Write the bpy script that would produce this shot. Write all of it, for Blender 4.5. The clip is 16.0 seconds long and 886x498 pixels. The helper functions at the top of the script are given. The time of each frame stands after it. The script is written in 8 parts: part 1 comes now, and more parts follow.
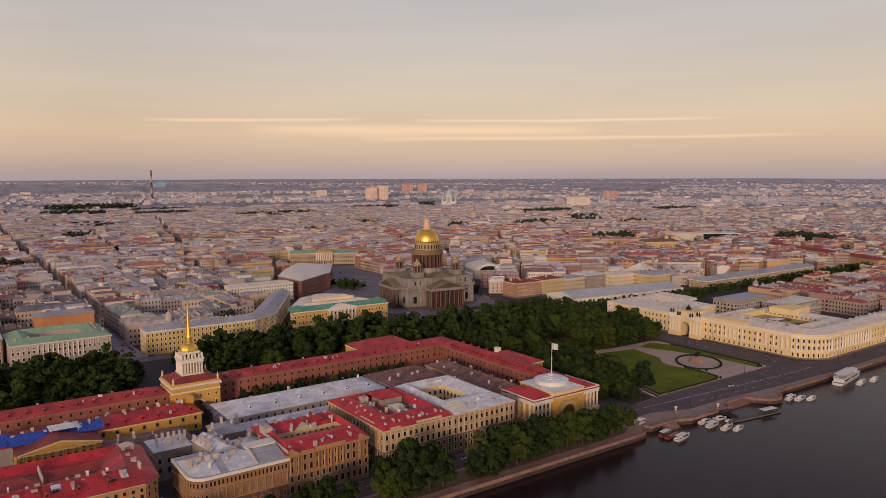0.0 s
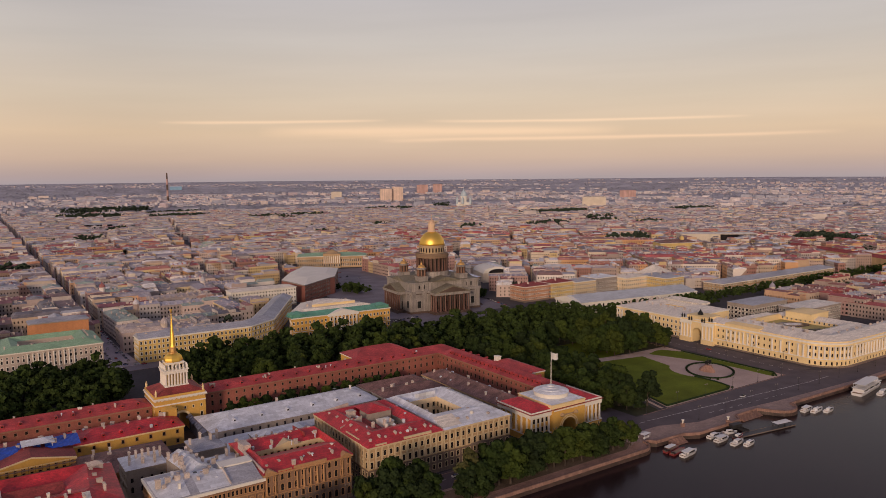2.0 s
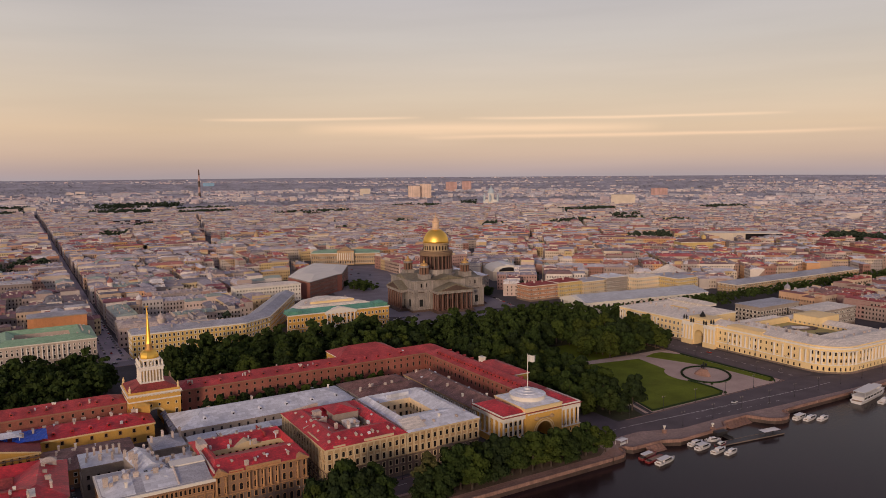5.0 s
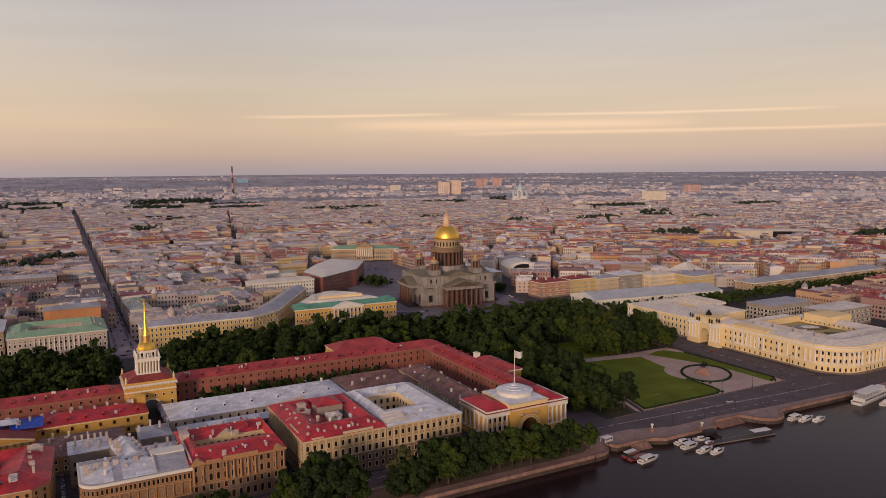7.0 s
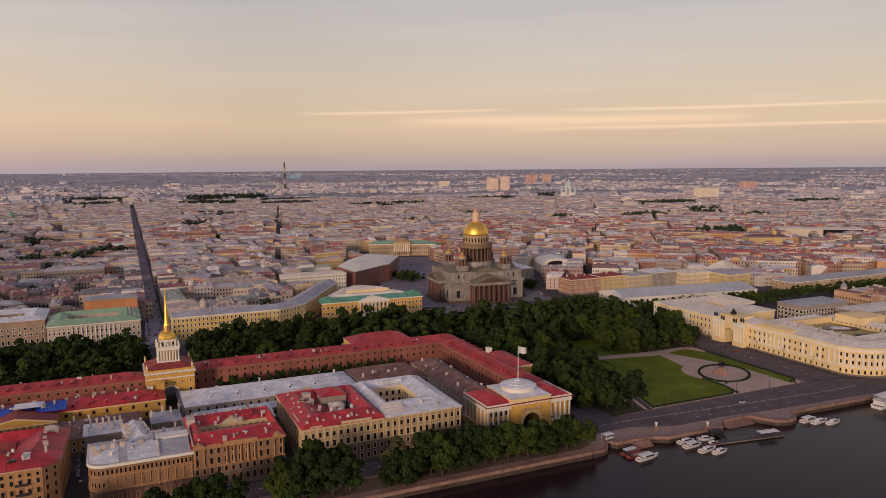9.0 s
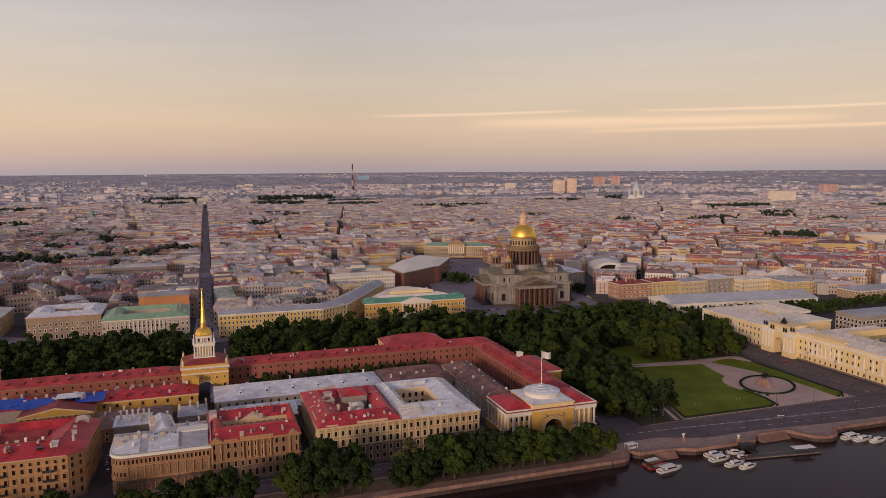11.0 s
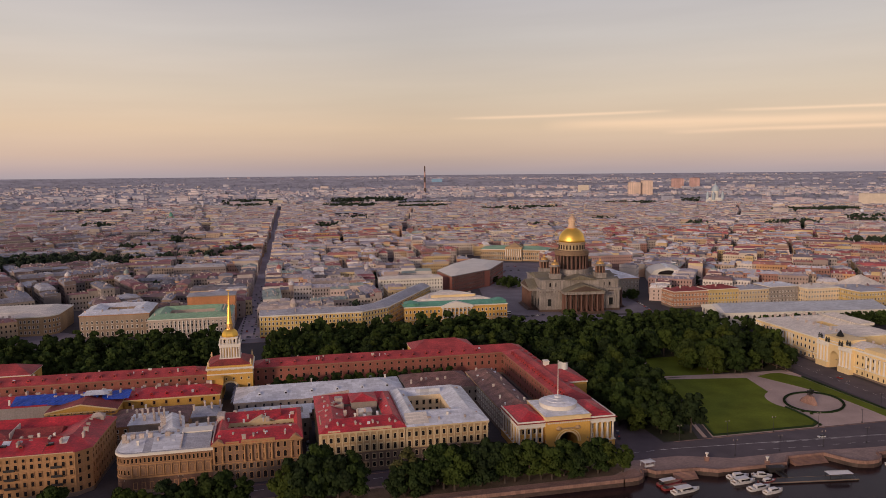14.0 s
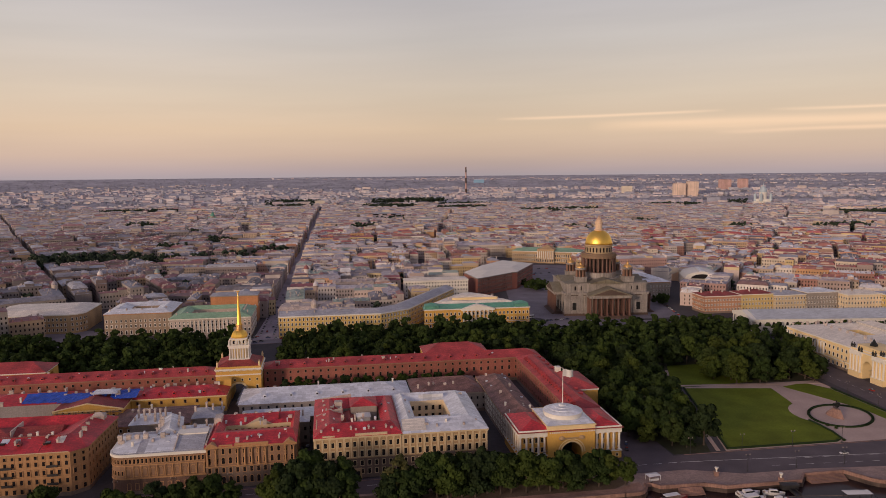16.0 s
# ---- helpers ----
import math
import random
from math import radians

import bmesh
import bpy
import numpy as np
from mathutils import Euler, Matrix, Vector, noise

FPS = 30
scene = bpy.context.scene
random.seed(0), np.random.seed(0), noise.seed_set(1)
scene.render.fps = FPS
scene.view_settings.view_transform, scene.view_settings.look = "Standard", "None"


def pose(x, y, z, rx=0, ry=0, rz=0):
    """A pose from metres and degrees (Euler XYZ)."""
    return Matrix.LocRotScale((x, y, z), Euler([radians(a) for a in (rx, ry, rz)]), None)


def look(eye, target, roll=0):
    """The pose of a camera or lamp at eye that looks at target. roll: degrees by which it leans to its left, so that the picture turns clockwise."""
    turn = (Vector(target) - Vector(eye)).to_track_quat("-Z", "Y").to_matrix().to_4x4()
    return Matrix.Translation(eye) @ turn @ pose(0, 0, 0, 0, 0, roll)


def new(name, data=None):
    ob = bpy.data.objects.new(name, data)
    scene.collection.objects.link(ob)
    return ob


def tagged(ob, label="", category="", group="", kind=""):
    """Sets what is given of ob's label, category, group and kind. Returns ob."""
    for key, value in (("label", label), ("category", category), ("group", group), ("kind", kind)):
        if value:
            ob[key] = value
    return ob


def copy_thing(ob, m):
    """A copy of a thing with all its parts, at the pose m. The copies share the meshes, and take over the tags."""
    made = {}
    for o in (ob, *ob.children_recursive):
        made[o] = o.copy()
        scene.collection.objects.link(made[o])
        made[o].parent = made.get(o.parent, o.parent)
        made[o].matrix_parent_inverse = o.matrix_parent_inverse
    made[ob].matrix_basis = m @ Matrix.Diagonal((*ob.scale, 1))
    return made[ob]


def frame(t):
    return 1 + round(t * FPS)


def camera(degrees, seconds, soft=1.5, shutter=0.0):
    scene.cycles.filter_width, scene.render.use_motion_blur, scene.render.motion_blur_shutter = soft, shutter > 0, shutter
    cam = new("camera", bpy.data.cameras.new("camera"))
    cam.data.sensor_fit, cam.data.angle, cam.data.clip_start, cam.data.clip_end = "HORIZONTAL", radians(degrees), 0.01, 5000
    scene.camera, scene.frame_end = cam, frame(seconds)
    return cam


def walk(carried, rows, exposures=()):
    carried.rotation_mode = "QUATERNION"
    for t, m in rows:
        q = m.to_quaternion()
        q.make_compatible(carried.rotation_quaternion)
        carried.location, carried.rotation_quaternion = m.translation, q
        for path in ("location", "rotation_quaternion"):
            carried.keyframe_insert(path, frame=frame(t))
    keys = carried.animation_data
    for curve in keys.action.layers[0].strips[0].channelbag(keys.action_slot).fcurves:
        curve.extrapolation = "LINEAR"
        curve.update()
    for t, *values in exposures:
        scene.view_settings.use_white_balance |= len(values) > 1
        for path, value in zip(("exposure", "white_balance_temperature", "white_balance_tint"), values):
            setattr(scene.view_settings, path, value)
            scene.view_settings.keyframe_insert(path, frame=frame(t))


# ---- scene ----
cam = camera(62.4, 16.0, soft=0.85)
PATH = [
    (0, (-132.079, -460.65, 151.42), (-130.923, -459.031, 151.214), -0.1),
    (0.5, (-126.326, -458.026, 151.428), (-125.18, -456.399, 151.224), -0.4),
    (1, (-120.125, -455.506, 151.586), (-118.991, -453.872, 151.383), -0.6),
    (1.5, (-113.683, -453.485, 151.867), (-112.559, -451.844, 151.662), -0.8),
    (2, (-107.546, -452.183, 151.95), (-106.431, -450.535, 151.746), -0.5),
    (2.5, (-101.28, -452.373, 151.949), (-100.176, -450.718, 151.742), -0.8),
    (3, (-95.247, -453.396, 151.934), (-94.154, -451.735, 151.727), -0.9),
    (3.5, (-89.585, -455.14, 151.811), (-88.503, -453.471, 151.603), -0.8),
    (4, (-84.093, -457.67, 151.774), (-83.023, -455.993, 151.565), -0.6),
    (6.5, (-56.051, -476.11, 151.449), (-55.083, -474.373, 151.232), -0.4),
    (7, (-50.324, -480.312, 151.478), (-49.375, -478.566, 151.258), -0.4),
    (7.5, (-45.072, -485.046, 151.81), (-44.143, -483.289, 151.588), -0.4),
    (8, (-39.594, -489.963, 152.05), (-38.689, -488.193, 151.826), -0.4),
    (8.5, (-33.923, -494.631, 151.987), (-33.054, -492.844, 151.758), -0.4),
    (9, (-27.709, -498.465, 151.814), (-26.892, -496.654, 151.584), -0.4),
    (11.5, (4.375, -508.834, 152.117), (4.967, -506.936, 151.894), -0.3),
    (12, (10.755, -509.752, 152.392), (11.3, -507.841, 152.17), -0.3),
    (12.5, (17.241, -510.169, 152.578), (17.756, -508.249, 152.358), -0.4),
    (13, (23.57, -509.893, 152.523), (24.061, -507.967, 152.304), -0.5),
    (13.5, (29.819, -509.341, 152.441), (30.282, -507.408, 152.223), -0.4),
    (14, (36.162, -508.786, 152.328), (36.593, -506.845, 152.111), -0.5),
    (14.5, (42.461, -508.24, 152.304), (42.862, -506.292, 152.088), -0.4),
    (15, (48.797, -507.352, 152.344), (49.168, -505.399, 152.129), -0.4),
    (15.5, (54.916, -506.245, 152.358), (55.255, -504.285, 152.145), -0.4),
    (16, (61.33, -504.393, 152.284), (61.639, -502.429, 152.07), -0.5),
]
walk(cam, [(t, look(eye, target, roll)) for t, eye, target, roll in PATH], [(0, 0.0, 6400, 13), (16, 0.0, 6250, 13)])

# ---- light ----
world = bpy.data.worlds.new("dusk_sky")
scene.world = world
world.use_nodes = True
wn, wl = world.node_tree.nodes, world.node_tree.links
wn.clear()


def wmath(op, a, b=None, c=None):
    n = wn.new("ShaderNodeMath")
    n.operation = op
    for i, v in enumerate((a, b, c)):
        if v is None:
            continue
        if isinstance(v, (int, float)):
            n.inputs[i].default_value = v
        else:
            wl.new(v, n.inputs[i])
    return n.outputs[0]


SUN_ELEVATION, SUN_AZIMUTH = 11.0, 228.0      # azimuth clockwise from +y, seen from above
coord = wn.new("ShaderNodeTexCoord")
split = wn.new("ShaderNodeSeparateXYZ")
wl.new(coord.outputs["Generated"], split.inputs[0])
elevation = wmath("ARCSINE", split.outputs[2])
azimuth = wmath("ARCTAN2", split.outputs[0], split.outputs[1])
ramp = wn.new("ShaderNodeValToRGB")
wl.new(wmath("MULTIPLY", wmath("ADD", elevation, 0.1), 1.0), ramp.inputs[0])
stops = [(0.0, (0.30, 0.25, 0.26)), (0.088, (0.37, 0.325, 0.35)), (0.100, (0.46, 0.355, 0.345)), (0.122, (0.61, 0.435, 0.335)),
         (0.155, (0.72, 0.515, 0.345)), (0.20, (0.68, 0.535, 0.39)), (0.27, (0.60, 0.525, 0.45)), (0.34, (0.52, 0.475, 0.455)), (0.55, (0.30, 0.265, 0.315)), (1.0, (0.225, 0.20, 0.265))]
while len(ramp.color_ramp.elements) < len(stops):
    ramp.color_ramp.elements.new(0.5)
for e, (p, c) in zip(ramp.color_ramp.elements, stops):
    e.position, e.color = p, (*c, 1)
# soft veils and thin streaks of high cloud
stretch = wn.new("ShaderNodeCombineXYZ")
wl.new(wmath("MULTIPLY", azimuth, 2.2), stretch.inputs[0])
wl.new(wmath("MULTIPLY", wmath("ADD", elevation, wmath("MULTIPLY", azimuth, -0.02)), 26.0), stretch.inputs[1])
veil = wn.new("ShaderNodeTexNoise")
veil.inputs["Scale"].default_value, veil.inputs["Detail"].default_value = 1.0, 5.0
wl.new(stretch.outputs[0], veil.inputs["Vector"])
veil_amount = wmath("MULTIPLY", wmath("SUBTRACT", veil.outputs[0], 0.5), 0.22)


def streak(el, az0, az1, slope, width, wobble):
    """A thin cloud line along elevation el (degrees) from azimuth az0 to az1."""
    ragged = wmath("MULTIPLY", wmath("SUBTRACT", veil.outputs[0], 0.5), radians(wobble))
    middle = wmath("ADD", wmath("MULTIPLY", wmath("SUBTRACT", azimuth, radians(az0)), slope), radians(el))
    off = wmath("DIVIDE", wmath("SUBTRACT", wmath("ADD", elevation, ragged), middle), radians(width))
    line = wmath("POWER", 2.718, wmath("MULTIPLY", wmath("MULTIPLY", off, off), -1.0))
    mid, half = (az0 + az1) / 2, (az1 - az0) / 2
    along = wmath("DIVIDE", wmath("SUBTRACT", azimuth, radians(mid)), radians(half))
    a2 = wmath("MULTIPLY", along, along)
    return wmath("MULTIPLY", line, wmath("MAXIMUM", wmath("SUBTRACT", 1.0, wmath("MULTIPLY", a2, a2)), 0.0))


streaks = streak(3.85, 13, 30, 0.012, 0.10, 0.5)
for args in ((4.0, 32.5, 57, 0.0, 0.11, 0.5), (2.62, 29, 63, 0.0, 0.14, 0.7), (3.2, 20, 48, 0.0, 0.35, 1.2)):
    streaks = wmath("ADD", streaks, streak(*args))


def bank(az, width):
    """A wide soft bank of cloud round azimuth az."""
    off = wmath("DIVIDE", wmath("SUBTRACT", azimuth, radians(az)), radians(width))
    return wmath("POWER", 2.718, wmath("MULTIPLY", wmath("MULTIPLY", off, off), -1.0))


banks = wmath("SUBTRACT", wmath("MULTIPLY", bank(-15, 13), 0.10), wmath("MULTIPLY", bank(11, 8), 0.055))
glow = wmath("ADD", wmath("ADD", 1.0, banks), veil_amount)
painted = wn.new("ShaderNodeVectorMath")
painted.operation = "SCALE"
wl.new(ramp.outputs[0], painted.inputs[0])
wl.new(glow, painted.inputs["Scale"])
lit_cloud = wn.new("ShaderNodeVectorMath")
lit_cloud.operation = "SCALE"
lit_cloud.inputs[0].default_value = (0.22, 0.125, 0.065)
wl.new(streaks, lit_cloud.inputs["Scale"])
cloudy = wn.new("ShaderNodeVectorMath")
wl.new(painted.outputs[0], cloudy.inputs[0])
wl.new(lit_cloud.outputs[0], cloudy.inputs[1])
sky = wn.new("ShaderNodeTexSky")
sky.sky_type, sky.sun_disc = "NISHITA", False
sky.sun_elevation, sky.sun_rotation = radians(SUN_ELEVATION), radians(SUN_AZIMUTH)
clear_sky = wn.new("ShaderNodeBackground")
wl.new(sky.outputs[0], clear_sky.inputs[0])
clear_sky.inputs[1].default_value = 0.012
cloud_sky = wn.new("ShaderNodeBackground")
wl.new(cloudy.outputs[0], cloud_sky.inputs[0])
cloud_sky.inputs[1].default_value = 0.92
both = wn.new("ShaderNodeAddShader")
wl.new(clear_sky.outputs[0], both.inputs[0])
wl.new(cloud_sky.outputs[0], both.inputs[1])
wl.new(both.outputs[0], wn.new("ShaderNodeOutputWorld").inputs[0])

sun = new("sun", bpy.data.lights.new("sun", "SUN"))
sun.data.energy, sun.data.angle, sun.data.color = 1.95, radians(10), (1.0, 0.72, 0.51)
to_sun = Vector((math.sin(radians(SUN_AZIMUTH)), math.cos(radians(SUN_AZIMUTH)), math.tan(radians(SUN_ELEVATION))))
sun.matrix_world = look(to_sun * 500, (0, 0, 0))


# ---- materials ----
def mat(name, col, rough=0.8, metal=0.0, var=0.15, big=0.05, fine=1.2, bump=0.0, palette=None, island=False, sheets=None, streaky=0.0, quarter=0.0):
    """A painted, stained or grained surface. palette: colours picked piece by piece; sheets: width and height of sheet-metal plates."""
    m = bpy.data.materials.new(name)
    m.use_nodes = True
    nodes, links = m.node_tree.nodes, m.node_tree.links
    shader = nodes["Principled BSDF"]
    shader.inputs["Roughness"].default_value, shader.inputs["Metallic"].default_value = rough, metal
    geo = nodes.new("ShaderNodeNewGeometry")

    def grain(scale, low, high, detail=4.0):
        n = nodes.new("ShaderNodeTexNoise")
        n.inputs["Scale"].default_value, n.inputs["Detail"].default_value = scale, detail
        links.new(geo.outputs["Position"], n.inputs["Vector"])
        r = nodes.new("ShaderNodeMapRange")
        r.inputs[1].default_value, r.inputs[2].default_value = 0.3, 0.7
        r.inputs[3].default_value, r.inputs[4].default_value = low, high
        links.new(n.outputs[0], r.inputs[0])
        return r.outputs[0], n.outputs[0]

    def times(a, b):
        n = nodes.new("ShaderNodeMath")
        n.operation = "MULTIPLY"
        links.new(a, n.inputs[0])
        links.new(b, n.inputs[1])
        return n.outputs[0]

    large, _ = grain(big, 1 - var, 1 + var)
    small, raw = grain(fine, 1 - var * 0.7, 1 + var * 0.7)
    factor = times(large, small)
    if streaky:
        stain = nodes.new("ShaderNodeTexNoise")
        stain.inputs["Scale"].default_value = 1.0
        squash = nodes.new("ShaderNodeVectorMath")
        squash.operation = "MULTIPLY"
        squash.inputs[1].default_value = (0.45, 0.45, 0.05)
        links.new(geo.outputs["Position"], squash.inputs[0])
        links.new(squash.outputs[0], stain.inputs["Vector"])
        r = nodes.new("ShaderNodeMapRange")
        r.inputs[1].default_value, r.inputs[2].default_value = 0.35, 0.7
        r.inputs[3].default_value, r.inputs[4].default_value = 1.0, 1.0 - streaky * 0.45
        links.new(stain.outputs[0], r.inputs[0])
        factor = times(factor, r.outputs[0])
    if sheets:
        plates = nodes.new("ShaderNodeTexBrick")
        plates.inputs["Color1"].default_value, plates.inputs["Color2"].default_value = (0.84, 0.84, 0.84, 1), (1.1, 1.1, 1.1, 1)
        plates.inputs["Mortar"].default_value = (0.72, 0.72, 0.72, 1)
        plates.inputs["Scale"].default_value, plates.inputs["Mortar Size"].default_value = 1.0, 0.045
        plates.inputs["Brick Width"].default_value, plates.inputs["Row Height"].default_value = sheets
        links.new(geo.outputs["Position"], plates.inputs["Vector"])
        factor = times(factor, plates.outputs[0])
    tint = nodes.new("ShaderNodeVectorMath")
    tint.operation = "SCALE"
    links.new(factor, tint.inputs["Scale"])
    if palette:
        pick = nodes.new("ShaderNodeValToRGB")
        pick.color_ramp.interpolation = "CONSTANT"
        while len(pick.color_ramp.elements) < len(palette):
            pick.color_ramp.elements.new(0.5)
        for i, (e, c) in enumerate(zip(pick.color_ramp.elements, palette)):
            e.position, e.color = i / len(palette), (*c, 1)
        chance = geo.outputs["Random Per Island"] if island else nodes.new("ShaderNodeObjectInfo").outputs["Random"]
        if quarter:
            # neighbours of one quarter lean towards the same part of the palette
            area = nodes.new("ShaderNodeTexNoise")
            area.inputs["Scale"].default_value, area.inputs["Detail"].default_value = 0.006, 1.0
            links.new(geo.outputs["Position"], area.inputs["Vector"])
            lean = nodes.new("ShaderNodeMath")
            lean.operation = "MULTIPLY_ADD"
            lean.inputs[1].default_value, lean.inputs[2].default_value = quarter * 2.0, -quarter
            links.new(area.outputs[0], lean.inputs[0])
            mix = nodes.new("ShaderNodeMath")
            mix.operation = "ADD"
            links.new(chance, mix.inputs[0])
            links.new(lean.outputs[0], mix.inputs[1])
            wrap = nodes.new("ShaderNodeMath")
            wrap.operation = "FRACT"
            links.new(mix.outputs[0], wrap.inputs[0])
            chance = wrap.outputs[0]
        links.new(chance, pick.inputs[0])
        links.new(pick.outputs[0], tint.inputs[0])
    else:
        tint.inputs[0].default_value = col
    links.new(tint.outputs[0], shader.inputs["Base Color"])
    if bump:
        b = nodes.new("ShaderNodeBump")
        b.inputs["Strength"].default_value, b.inputs["Distance"].default_value = 0.5, bump
        links.new(raw, b.inputs["Height"])
        links.new(b.outputs[0], shader.inputs["Normal"])
    return m


YELLOW = mat("yellow_stucco", (0.66, 0.385, 0.085), var=0.1, streaky=0.15)
SAND_TRIM = mat("pale_sand_trim", (0.60, 0.47, 0.29), var=0.08)
COURT_YELLOW = mat("pale_court_plaster", (0.80, 0.64, 0.42), var=0.1, streaky=0.2)
SHEET_BLUE = mat("grey_blue_sheeting", (0.14, 0.15, 0.21), var=0.3, big=0.3, bump=0.1)
SAND = mat("sand_stucco", (0.47, 0.32, 0.17), var=0.18, streaky=0.35)
BROWNSTONE = mat("brown_stone", (0.30, 0.175, 0.105), var=0.18, streaky=0.3)
OCHRE = mat("ochre_stucco", (0.45, 0.25, 0.115), var=0.18, streaky=0.3)
PALE_YELLOW = mat("pale_yellow_stucco", (0.80, 0.62, 0.33), var=0.08, streaky=0.1)
PINK_TRIM = mat("faded_pink_trim", (0.30, 0.15, 0.10), var=0.15)
WING_ROOF = mat("faded_red_roof", (0.40, 0.052, 0.052), rough=0.6, var=0.3, big=0.12, sheets=(3.2, 0.8))
BRICK_PINK = mat("faded_red_plaster", (0.31, 0.105, 0.075), var=0.2, streaky=0.3)
GREY_WALL = mat("grey_plaster", (0.34, 0.29, 0.25), var=0.15, streaky=0.3)
WHITE = mat("white_paint", (0.78, 0.74, 0.66), var=0.06, streaky=0.1)
STONE = mat("grey_marble", (0.325, 0.29, 0.262), var=0.2, big=0.12, streaky=0.4, sheets=(3.2, 1.1))
DARK_STONE = mat("dark_granite", (0.10, 0.065, 0.05), var=0.2, streaky=0.2)
RED_COLUMN = mat("red_granite_column", (0.135, 0.066, 0.048), rough=0.45, var=0.15)
PLINTH = mat("granite_plinth", (0.20, 0.15, 0.12), var=0.18)
RED_ROOF = mat("red_metal_roof", (0.48, 0.028, 0.036), rough=0.5, var=0.34, big=0.13, fine=0.9, sheets=(3.2, 0.8))
OLD_RED_ROOF = mat("worn_red_roof", (0.28, 0.045, 0.04), rough=0.7, var=0.35, big=0.12, sheets=(2.6, 0.8))
GREY_ROOF = mat("galvanised_roof", (0.68, 0.70, 0.75), rough=0.42, metal=0.1, var=0.16, big=0.11, fine=0.5, sheets=(5.0, 2.2))
PALE_ROOF = mat("pale_metal_roof", (0.76, 0.69, 0.60), rough=0.55, var=0.12, sheets=(4.0, 1.2))
DARK_GREY_ROOF = mat("dull_grey_roof", (0.38, 0.385, 0.43), rough=0.6, var=0.2, sheets=(2.8, 1.1))
BROWN_ROOF = mat("brown_rusted_roof", (0.20, 0.105, 0.09), rough=0.7, var=0.45, big=0.18, sheets=(2.4, 0.8))
GREEN_ROOF = mat("pale_green_roof", (0.26, 0.42, 0.27), rough=0.6, var=0.15, sheets=(3.0, 0.8))
TEAL_ROOF = mat("copper_green_roof", (0.12, 0.33, 0.24), rough=0.6, var=0.2, sheets=(3.0, 0.8))
OLIVE_ROOF = mat("olive_roof", (0.20, 0.175, 0.12), rough=0.7, var=0.2, sheets=(3.0, 1.0))
GOLD = mat("gilded_metal", (1.0, 0.64, 0.13), rough=0.46, metal=1.0, var=0.07)
GOLD_DULL = mat("weathered_gilding", (0.62, 0.38, 0.14), rough=0.5, metal=0.7, var=0.15)
TARP = mat("blue_tarpaulin", (0.02, 0.075, 0.45), rough=0.5, var=0.3, big=0.25, bump=0.1)
SHEETING = mat("grey_scaffold_sheet", (0.30, 0.27, 0.27), var=0.2, streaky=0.3)
GLASS = mat("dark_window_glass", (0.022, 0.02, 0.022), rough=0.12, var=0.3)
BRONZE = mat("dark_bronze", (0.03, 0.032, 0.03), rough=0.45, metal=0.6, var=0.3)
CHIMNEY = mat("chimney_brick", (0.52, 0.44, 0.39), var=0.3)
ASPHALT = mat("asphalt", (0.094, 0.074, 0.083), rough=0.85, var=0.2, big=0.08, fine=3.0, bump=0.01)
PAVING = mat("granite_paving", (0.31, 0.215, 0.185), rough=0.8, var=0.16, big=0.1, sheets=(1.6, 0.8))
GRAVEL = mat("pink_gravel", (0.44, 0.325, 0.28), rough=0.9, var=0.15)
GRASS = mat("mown_grass", (0.120, 0.150, 0.014), rough=0.9, var=0.22, big=0.06, fine=0.9, bump=0.05)
HEDGE = mat("clipped_hedge", (0.022, 0.04, 0.014), rough=0.9, var=0.4, fine=2.5, bump=0.2)
QUAY_STONE = mat("pink_granite_blocks", (0.28, 0.165, 0.13), rough=0.8, var=0.2, big=0.15, sheets=(2.4, 0.7))
# quay granite darkened to stand for the shaded lower wall
SHADED_STONE = mat("shaded_dark_granite", (0.075, 0.05, 0.042), rough=0.55, var=0.3, big=0.2, sheets=(2.4, 0.7))
PROMENADE = mat("pink_granite_promenade", (0.34, 0.20, 0.155), rough=0.8, var=0.18, big=0.12, sheets=(1.8, 1.0))
EARTHY = mat("bare_earth", (0.12, 0.085, 0.06), rough=0.95, var=0.3, big=0.15)
WATER = mat("river_water", (0.022, 0.011, 0.013), rough=0.2, var=0.2, big=0.02, fine=0.35, bump=0.12)
WATER.node_tree.nodes["Principled BSDF"].inputs["IOR"].default_value = 1.33
WATER.node_tree.nodes["Principled BSDF"].inputs["Specular IOR Level"].default_value = 0.24
EARTH = mat("city_ground", (0.055, 0.048, 0.054), rough=0.9, var=0.25, big=0.03, fine=0.4)
BARK = mat("bark", (0.06, 0.045, 0.035), rough=0.9, var=0.3)
# pale bluish ground colour with the distance haze painted in
FAR_LAND = mat("hazed_far_land", (0.38, 0.36, 0.40), rough=0.9, var=0.25, big=0.01, fine=0.06)
LEAF = mat("leaves", (0.045, 0.075, 0.02), rough=0.75, var=0.3, big=0.07, fine=0.7,
           palette=[(0.022, 0.037, 0.010), (0.029, 0.047, 0.010), (0.040, 0.060, 0.011), (0.020, 0.033, 0.011), (0.034, 0.051, 0.012), (0.046, 0.063, 0.011), (0.025, 0.043, 0.010)])
WILLOW_LEAF = mat("pale_willow_leaves", (0.085, 0.085, 0.030), rough=0.8, var=0.3, big=0.2, fine=0.8)
# greyer green than the park leaves, with distance haze in the colour
CITY_LEAF = mat("hazed_city_foliage", (0.044, 0.062, 0.042), rough=0.85, var=0.3, big=0.04, fine=0.3)
SQUARE_ASPHALT = mat("square_asphalt", (0.17, 0.150, 0.175), rough=0.8, var=0.2, big=0.05)
STREET = mat("worn_street", (0.32, 0.285, 0.33), rough=0.8, var=0.2, big=0.05)
LEAF_MASS = mat("leaf_mass", (0.034, 0.054, 0.013), rough=0.8, var=0.5, big=0.06, fine=0.4)
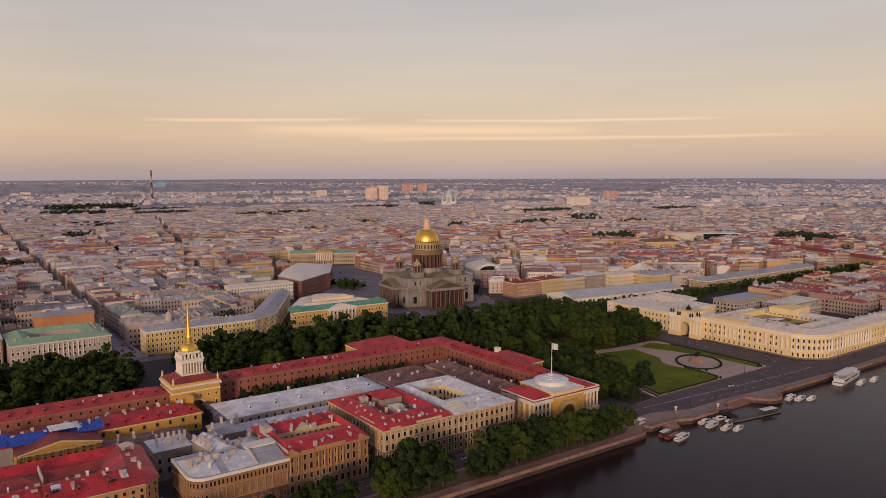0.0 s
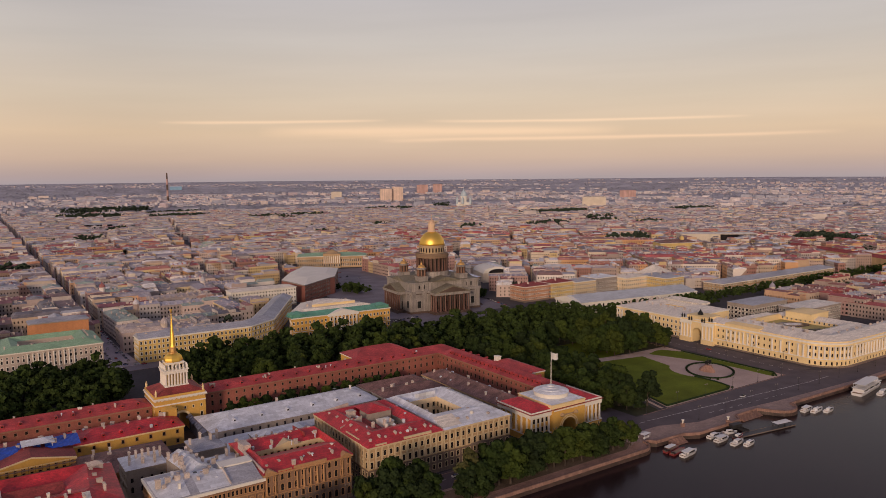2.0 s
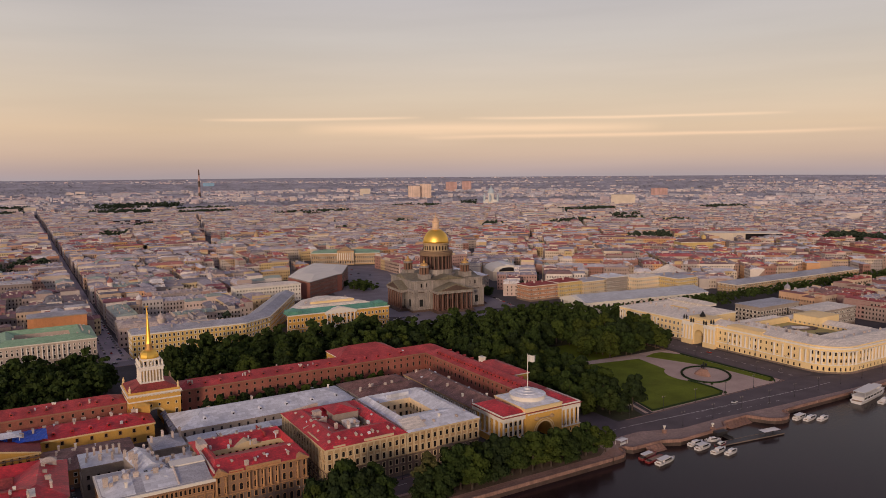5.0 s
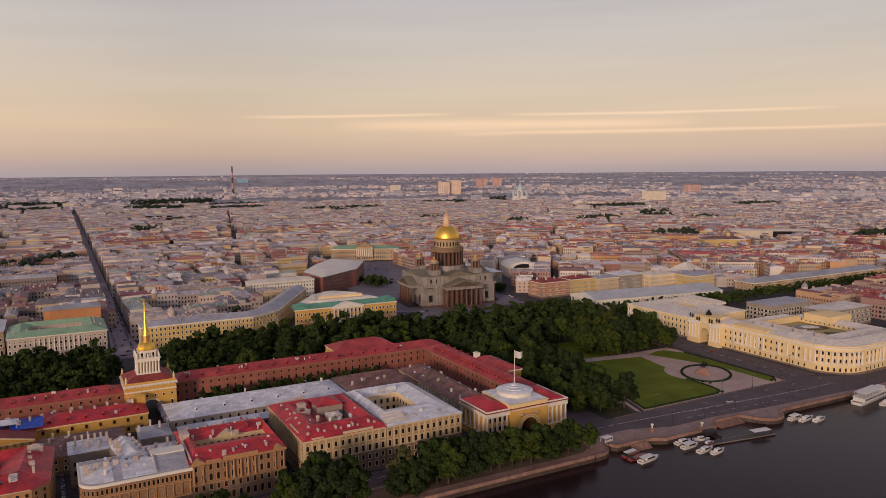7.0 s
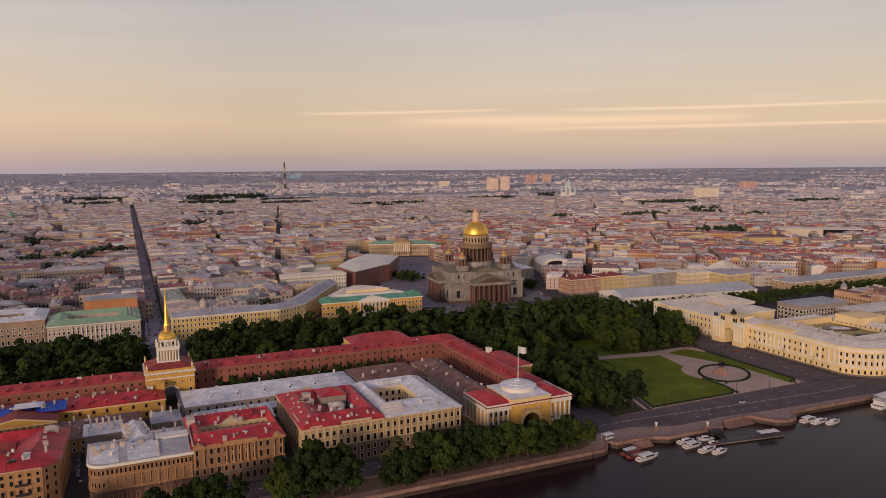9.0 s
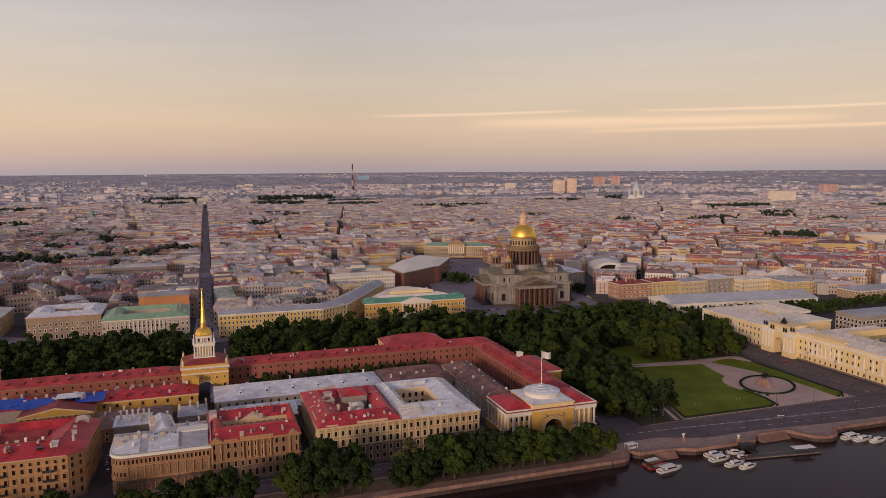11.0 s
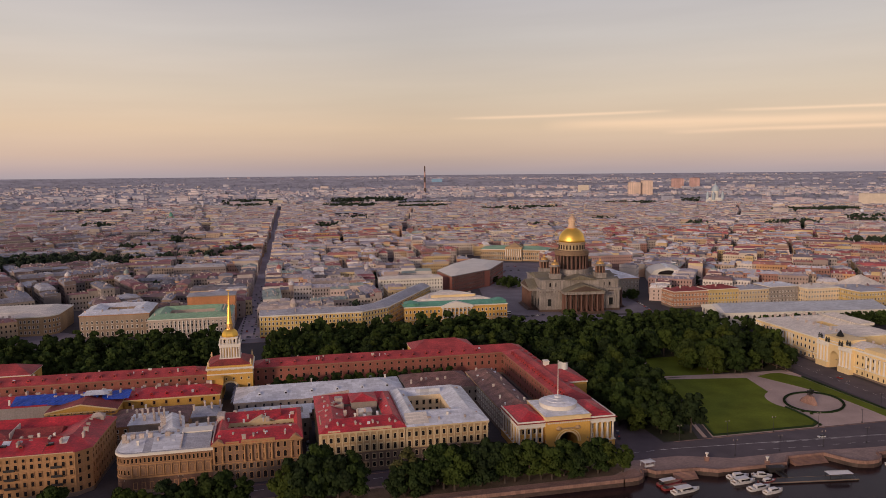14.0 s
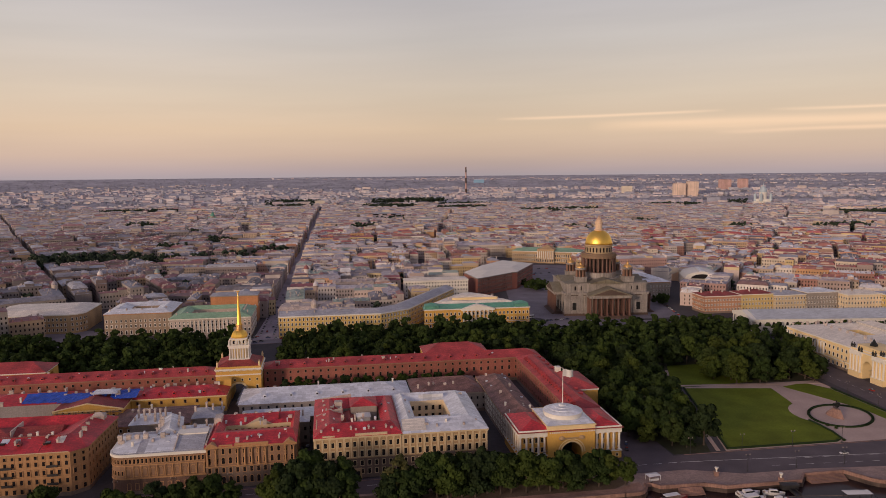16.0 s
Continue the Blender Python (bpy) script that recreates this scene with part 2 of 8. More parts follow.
for foliage in (LEAF, WILLOW_LEAF, CITY_LEAF, LEAF_MASS, HEDGE, GRASS):
    foliage.node_tree.nodes["Principled BSDF"].inputs["Specular IOR Level"].default_value = 0.12
LINE_PAINT = mat("road_paint", (0.62, 0.60, 0.58), var=0.2)
DECK = mat("worn_deck_planks", (0.30, 0.21, 0.15), var=0.2)
RUSTIC = mat("rusticated_stone", (0.22, 0.155, 0.115), var=0.16, streaky=0.3, sheets=(1.4, 0.6))
HULL_WHITE = mat("white_gelcoat", (0.66, 0.65, 0.65), rough=0.3, var=0.05)
HULL_RED = mat("dark_red_hull", (0.24, 0.04, 0.04), rough=0.4, var=0.15)
DARK_METAL = mat("dark_metal", (0.05, 0.048, 0.05), rough=0.5, metal=0.4, var=0.2)
RUBBER = mat("rubber", (0.02, 0.02, 0.02), rough=0.85, var=0.2)
CAR_PAINT = mat("car_paint", (0.3, 0.3, 0.3), rough=0.25, var=0.03,
                palette=[(0.55, 0.55, 0.56), (0.03, 0.03, 0.035), (0.2, 0.2, 0.21), (0.35, 0.05, 0.04), (0.6, 0.6, 0.6), (0.06, 0.08, 0.16)])
FLAG = mat("flag_cloth", (0.70, 0.68, 0.64), var=0.08)
WALLS = [(0.50, 0.37, 0.17), (0.62, 0.54, 0.42), (0.36, 0.33, 0.32), (0.42, 0.20, 0.12), (0.68, 0.63, 0.57), (0.27, 0.18, 0.14), (0.45, 0.37, 0.28), (0.54, 0.29, 0.12), (0.33, 0.24, 0.20),
         (0.58, 0.45, 0.20), (0.50, 0.38, 0.32), (0.40, 0.35, 0.31), (0.30, 0.14, 0.11), (0.56, 0.50, 0.45), (0.47, 0.33, 0.20), (0.24, 0.20, 0.19)]
DARK_ROOFS = [(0.22, 0.07, 0.075), (0.17, 0.08, 0.075), (0.30, 0.30, 0.35), (0.13, 0.12, 0.14), (0.27, 0.10, 0.09), (0.40, 0.41, 0.46), (0.20, 0.20, 0.24), (0.19, 0.11, 0.10)]
DARK_WALLS = [(0.30, 0.23, 0.17), (0.22, 0.14, 0.11), (0.40, 0.34, 0.28), (0.18, 0.15, 0.14), (0.36, 0.24, 0.12), (0.27, 0.21, 0.19)]
DARK_WALLS = [tuple(0.68 * k + 0.32 * h for k, h in zip(c, (0.30, 0.275, 0.285))) for c in DARK_WALLS]
DARK_ROOFS = [tuple(0.84 * k + 0.16 * h for k, h in zip(c, (0.36, 0.34, 0.38))) for c in DARK_ROOFS]
CITY_WALLS = [tuple(1.24 * (0.68 * k + 0.32 * h) for k, h in zip(c, (0.43, 0.385, 0.38))) for c in WALLS]
# sheet roofs: mauve greys first, then rust and maroon, a few green and a few bright ones
CITY_ROOFS = [(0.40, 0.37, 0.42), (0.31, 0.29, 0.34), (0.50, 0.47, 0.52), (0.36, 0.32, 0.36), (0.44, 0.41, 0.46), (0.24, 0.22, 0.25), (0.58, 0.55, 0.58), (0.34, 0.26, 0.27), (0.42, 0.37, 0.39), (0.27, 0.15, 0.15),
              (0.35, 0.13, 0.12), (0.29, 0.10, 0.11), (0.45, 0.38, 0.36), (0.31, 0.37, 0.33), (0.52, 0.48, 0.48), (0.20, 0.17, 0.19), (0.70, 0.67, 0.66), (0.38, 0.34, 0.39)]
HOUSE_WALL = mat("house_stucco", (0.5, 0.4, 0.3), var=0.12, streaky=0.25, palette=CITY_WALLS)
HOUSE_ROOF = mat("house_roof", (0.4, 0.4, 0.4), rough=0.6, var=0.22, big=0.12, palette=CITY_ROOFS, sheets=(3.0, 1.0))
HOUSE_RED_ROOF = mat("house_maroon_roof", (0.3, 0.1, 0.1), rough=0.6, var=0.25, big=0.12, palette=[(0.32, 0.085, 0.085), (0.26, 0.11, 0.10), (0.30, 0.07, 0.075), (0.22, 0.13, 0.13), (0.36, 0.15, 0.12), (0.40, 0.38, 0.42)], sheets=(3.0, 1.0))
OLD_TOWN_WALL = mat("old_town_stucco", (0.3, 0.2, 0.2), var=0.15, streaky=0.3, palette=DARK_WALLS)
OLD_TOWN_ROOF = mat("old_town_roof", (0.2, 0.1, 0.1), rough=0.6, var=0.25, big=0.12, palette=DARK_ROOFS, sheets=(3.0, 1.0))
RED_ROOFS = [(0.32, 0.095, 0.095), (0.27, 0.12, 0.11), (0.44, 0.43, 0.47), (0.30, 0.075, 0.08), (0.22, 0.13, 0.13), (0.54, 0.53, 0.56), (0.36, 0.15, 0.12), (0.30, 0.30, 0.34), (0.17, 0.15, 0.17)]
RED_QUARTER_WALL = mat("red_quarter_stucco", (0.4, 0.3, 0.2), var=0.15, palette=[tuple(1.05 * (0.8 * k + 0.2 * h) for k, h in zip(c, (0.48, 0.34, 0.28))) for c in WALLS], island=True, quarter=0.35)
RED_QUARTER_ROOF = mat("red_quarter_roof", (0.4, 0.2, 0.2), rough=0.65, var=0.25, big=0.05, fine=0.3, palette=[tuple(1.2 * k for k in c) for c in RED_ROOFS], island=True, quarter=0.35)
# outer houses: distance haze blended into the wall and roof colours
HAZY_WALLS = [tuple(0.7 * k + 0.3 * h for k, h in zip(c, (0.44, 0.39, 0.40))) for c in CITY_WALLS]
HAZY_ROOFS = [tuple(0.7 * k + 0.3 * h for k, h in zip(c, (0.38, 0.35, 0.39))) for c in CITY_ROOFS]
OUTER_WALL = mat("hazed_outer_stucco", (0.5, 0.4, 0.3), var=0.15, palette=HAZY_WALLS, island=True, quarter=0.35)
OUTER_ROOF = mat("hazed_outer_roof", (0.4, 0.4, 0.4), rough=0.65, var=0.22, big=0.05, fine=0.3, palette=HAZY_ROOFS, island=True, quarter=0.35)
OLD_QUARTER_WALL = mat("old_quarter_stucco", (0.3, 0.2, 0.2), var=0.15, palette=DARK_WALLS, island=True)
OLD_QUARTER_ROOF = mat("old_quarter_roof", (0.2, 0.1, 0.1), rough=0.6, var=0.25, big=0.05, fine=0.3, palette=DARK_ROOFS, island=True)
CITY_WALL = mat("city_stucco", (0.5, 0.4, 0.3), var=0.15, palette=CITY_WALLS, island=True, quarter=0.35)
CITY_ROOF = mat("city_roof", (0.4, 0.4, 0.4), rough=0.65, var=0.25, big=0.05, fine=0.3, palette=CITY_ROOFS, island=True, quarter=0.35)


# ---- mesh tools ----
class Geo:
    """Collects faces of one mesh."""

    def __init__(self):
        self.v, self.f, self.m = [], [], []

    def face(self, pts, m=0):
        k = len(self.v)
        self.v += [tuple(p) for p in pts]
        self.f.append(tuple(range(k, k + len(pts))))
        self.m.append(m)
        return self

    def add(self, verts, faces, m=0):
        k = len(self.v)
        self.v += [tuple(p) for p in verts]
        self.f += [tuple(i + k for i in f) for f in faces]
        self.m += [m] * len(faces)
        return self

    def box(self, x0, x1, y0, y1, z0, z1, m=0):
        self.add([(x0, y0, z0), (x1, y0, z0), (x1, y1, z0), (x0, y1, z0), (x0, y0, z1), (x1, y0, z1), (x1, y1, z1), (x0, y1, z1)],
                 [(0, 1, 5, 4), (1, 2, 6, 5), (2, 3, 7, 6), (3, 0, 4, 7), (4, 5, 6, 7), (3, 2, 1, 0)], m)
        return self

    def obox(self, c, a, hx, hy, z0, z1, m=0):
        """A box round c, turned by a radians."""
        ca, sa = math.cos(a), math.sin(a)
        base = [(c[0] + x * ca - y * sa, c[1] + x * sa + y * ca) for x, y in ((-hx, -hy), (hx, -hy), (hx, hy), (-hx, hy))]
        return self.prism(base, z0, z1, m)

    def prism(self, poly, z0, z1, m=0, cap=True):
        n = len(poly)
        faces = [(i, (i + 1) % n, n + (i + 1) % n, n + i) for i in range(n)]
        if cap:
            faces += [tuple(range(n, 2 * n)), tuple(range(n - 1, -1, -1))]
        self.add([(x, y, z0) for x, y in poly] + [(x, y, z1) for x, y in poly], faces, m)
        return self

    def loft(self, rings, m=0, close=True):
        """Rings of equally many points, joined in order; each ring (points)."""
        n = len(rings[0])
        faces = [(j * n + i, j * n + (i + 1) % n, (j + 1) * n + (i + 1) % n, (j + 1) * n + i) for j in range(len(rings) - 1) for i in range(n)]
        if close:
            faces += [tuple(range(n - 1, -1, -1)), tuple((len(rings) - 1) * n + i for i in range(n))]
        self.add([p for r in rings for p in r], faces, m)
        return self

    def lathe(self, profile, c=(0, 0), n=16, m=0, turn=0.0):
        """profile: (radius, z) upwards."""
        return self.loft([[(c[0] + r * math.cos(turn + 2 * math.pi * i / n), c[1] + r * math.sin(turn + 2 * math.pi * i / n), z) for i in range(n)] for r, z in profile], m)

    def hip(self, x0, x1, y0, y1, z, rise, eave=0.5, m=0, gable=0.0):
        """A hipped roof with its ridge along the longer side; gable 1 makes the ends upright."""
        x0, x1, y0, y1 = x0 - eave, x1 + eave, y0 - eave, y1 + eave
        w, d = x1 - x0, y1 - y0
        inset = min(w, d) / 2 * (1 - gable)
        if w >= d:
            r = [(x0 + inset, (y0 + y1) / 2, z + rise), (x1 - inset, (y0 + y1) / 2, z + rise)]
            faces = [(0, 1, 5, 4), (2, 3, 4, 5), (1, 2, 5), (3, 0, 4), (3, 2, 1, 0)]
        else:
            r = [((x0 + x1) / 2, y0 + inset, z + rise), ((x0 + x1) / 2, y1 - inset, z + rise)]
            faces = [(1, 2, 5, 4), (3, 0, 4, 5), (0, 1, 4), (2, 3, 5), (3, 2, 1, 0)]
        self.add([(x0, y0, z), (x1, y0, z), (x1, y1, z), (x0, y1, z)] + r, faces, m)
        return self

    def ring_roof(self, o, i, z, rise, eave=0.6, m=0, ridge=0.5):
        """A roof round a court: o and i are (x0, x1, y0, y1) of the outer wall and of the court."""
        def rect(a, z):
            return [(a[0], a[2], z), (a[1], a[2], z), (a[1], a[3], z), (a[0], a[3], z)]
        out = (o[0] - eave, o[1] + eave, o[2] - eave, o[3] + eave)
        mid = tuple(a + (b - a) * ridge for a, b in zip(o, i))
        self.loft([rect(out, z), rect(mid, z + rise), rect(i, z + 0.2)], m, close=False)
        return self

    def mesh(self, name, mats, smooth=False):
        me = bpy.data.meshes.new(name)
        me.from_pydata(self.v, [], self.f)
        for m in mats:
            me.materials.append(m)
        me.polygons.foreach_set("material_index", self.m)
        if smooth:
            me.polygons.foreach_set("use_smooth", [True] * len(self.f))
        me.update()
        return me


def part(name, geo, material, parent=None, label="", smooth=False):
    """Links one mesh as one object under a thing or a part."""
    mats = material if isinstance(material, (list, tuple)) else [material]
    ob = new(name, geo.mesh(name, mats, smooth) if isinstance(geo, Geo) else geo)
    if parent is not None:
        ob.parent = parent
    return tagged(ob, label)


def thing(name, label, category, at=(0, 0, 0), turn=0.0, group=""):
    e = new(name)
    e.empty_display_size = 2
    e.matrix_basis = pose(*at, 0, 0, turn)
    return tagged(e, label, category, group)


MESHES = {}


def window_mesh(w, h, style):
    """One framed window: a surround that stands out of the wall, a sill and a set-back pane, all of one piece."""
    hw = w / 2
    if style == "arch":
        head = [(hw * math.cos(math.pi * i / 8), h + hw * math.sin(math.pi * i / 8)) for i in range(9)]
    else:
        head = [(hw, h), (-hw, h)]
    inner = [(-hw, 0), (hw, 0)] + head
    side, top, sill = (0.05, 0.05, 0.05) if style == "bare" else (0.24, 0.26, 0.28)
    if style == "hood":
        top = 0.6
    outer = [(-hw - side - 0.1, -sill), (hw + side + 0.1, -sill)]
    for x, z in head:
        s = math.copysign(side, x) if abs(x) > 0.01 else 0
        outer.append((x + s, z + top * (1.0 if style != "arch" else max(0.15, (z - h) / hw))))
    n = len(inner)
    depth = -0.3 if style == "hood" else -0.18
    verts = [(x, 0.1, z) for x, z in outer] + [(x, depth, z) for x, z in outer] + [(x, depth, z) for x, z in inner] + [(x, -0.02, z) for x, z in inner]
    g = Geo()
    g.add(verts, [(k * n + i, k * n + (i + 1) % n, (k + 1) * n + (i + 1) % n, (k + 1) * n + i) for k in range(3) for i in range(n)], 0)
    g.f.append(tuple(3 * n + i for i in range(n)))
    g.m.append(1)
    return g


def windows(parent, p0, p1, zs, n, w, h, style="plain", trim=WHITE, ends=None, skip=(), pane=None):
    """n windows a row along the wall from p0 to p1, whose outside is on the right hand; zs: the sills' heights."""
    pane = pane or GLASS
    key = ("made", round(w, 2), round(h, 2), style, trim.name, pane.name)
    if key not in MESHES:
        MESHES[key] = window_mesh(w, h, style).mesh("window", [trim, pane])
    a = math.atan2(p1[1] - p0[1], p1[0] - p0[0])
    long = math.hypot(p1[0] - p0[0], p1[1] - p0[1])
    ends = long / n / 2 if ends is None else ends
    for z in zs:
        for i in range(n):
            if i in skip:
                continue
            d = ends + (long - 2 * ends) * (i / (n - 1) if n > 1 else 0.5)
            ob = part("window", MESHES[key], None, parent)
            ob.matrix_basis = Matrix.Translation((p0[0] + math.cos(a) * d, p0[1] + math.sin(a) * d, z)) @ Matrix.Rotation(a, 4, "Z")


def columns(parent, p0, p1, n, z0, z1, r, material, out=0.0, name="column", sides=10):
    key = ("column", round(z1 - z0, 2), r, material.name)
    if key not in MESHES:
        g, h = Geo(), z1 - z0
        g.box(-r * 1.35, r * 1.35, -r * 1.35, r * 1.35, 0, h * 0.03)
        g.lathe([(r * 1.2, h * 0.03), (r * 1.2, h * 0.05), (r, h * 0.07), (r * 0.85, h * 0.92), (r * 1.2, h * 0.97)], n=sides)
        g.box(-r * 1.35, r * 1.35, -r * 1.35, r * 1.35, h * 0.97, h)
        MESHES[key] = g.mesh("column", [material])
    a = math.atan2(p1[1] - p0[1], p1[0] - p0[0])
    nx, ny = math.sin(a), -math.cos(a)
    for i in range(n):
        s = i / (n - 1) if n > 1 else 0.5
        ob = part(name, MESHES[key], None, parent)
        ob.location = (p0[0] + (p1[0] - p0[0]) * s + nx * out, p0[1] + (p1[1] - p0[1]) * s + ny * out, z0)


def belt(poly, z0, z1, out):
    """A moulding round a closed outline (counter-clockwise)."""
    g = Geo()
    n = len(poly)
    grown = []
    for i in range(n):
        a, b, c = Vector(poly[i - 1]), Vector(poly[i]), Vector(poly[(i + 1) % n])
        d1, d2 = (b - a).normalized(), (c - b).normalized()
        n1, n2 = Vector((d1.y, -d1.x)), Vector((d2.y, -d2.x))
        k = (n1 + n2) / max(0.3, 1 + n1.dot(n2))
        grown.append(tuple(b + k * out))
    g.prism(grown, z0, z1)
    return g


def rect(x0, x1, y0, y1):
    return [(x0, y0), (x1, y0), (x1, y1), (x0, y1)]


def stack_mesh(w, d, h):
    key = ("stack", w, d, h)
    if key not in MESHES:
        g = Geo().box(-w / 2, w / 2, -d / 2, d / 2, -1.5, h)
        g.box(-w / 2 - 0.15, w / 2 + 0.15, -d / 2 - 0.15, d / 2 + 0.15, h - 0.35, h - 0.1)
        for k in range(max(1, int(w / 0.7))):
            x = -w / 2 + 0.35 + k * 0.7
            g.box(x - 0.15, x + 0.15, -0.15, 0.15, h, h + 0.3)
        MESHES[key] = g.mesh("chimney", [CHIMNEY])
    return MESHES[key]


def chimneys(parent, spots, w=1.6, d=0.8, h=1.6, turn=0.0):
    for x, y, z in spots:
        ob = part("chimney", stack_mesh(w, d, h), None, parent)
        k = math.sin(x * 12.9 + y * 7.3)
        ob.matrix_basis = pose(x + k, y - k, z, 0, 0, turn + (90 if k > 0.4 else 0)) @ Matrix.Diagonal((1.0 + 0.35 * k, 1.0, 1.0 + 0.3 * k, 1))


def dormers(parent, spots, material, turn=0.0):
    key = ("dormer", material.name)
    if key not in MESHES:
        g = Geo().box(-0.85, 0.85, -1.0, 1.4, -0.9, 0.9)
        g.hip(-0.85, 0.85, -1.0, 1.4, 0.9, 0.6, 0.2, 0, 1.0).box(-0.55, 0.55, -1.03, -0.9, -0.1, 0.75, 1)
        MESHES[key] = g.mesh("dormer", [material, GLASS])
    for x, y, z in spots:
        ob = part("dormer", MESHES[key], None, parent)
        ob.matrix_basis = pose(x, y, z, 0, 0, turn)


def pilasters(parent, p0, p1, n, z0, z1, w, material, deep=0.35):
    """n flat pilasters with base and capital along the wall from p0 to p1, whose outside is on the right hand."""
    key = ("pilaster", round(z1 - z0, 2), w, deep, material.name)
    if key not in MESHES:
        h = z1 - z0
        MESHES[key] = Geo().box(-w / 2, w / 2, -deep, 0, 0.4, h - 0.5).box(-w * 0.65, w * 0.65, -deep * 1.4, 0, 0, 0.4).box(-w * 0.7, w * 0.7, -deep * 1.5, 0, h - 0.5, h).mesh("pilaster", [material])
    a = math.atan2(p1[1] - p0[1], p1[0] - p0[0])
    for i in range(n):
        k = i / (n - 1)
        part("pilaster", MESHES[key], None, parent).matrix_basis = Matrix.Translation((p0[0] + (p1[0] - p0[0]) * k, p0[1] + (p1[1] - p0[1]) * k, z0)) @ Matrix.Rotation(a, 4, "Z")


def firewall(parent, a, b, z0, za, zb, material=CHIMNEY, thick=0.5):
    """A low parapet wall that crosses a roof from a to b, its top at za and zb."""
    d = (Vector(b) - Vector(a)).normalized()
    o = Vector((-d.y, d.x)) * thick / 2
    base = [Vector(a) + o, Vector(a) - o, Vector(b) - o, Vector(b) + o]
    part("firewall", Geo().loft([[(p.x, p.y, z0) for p in base], [(p.x, p.y, z) for p, z in zip(base, (za, za, zb, zb))]]), material, parent)


def slope(parent, x0, x1, ye, ze, yr, zr, material, name="roof_panel"):
    """One sheet-metal roof slope between x0 and x1, from its eave at ye, ze up to yr, zr."""
    part(name, Geo().loft([[(x0, ye, ze), (x1, ye, ze), (x1, yr, zr), (x0, yr, zr)], [(x0, ye, ze + 0.12), (x1, ye, ze + 0.12), (x1, yr, zr + 0.12), (x0, yr, zr + 0.12)]]), material, parent)


# ---- ground, water, roads ----
HUB = (-20.0, -480.0)      # middle of the far rim of the land


def land_height(x, y):
    """Level city, with the land rising gently towards the far rim."""
    r = math.hypot(x - HUB[0], y - HUB[1])
    if r < 2900:
        return 0.0
    s = min(1.0, (r - 2900) / 1850)
    return 113 * s * (0.55 + 0.45 * s) * min(1, s * 3 + 0.2)


def flat(name, poly, z, material, label, category="ground", thick=0.3, kind="structure"):
    ob = part(name, Geo().prism(poly, z - thick, z), material)
    return tagged(ob, label, category, kind=kind)


def arc(cx, cy, r, a0, a1, n, ry=None):
    ry = r if ry is None else ry
    return [(cx + r * math.cos(radians(a0 + (a1 - a0) * i / n)), cy + ry * math.sin(radians(a0 + (a1 - a0) * i / n))) for i in range(n + 1)]


xs = [-4600 + 200 * i for i in range(12)] + [-2200 + 200 * i for i in range(11)] + [-100, 0, 100, 200, 260, 300, 400, 600, 800] + [1000 + 200 * i for i in range(19)]
ys = [-176, -100, 0, 100, 200, 400, 600, 800] + [1000 + 200 * i for i in range(18)]
g = Geo()
g.add([(x, y, land_height(x, y) - 0.02) for y in ys for x in xs],
      [(j * len(xs) + i, j * len(xs) + i + 1, (j + 1) * len(xs) + i + 1, (j + 1) * len(xs) + i) for j in range(len(ys) - 1) for i in range(len(xs) - 1)])
# beyond 2900 m the ground takes the haze-tinted colour
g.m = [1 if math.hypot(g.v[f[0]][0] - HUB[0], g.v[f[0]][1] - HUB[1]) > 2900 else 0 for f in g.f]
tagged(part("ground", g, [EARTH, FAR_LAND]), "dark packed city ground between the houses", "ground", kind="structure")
tagged(part("water", Geo().face([(-4800, -4800, -2.6), (4800, -4800, -2.6), (4800, -165, -2.6), (-4800, -165, -2.6)]), WATER), "dark calm river water with faint ripples", "water", kind="structure")

# embankment: the quay line with its rounded corner, landing steps and stage
quay_line = [(-1500, -192.5), (196, -192.5)] + arc(201, -184, 8.5, -90, 0, 5) + [(213, -184), (216, -187.5), (238, -188.5), (247, -193), (286, -193), (292, -186.5), (314, -186.5)] \
    + arc(330, -190, 12, 200, 345, 8) + [(349, -192.5), (430, -194.5), (1500, -197)]
flat("pavement", [(x, y) for x, y in quay_line] + [(1500, -165), (-1500, -165)], 0.0, PAVING, "worn granite embankment pavement above the river", "pavement", 3.2)
wall, foot = Geo(), Geo()
for (x0, y0), (x1, y1) in zip(quay_line, quay_line[1:]):
    a, long = math.atan2(y1 - y0, x1 - x0), math.hypot(x1 - x0, y1 - y0)
    c = ((x0 + x1) / 2 + math.sin(a) * 0.1, (y0 + y1) / 2 - math.cos(a) * 0.1)
    wall.obox(c, a, long / 2 + 0.3, 0.55, -4, 1.05)
    foot.obox(c, a, long / 2 + 0.3, 0.8, -4, -0.7)
tagged(part("quay_wall", wall, QUAY_STONE), "pink granite quay wall with a low parapet", "quay wall", kind="structure")
# lower courses carry the shade below the promenade in their colour
tagged(part("quay_foot", foot, SHADED_STONE), "granite courses at the waterline, coloured dark for the shaded wall face", "quay wall", kind="structure")
flat("promenade", [(-1500, -191.9), (195, -191.9)] + arc(200.5, -184.2, 7.6, -90, 0, 5) + [(208, -180), (196, -185.6), (-1500, -185.6)], 0.05, PROMENADE, "pink granite promenade along the parapet", "pavement")
flat("tree_bed", [(-1500, -185.4), (194, -185.4), (203, -180), (203, -172.5), (-1500, -170.5)], 0.04, EARTHY, "bare earth under the embankment trees", "ground")
steps = Geo()
for k in range(7):
    steps.box(224, 236, -190.2 - k * 0.6, -189.6 - k * 0.6, -3.5, -0.1 - k * 0.34)
    steps.box(293, 313, -187.6 - k * 0.7, -186.9 - k * 0.7, -3.5, -0.1 - k * 0.34)
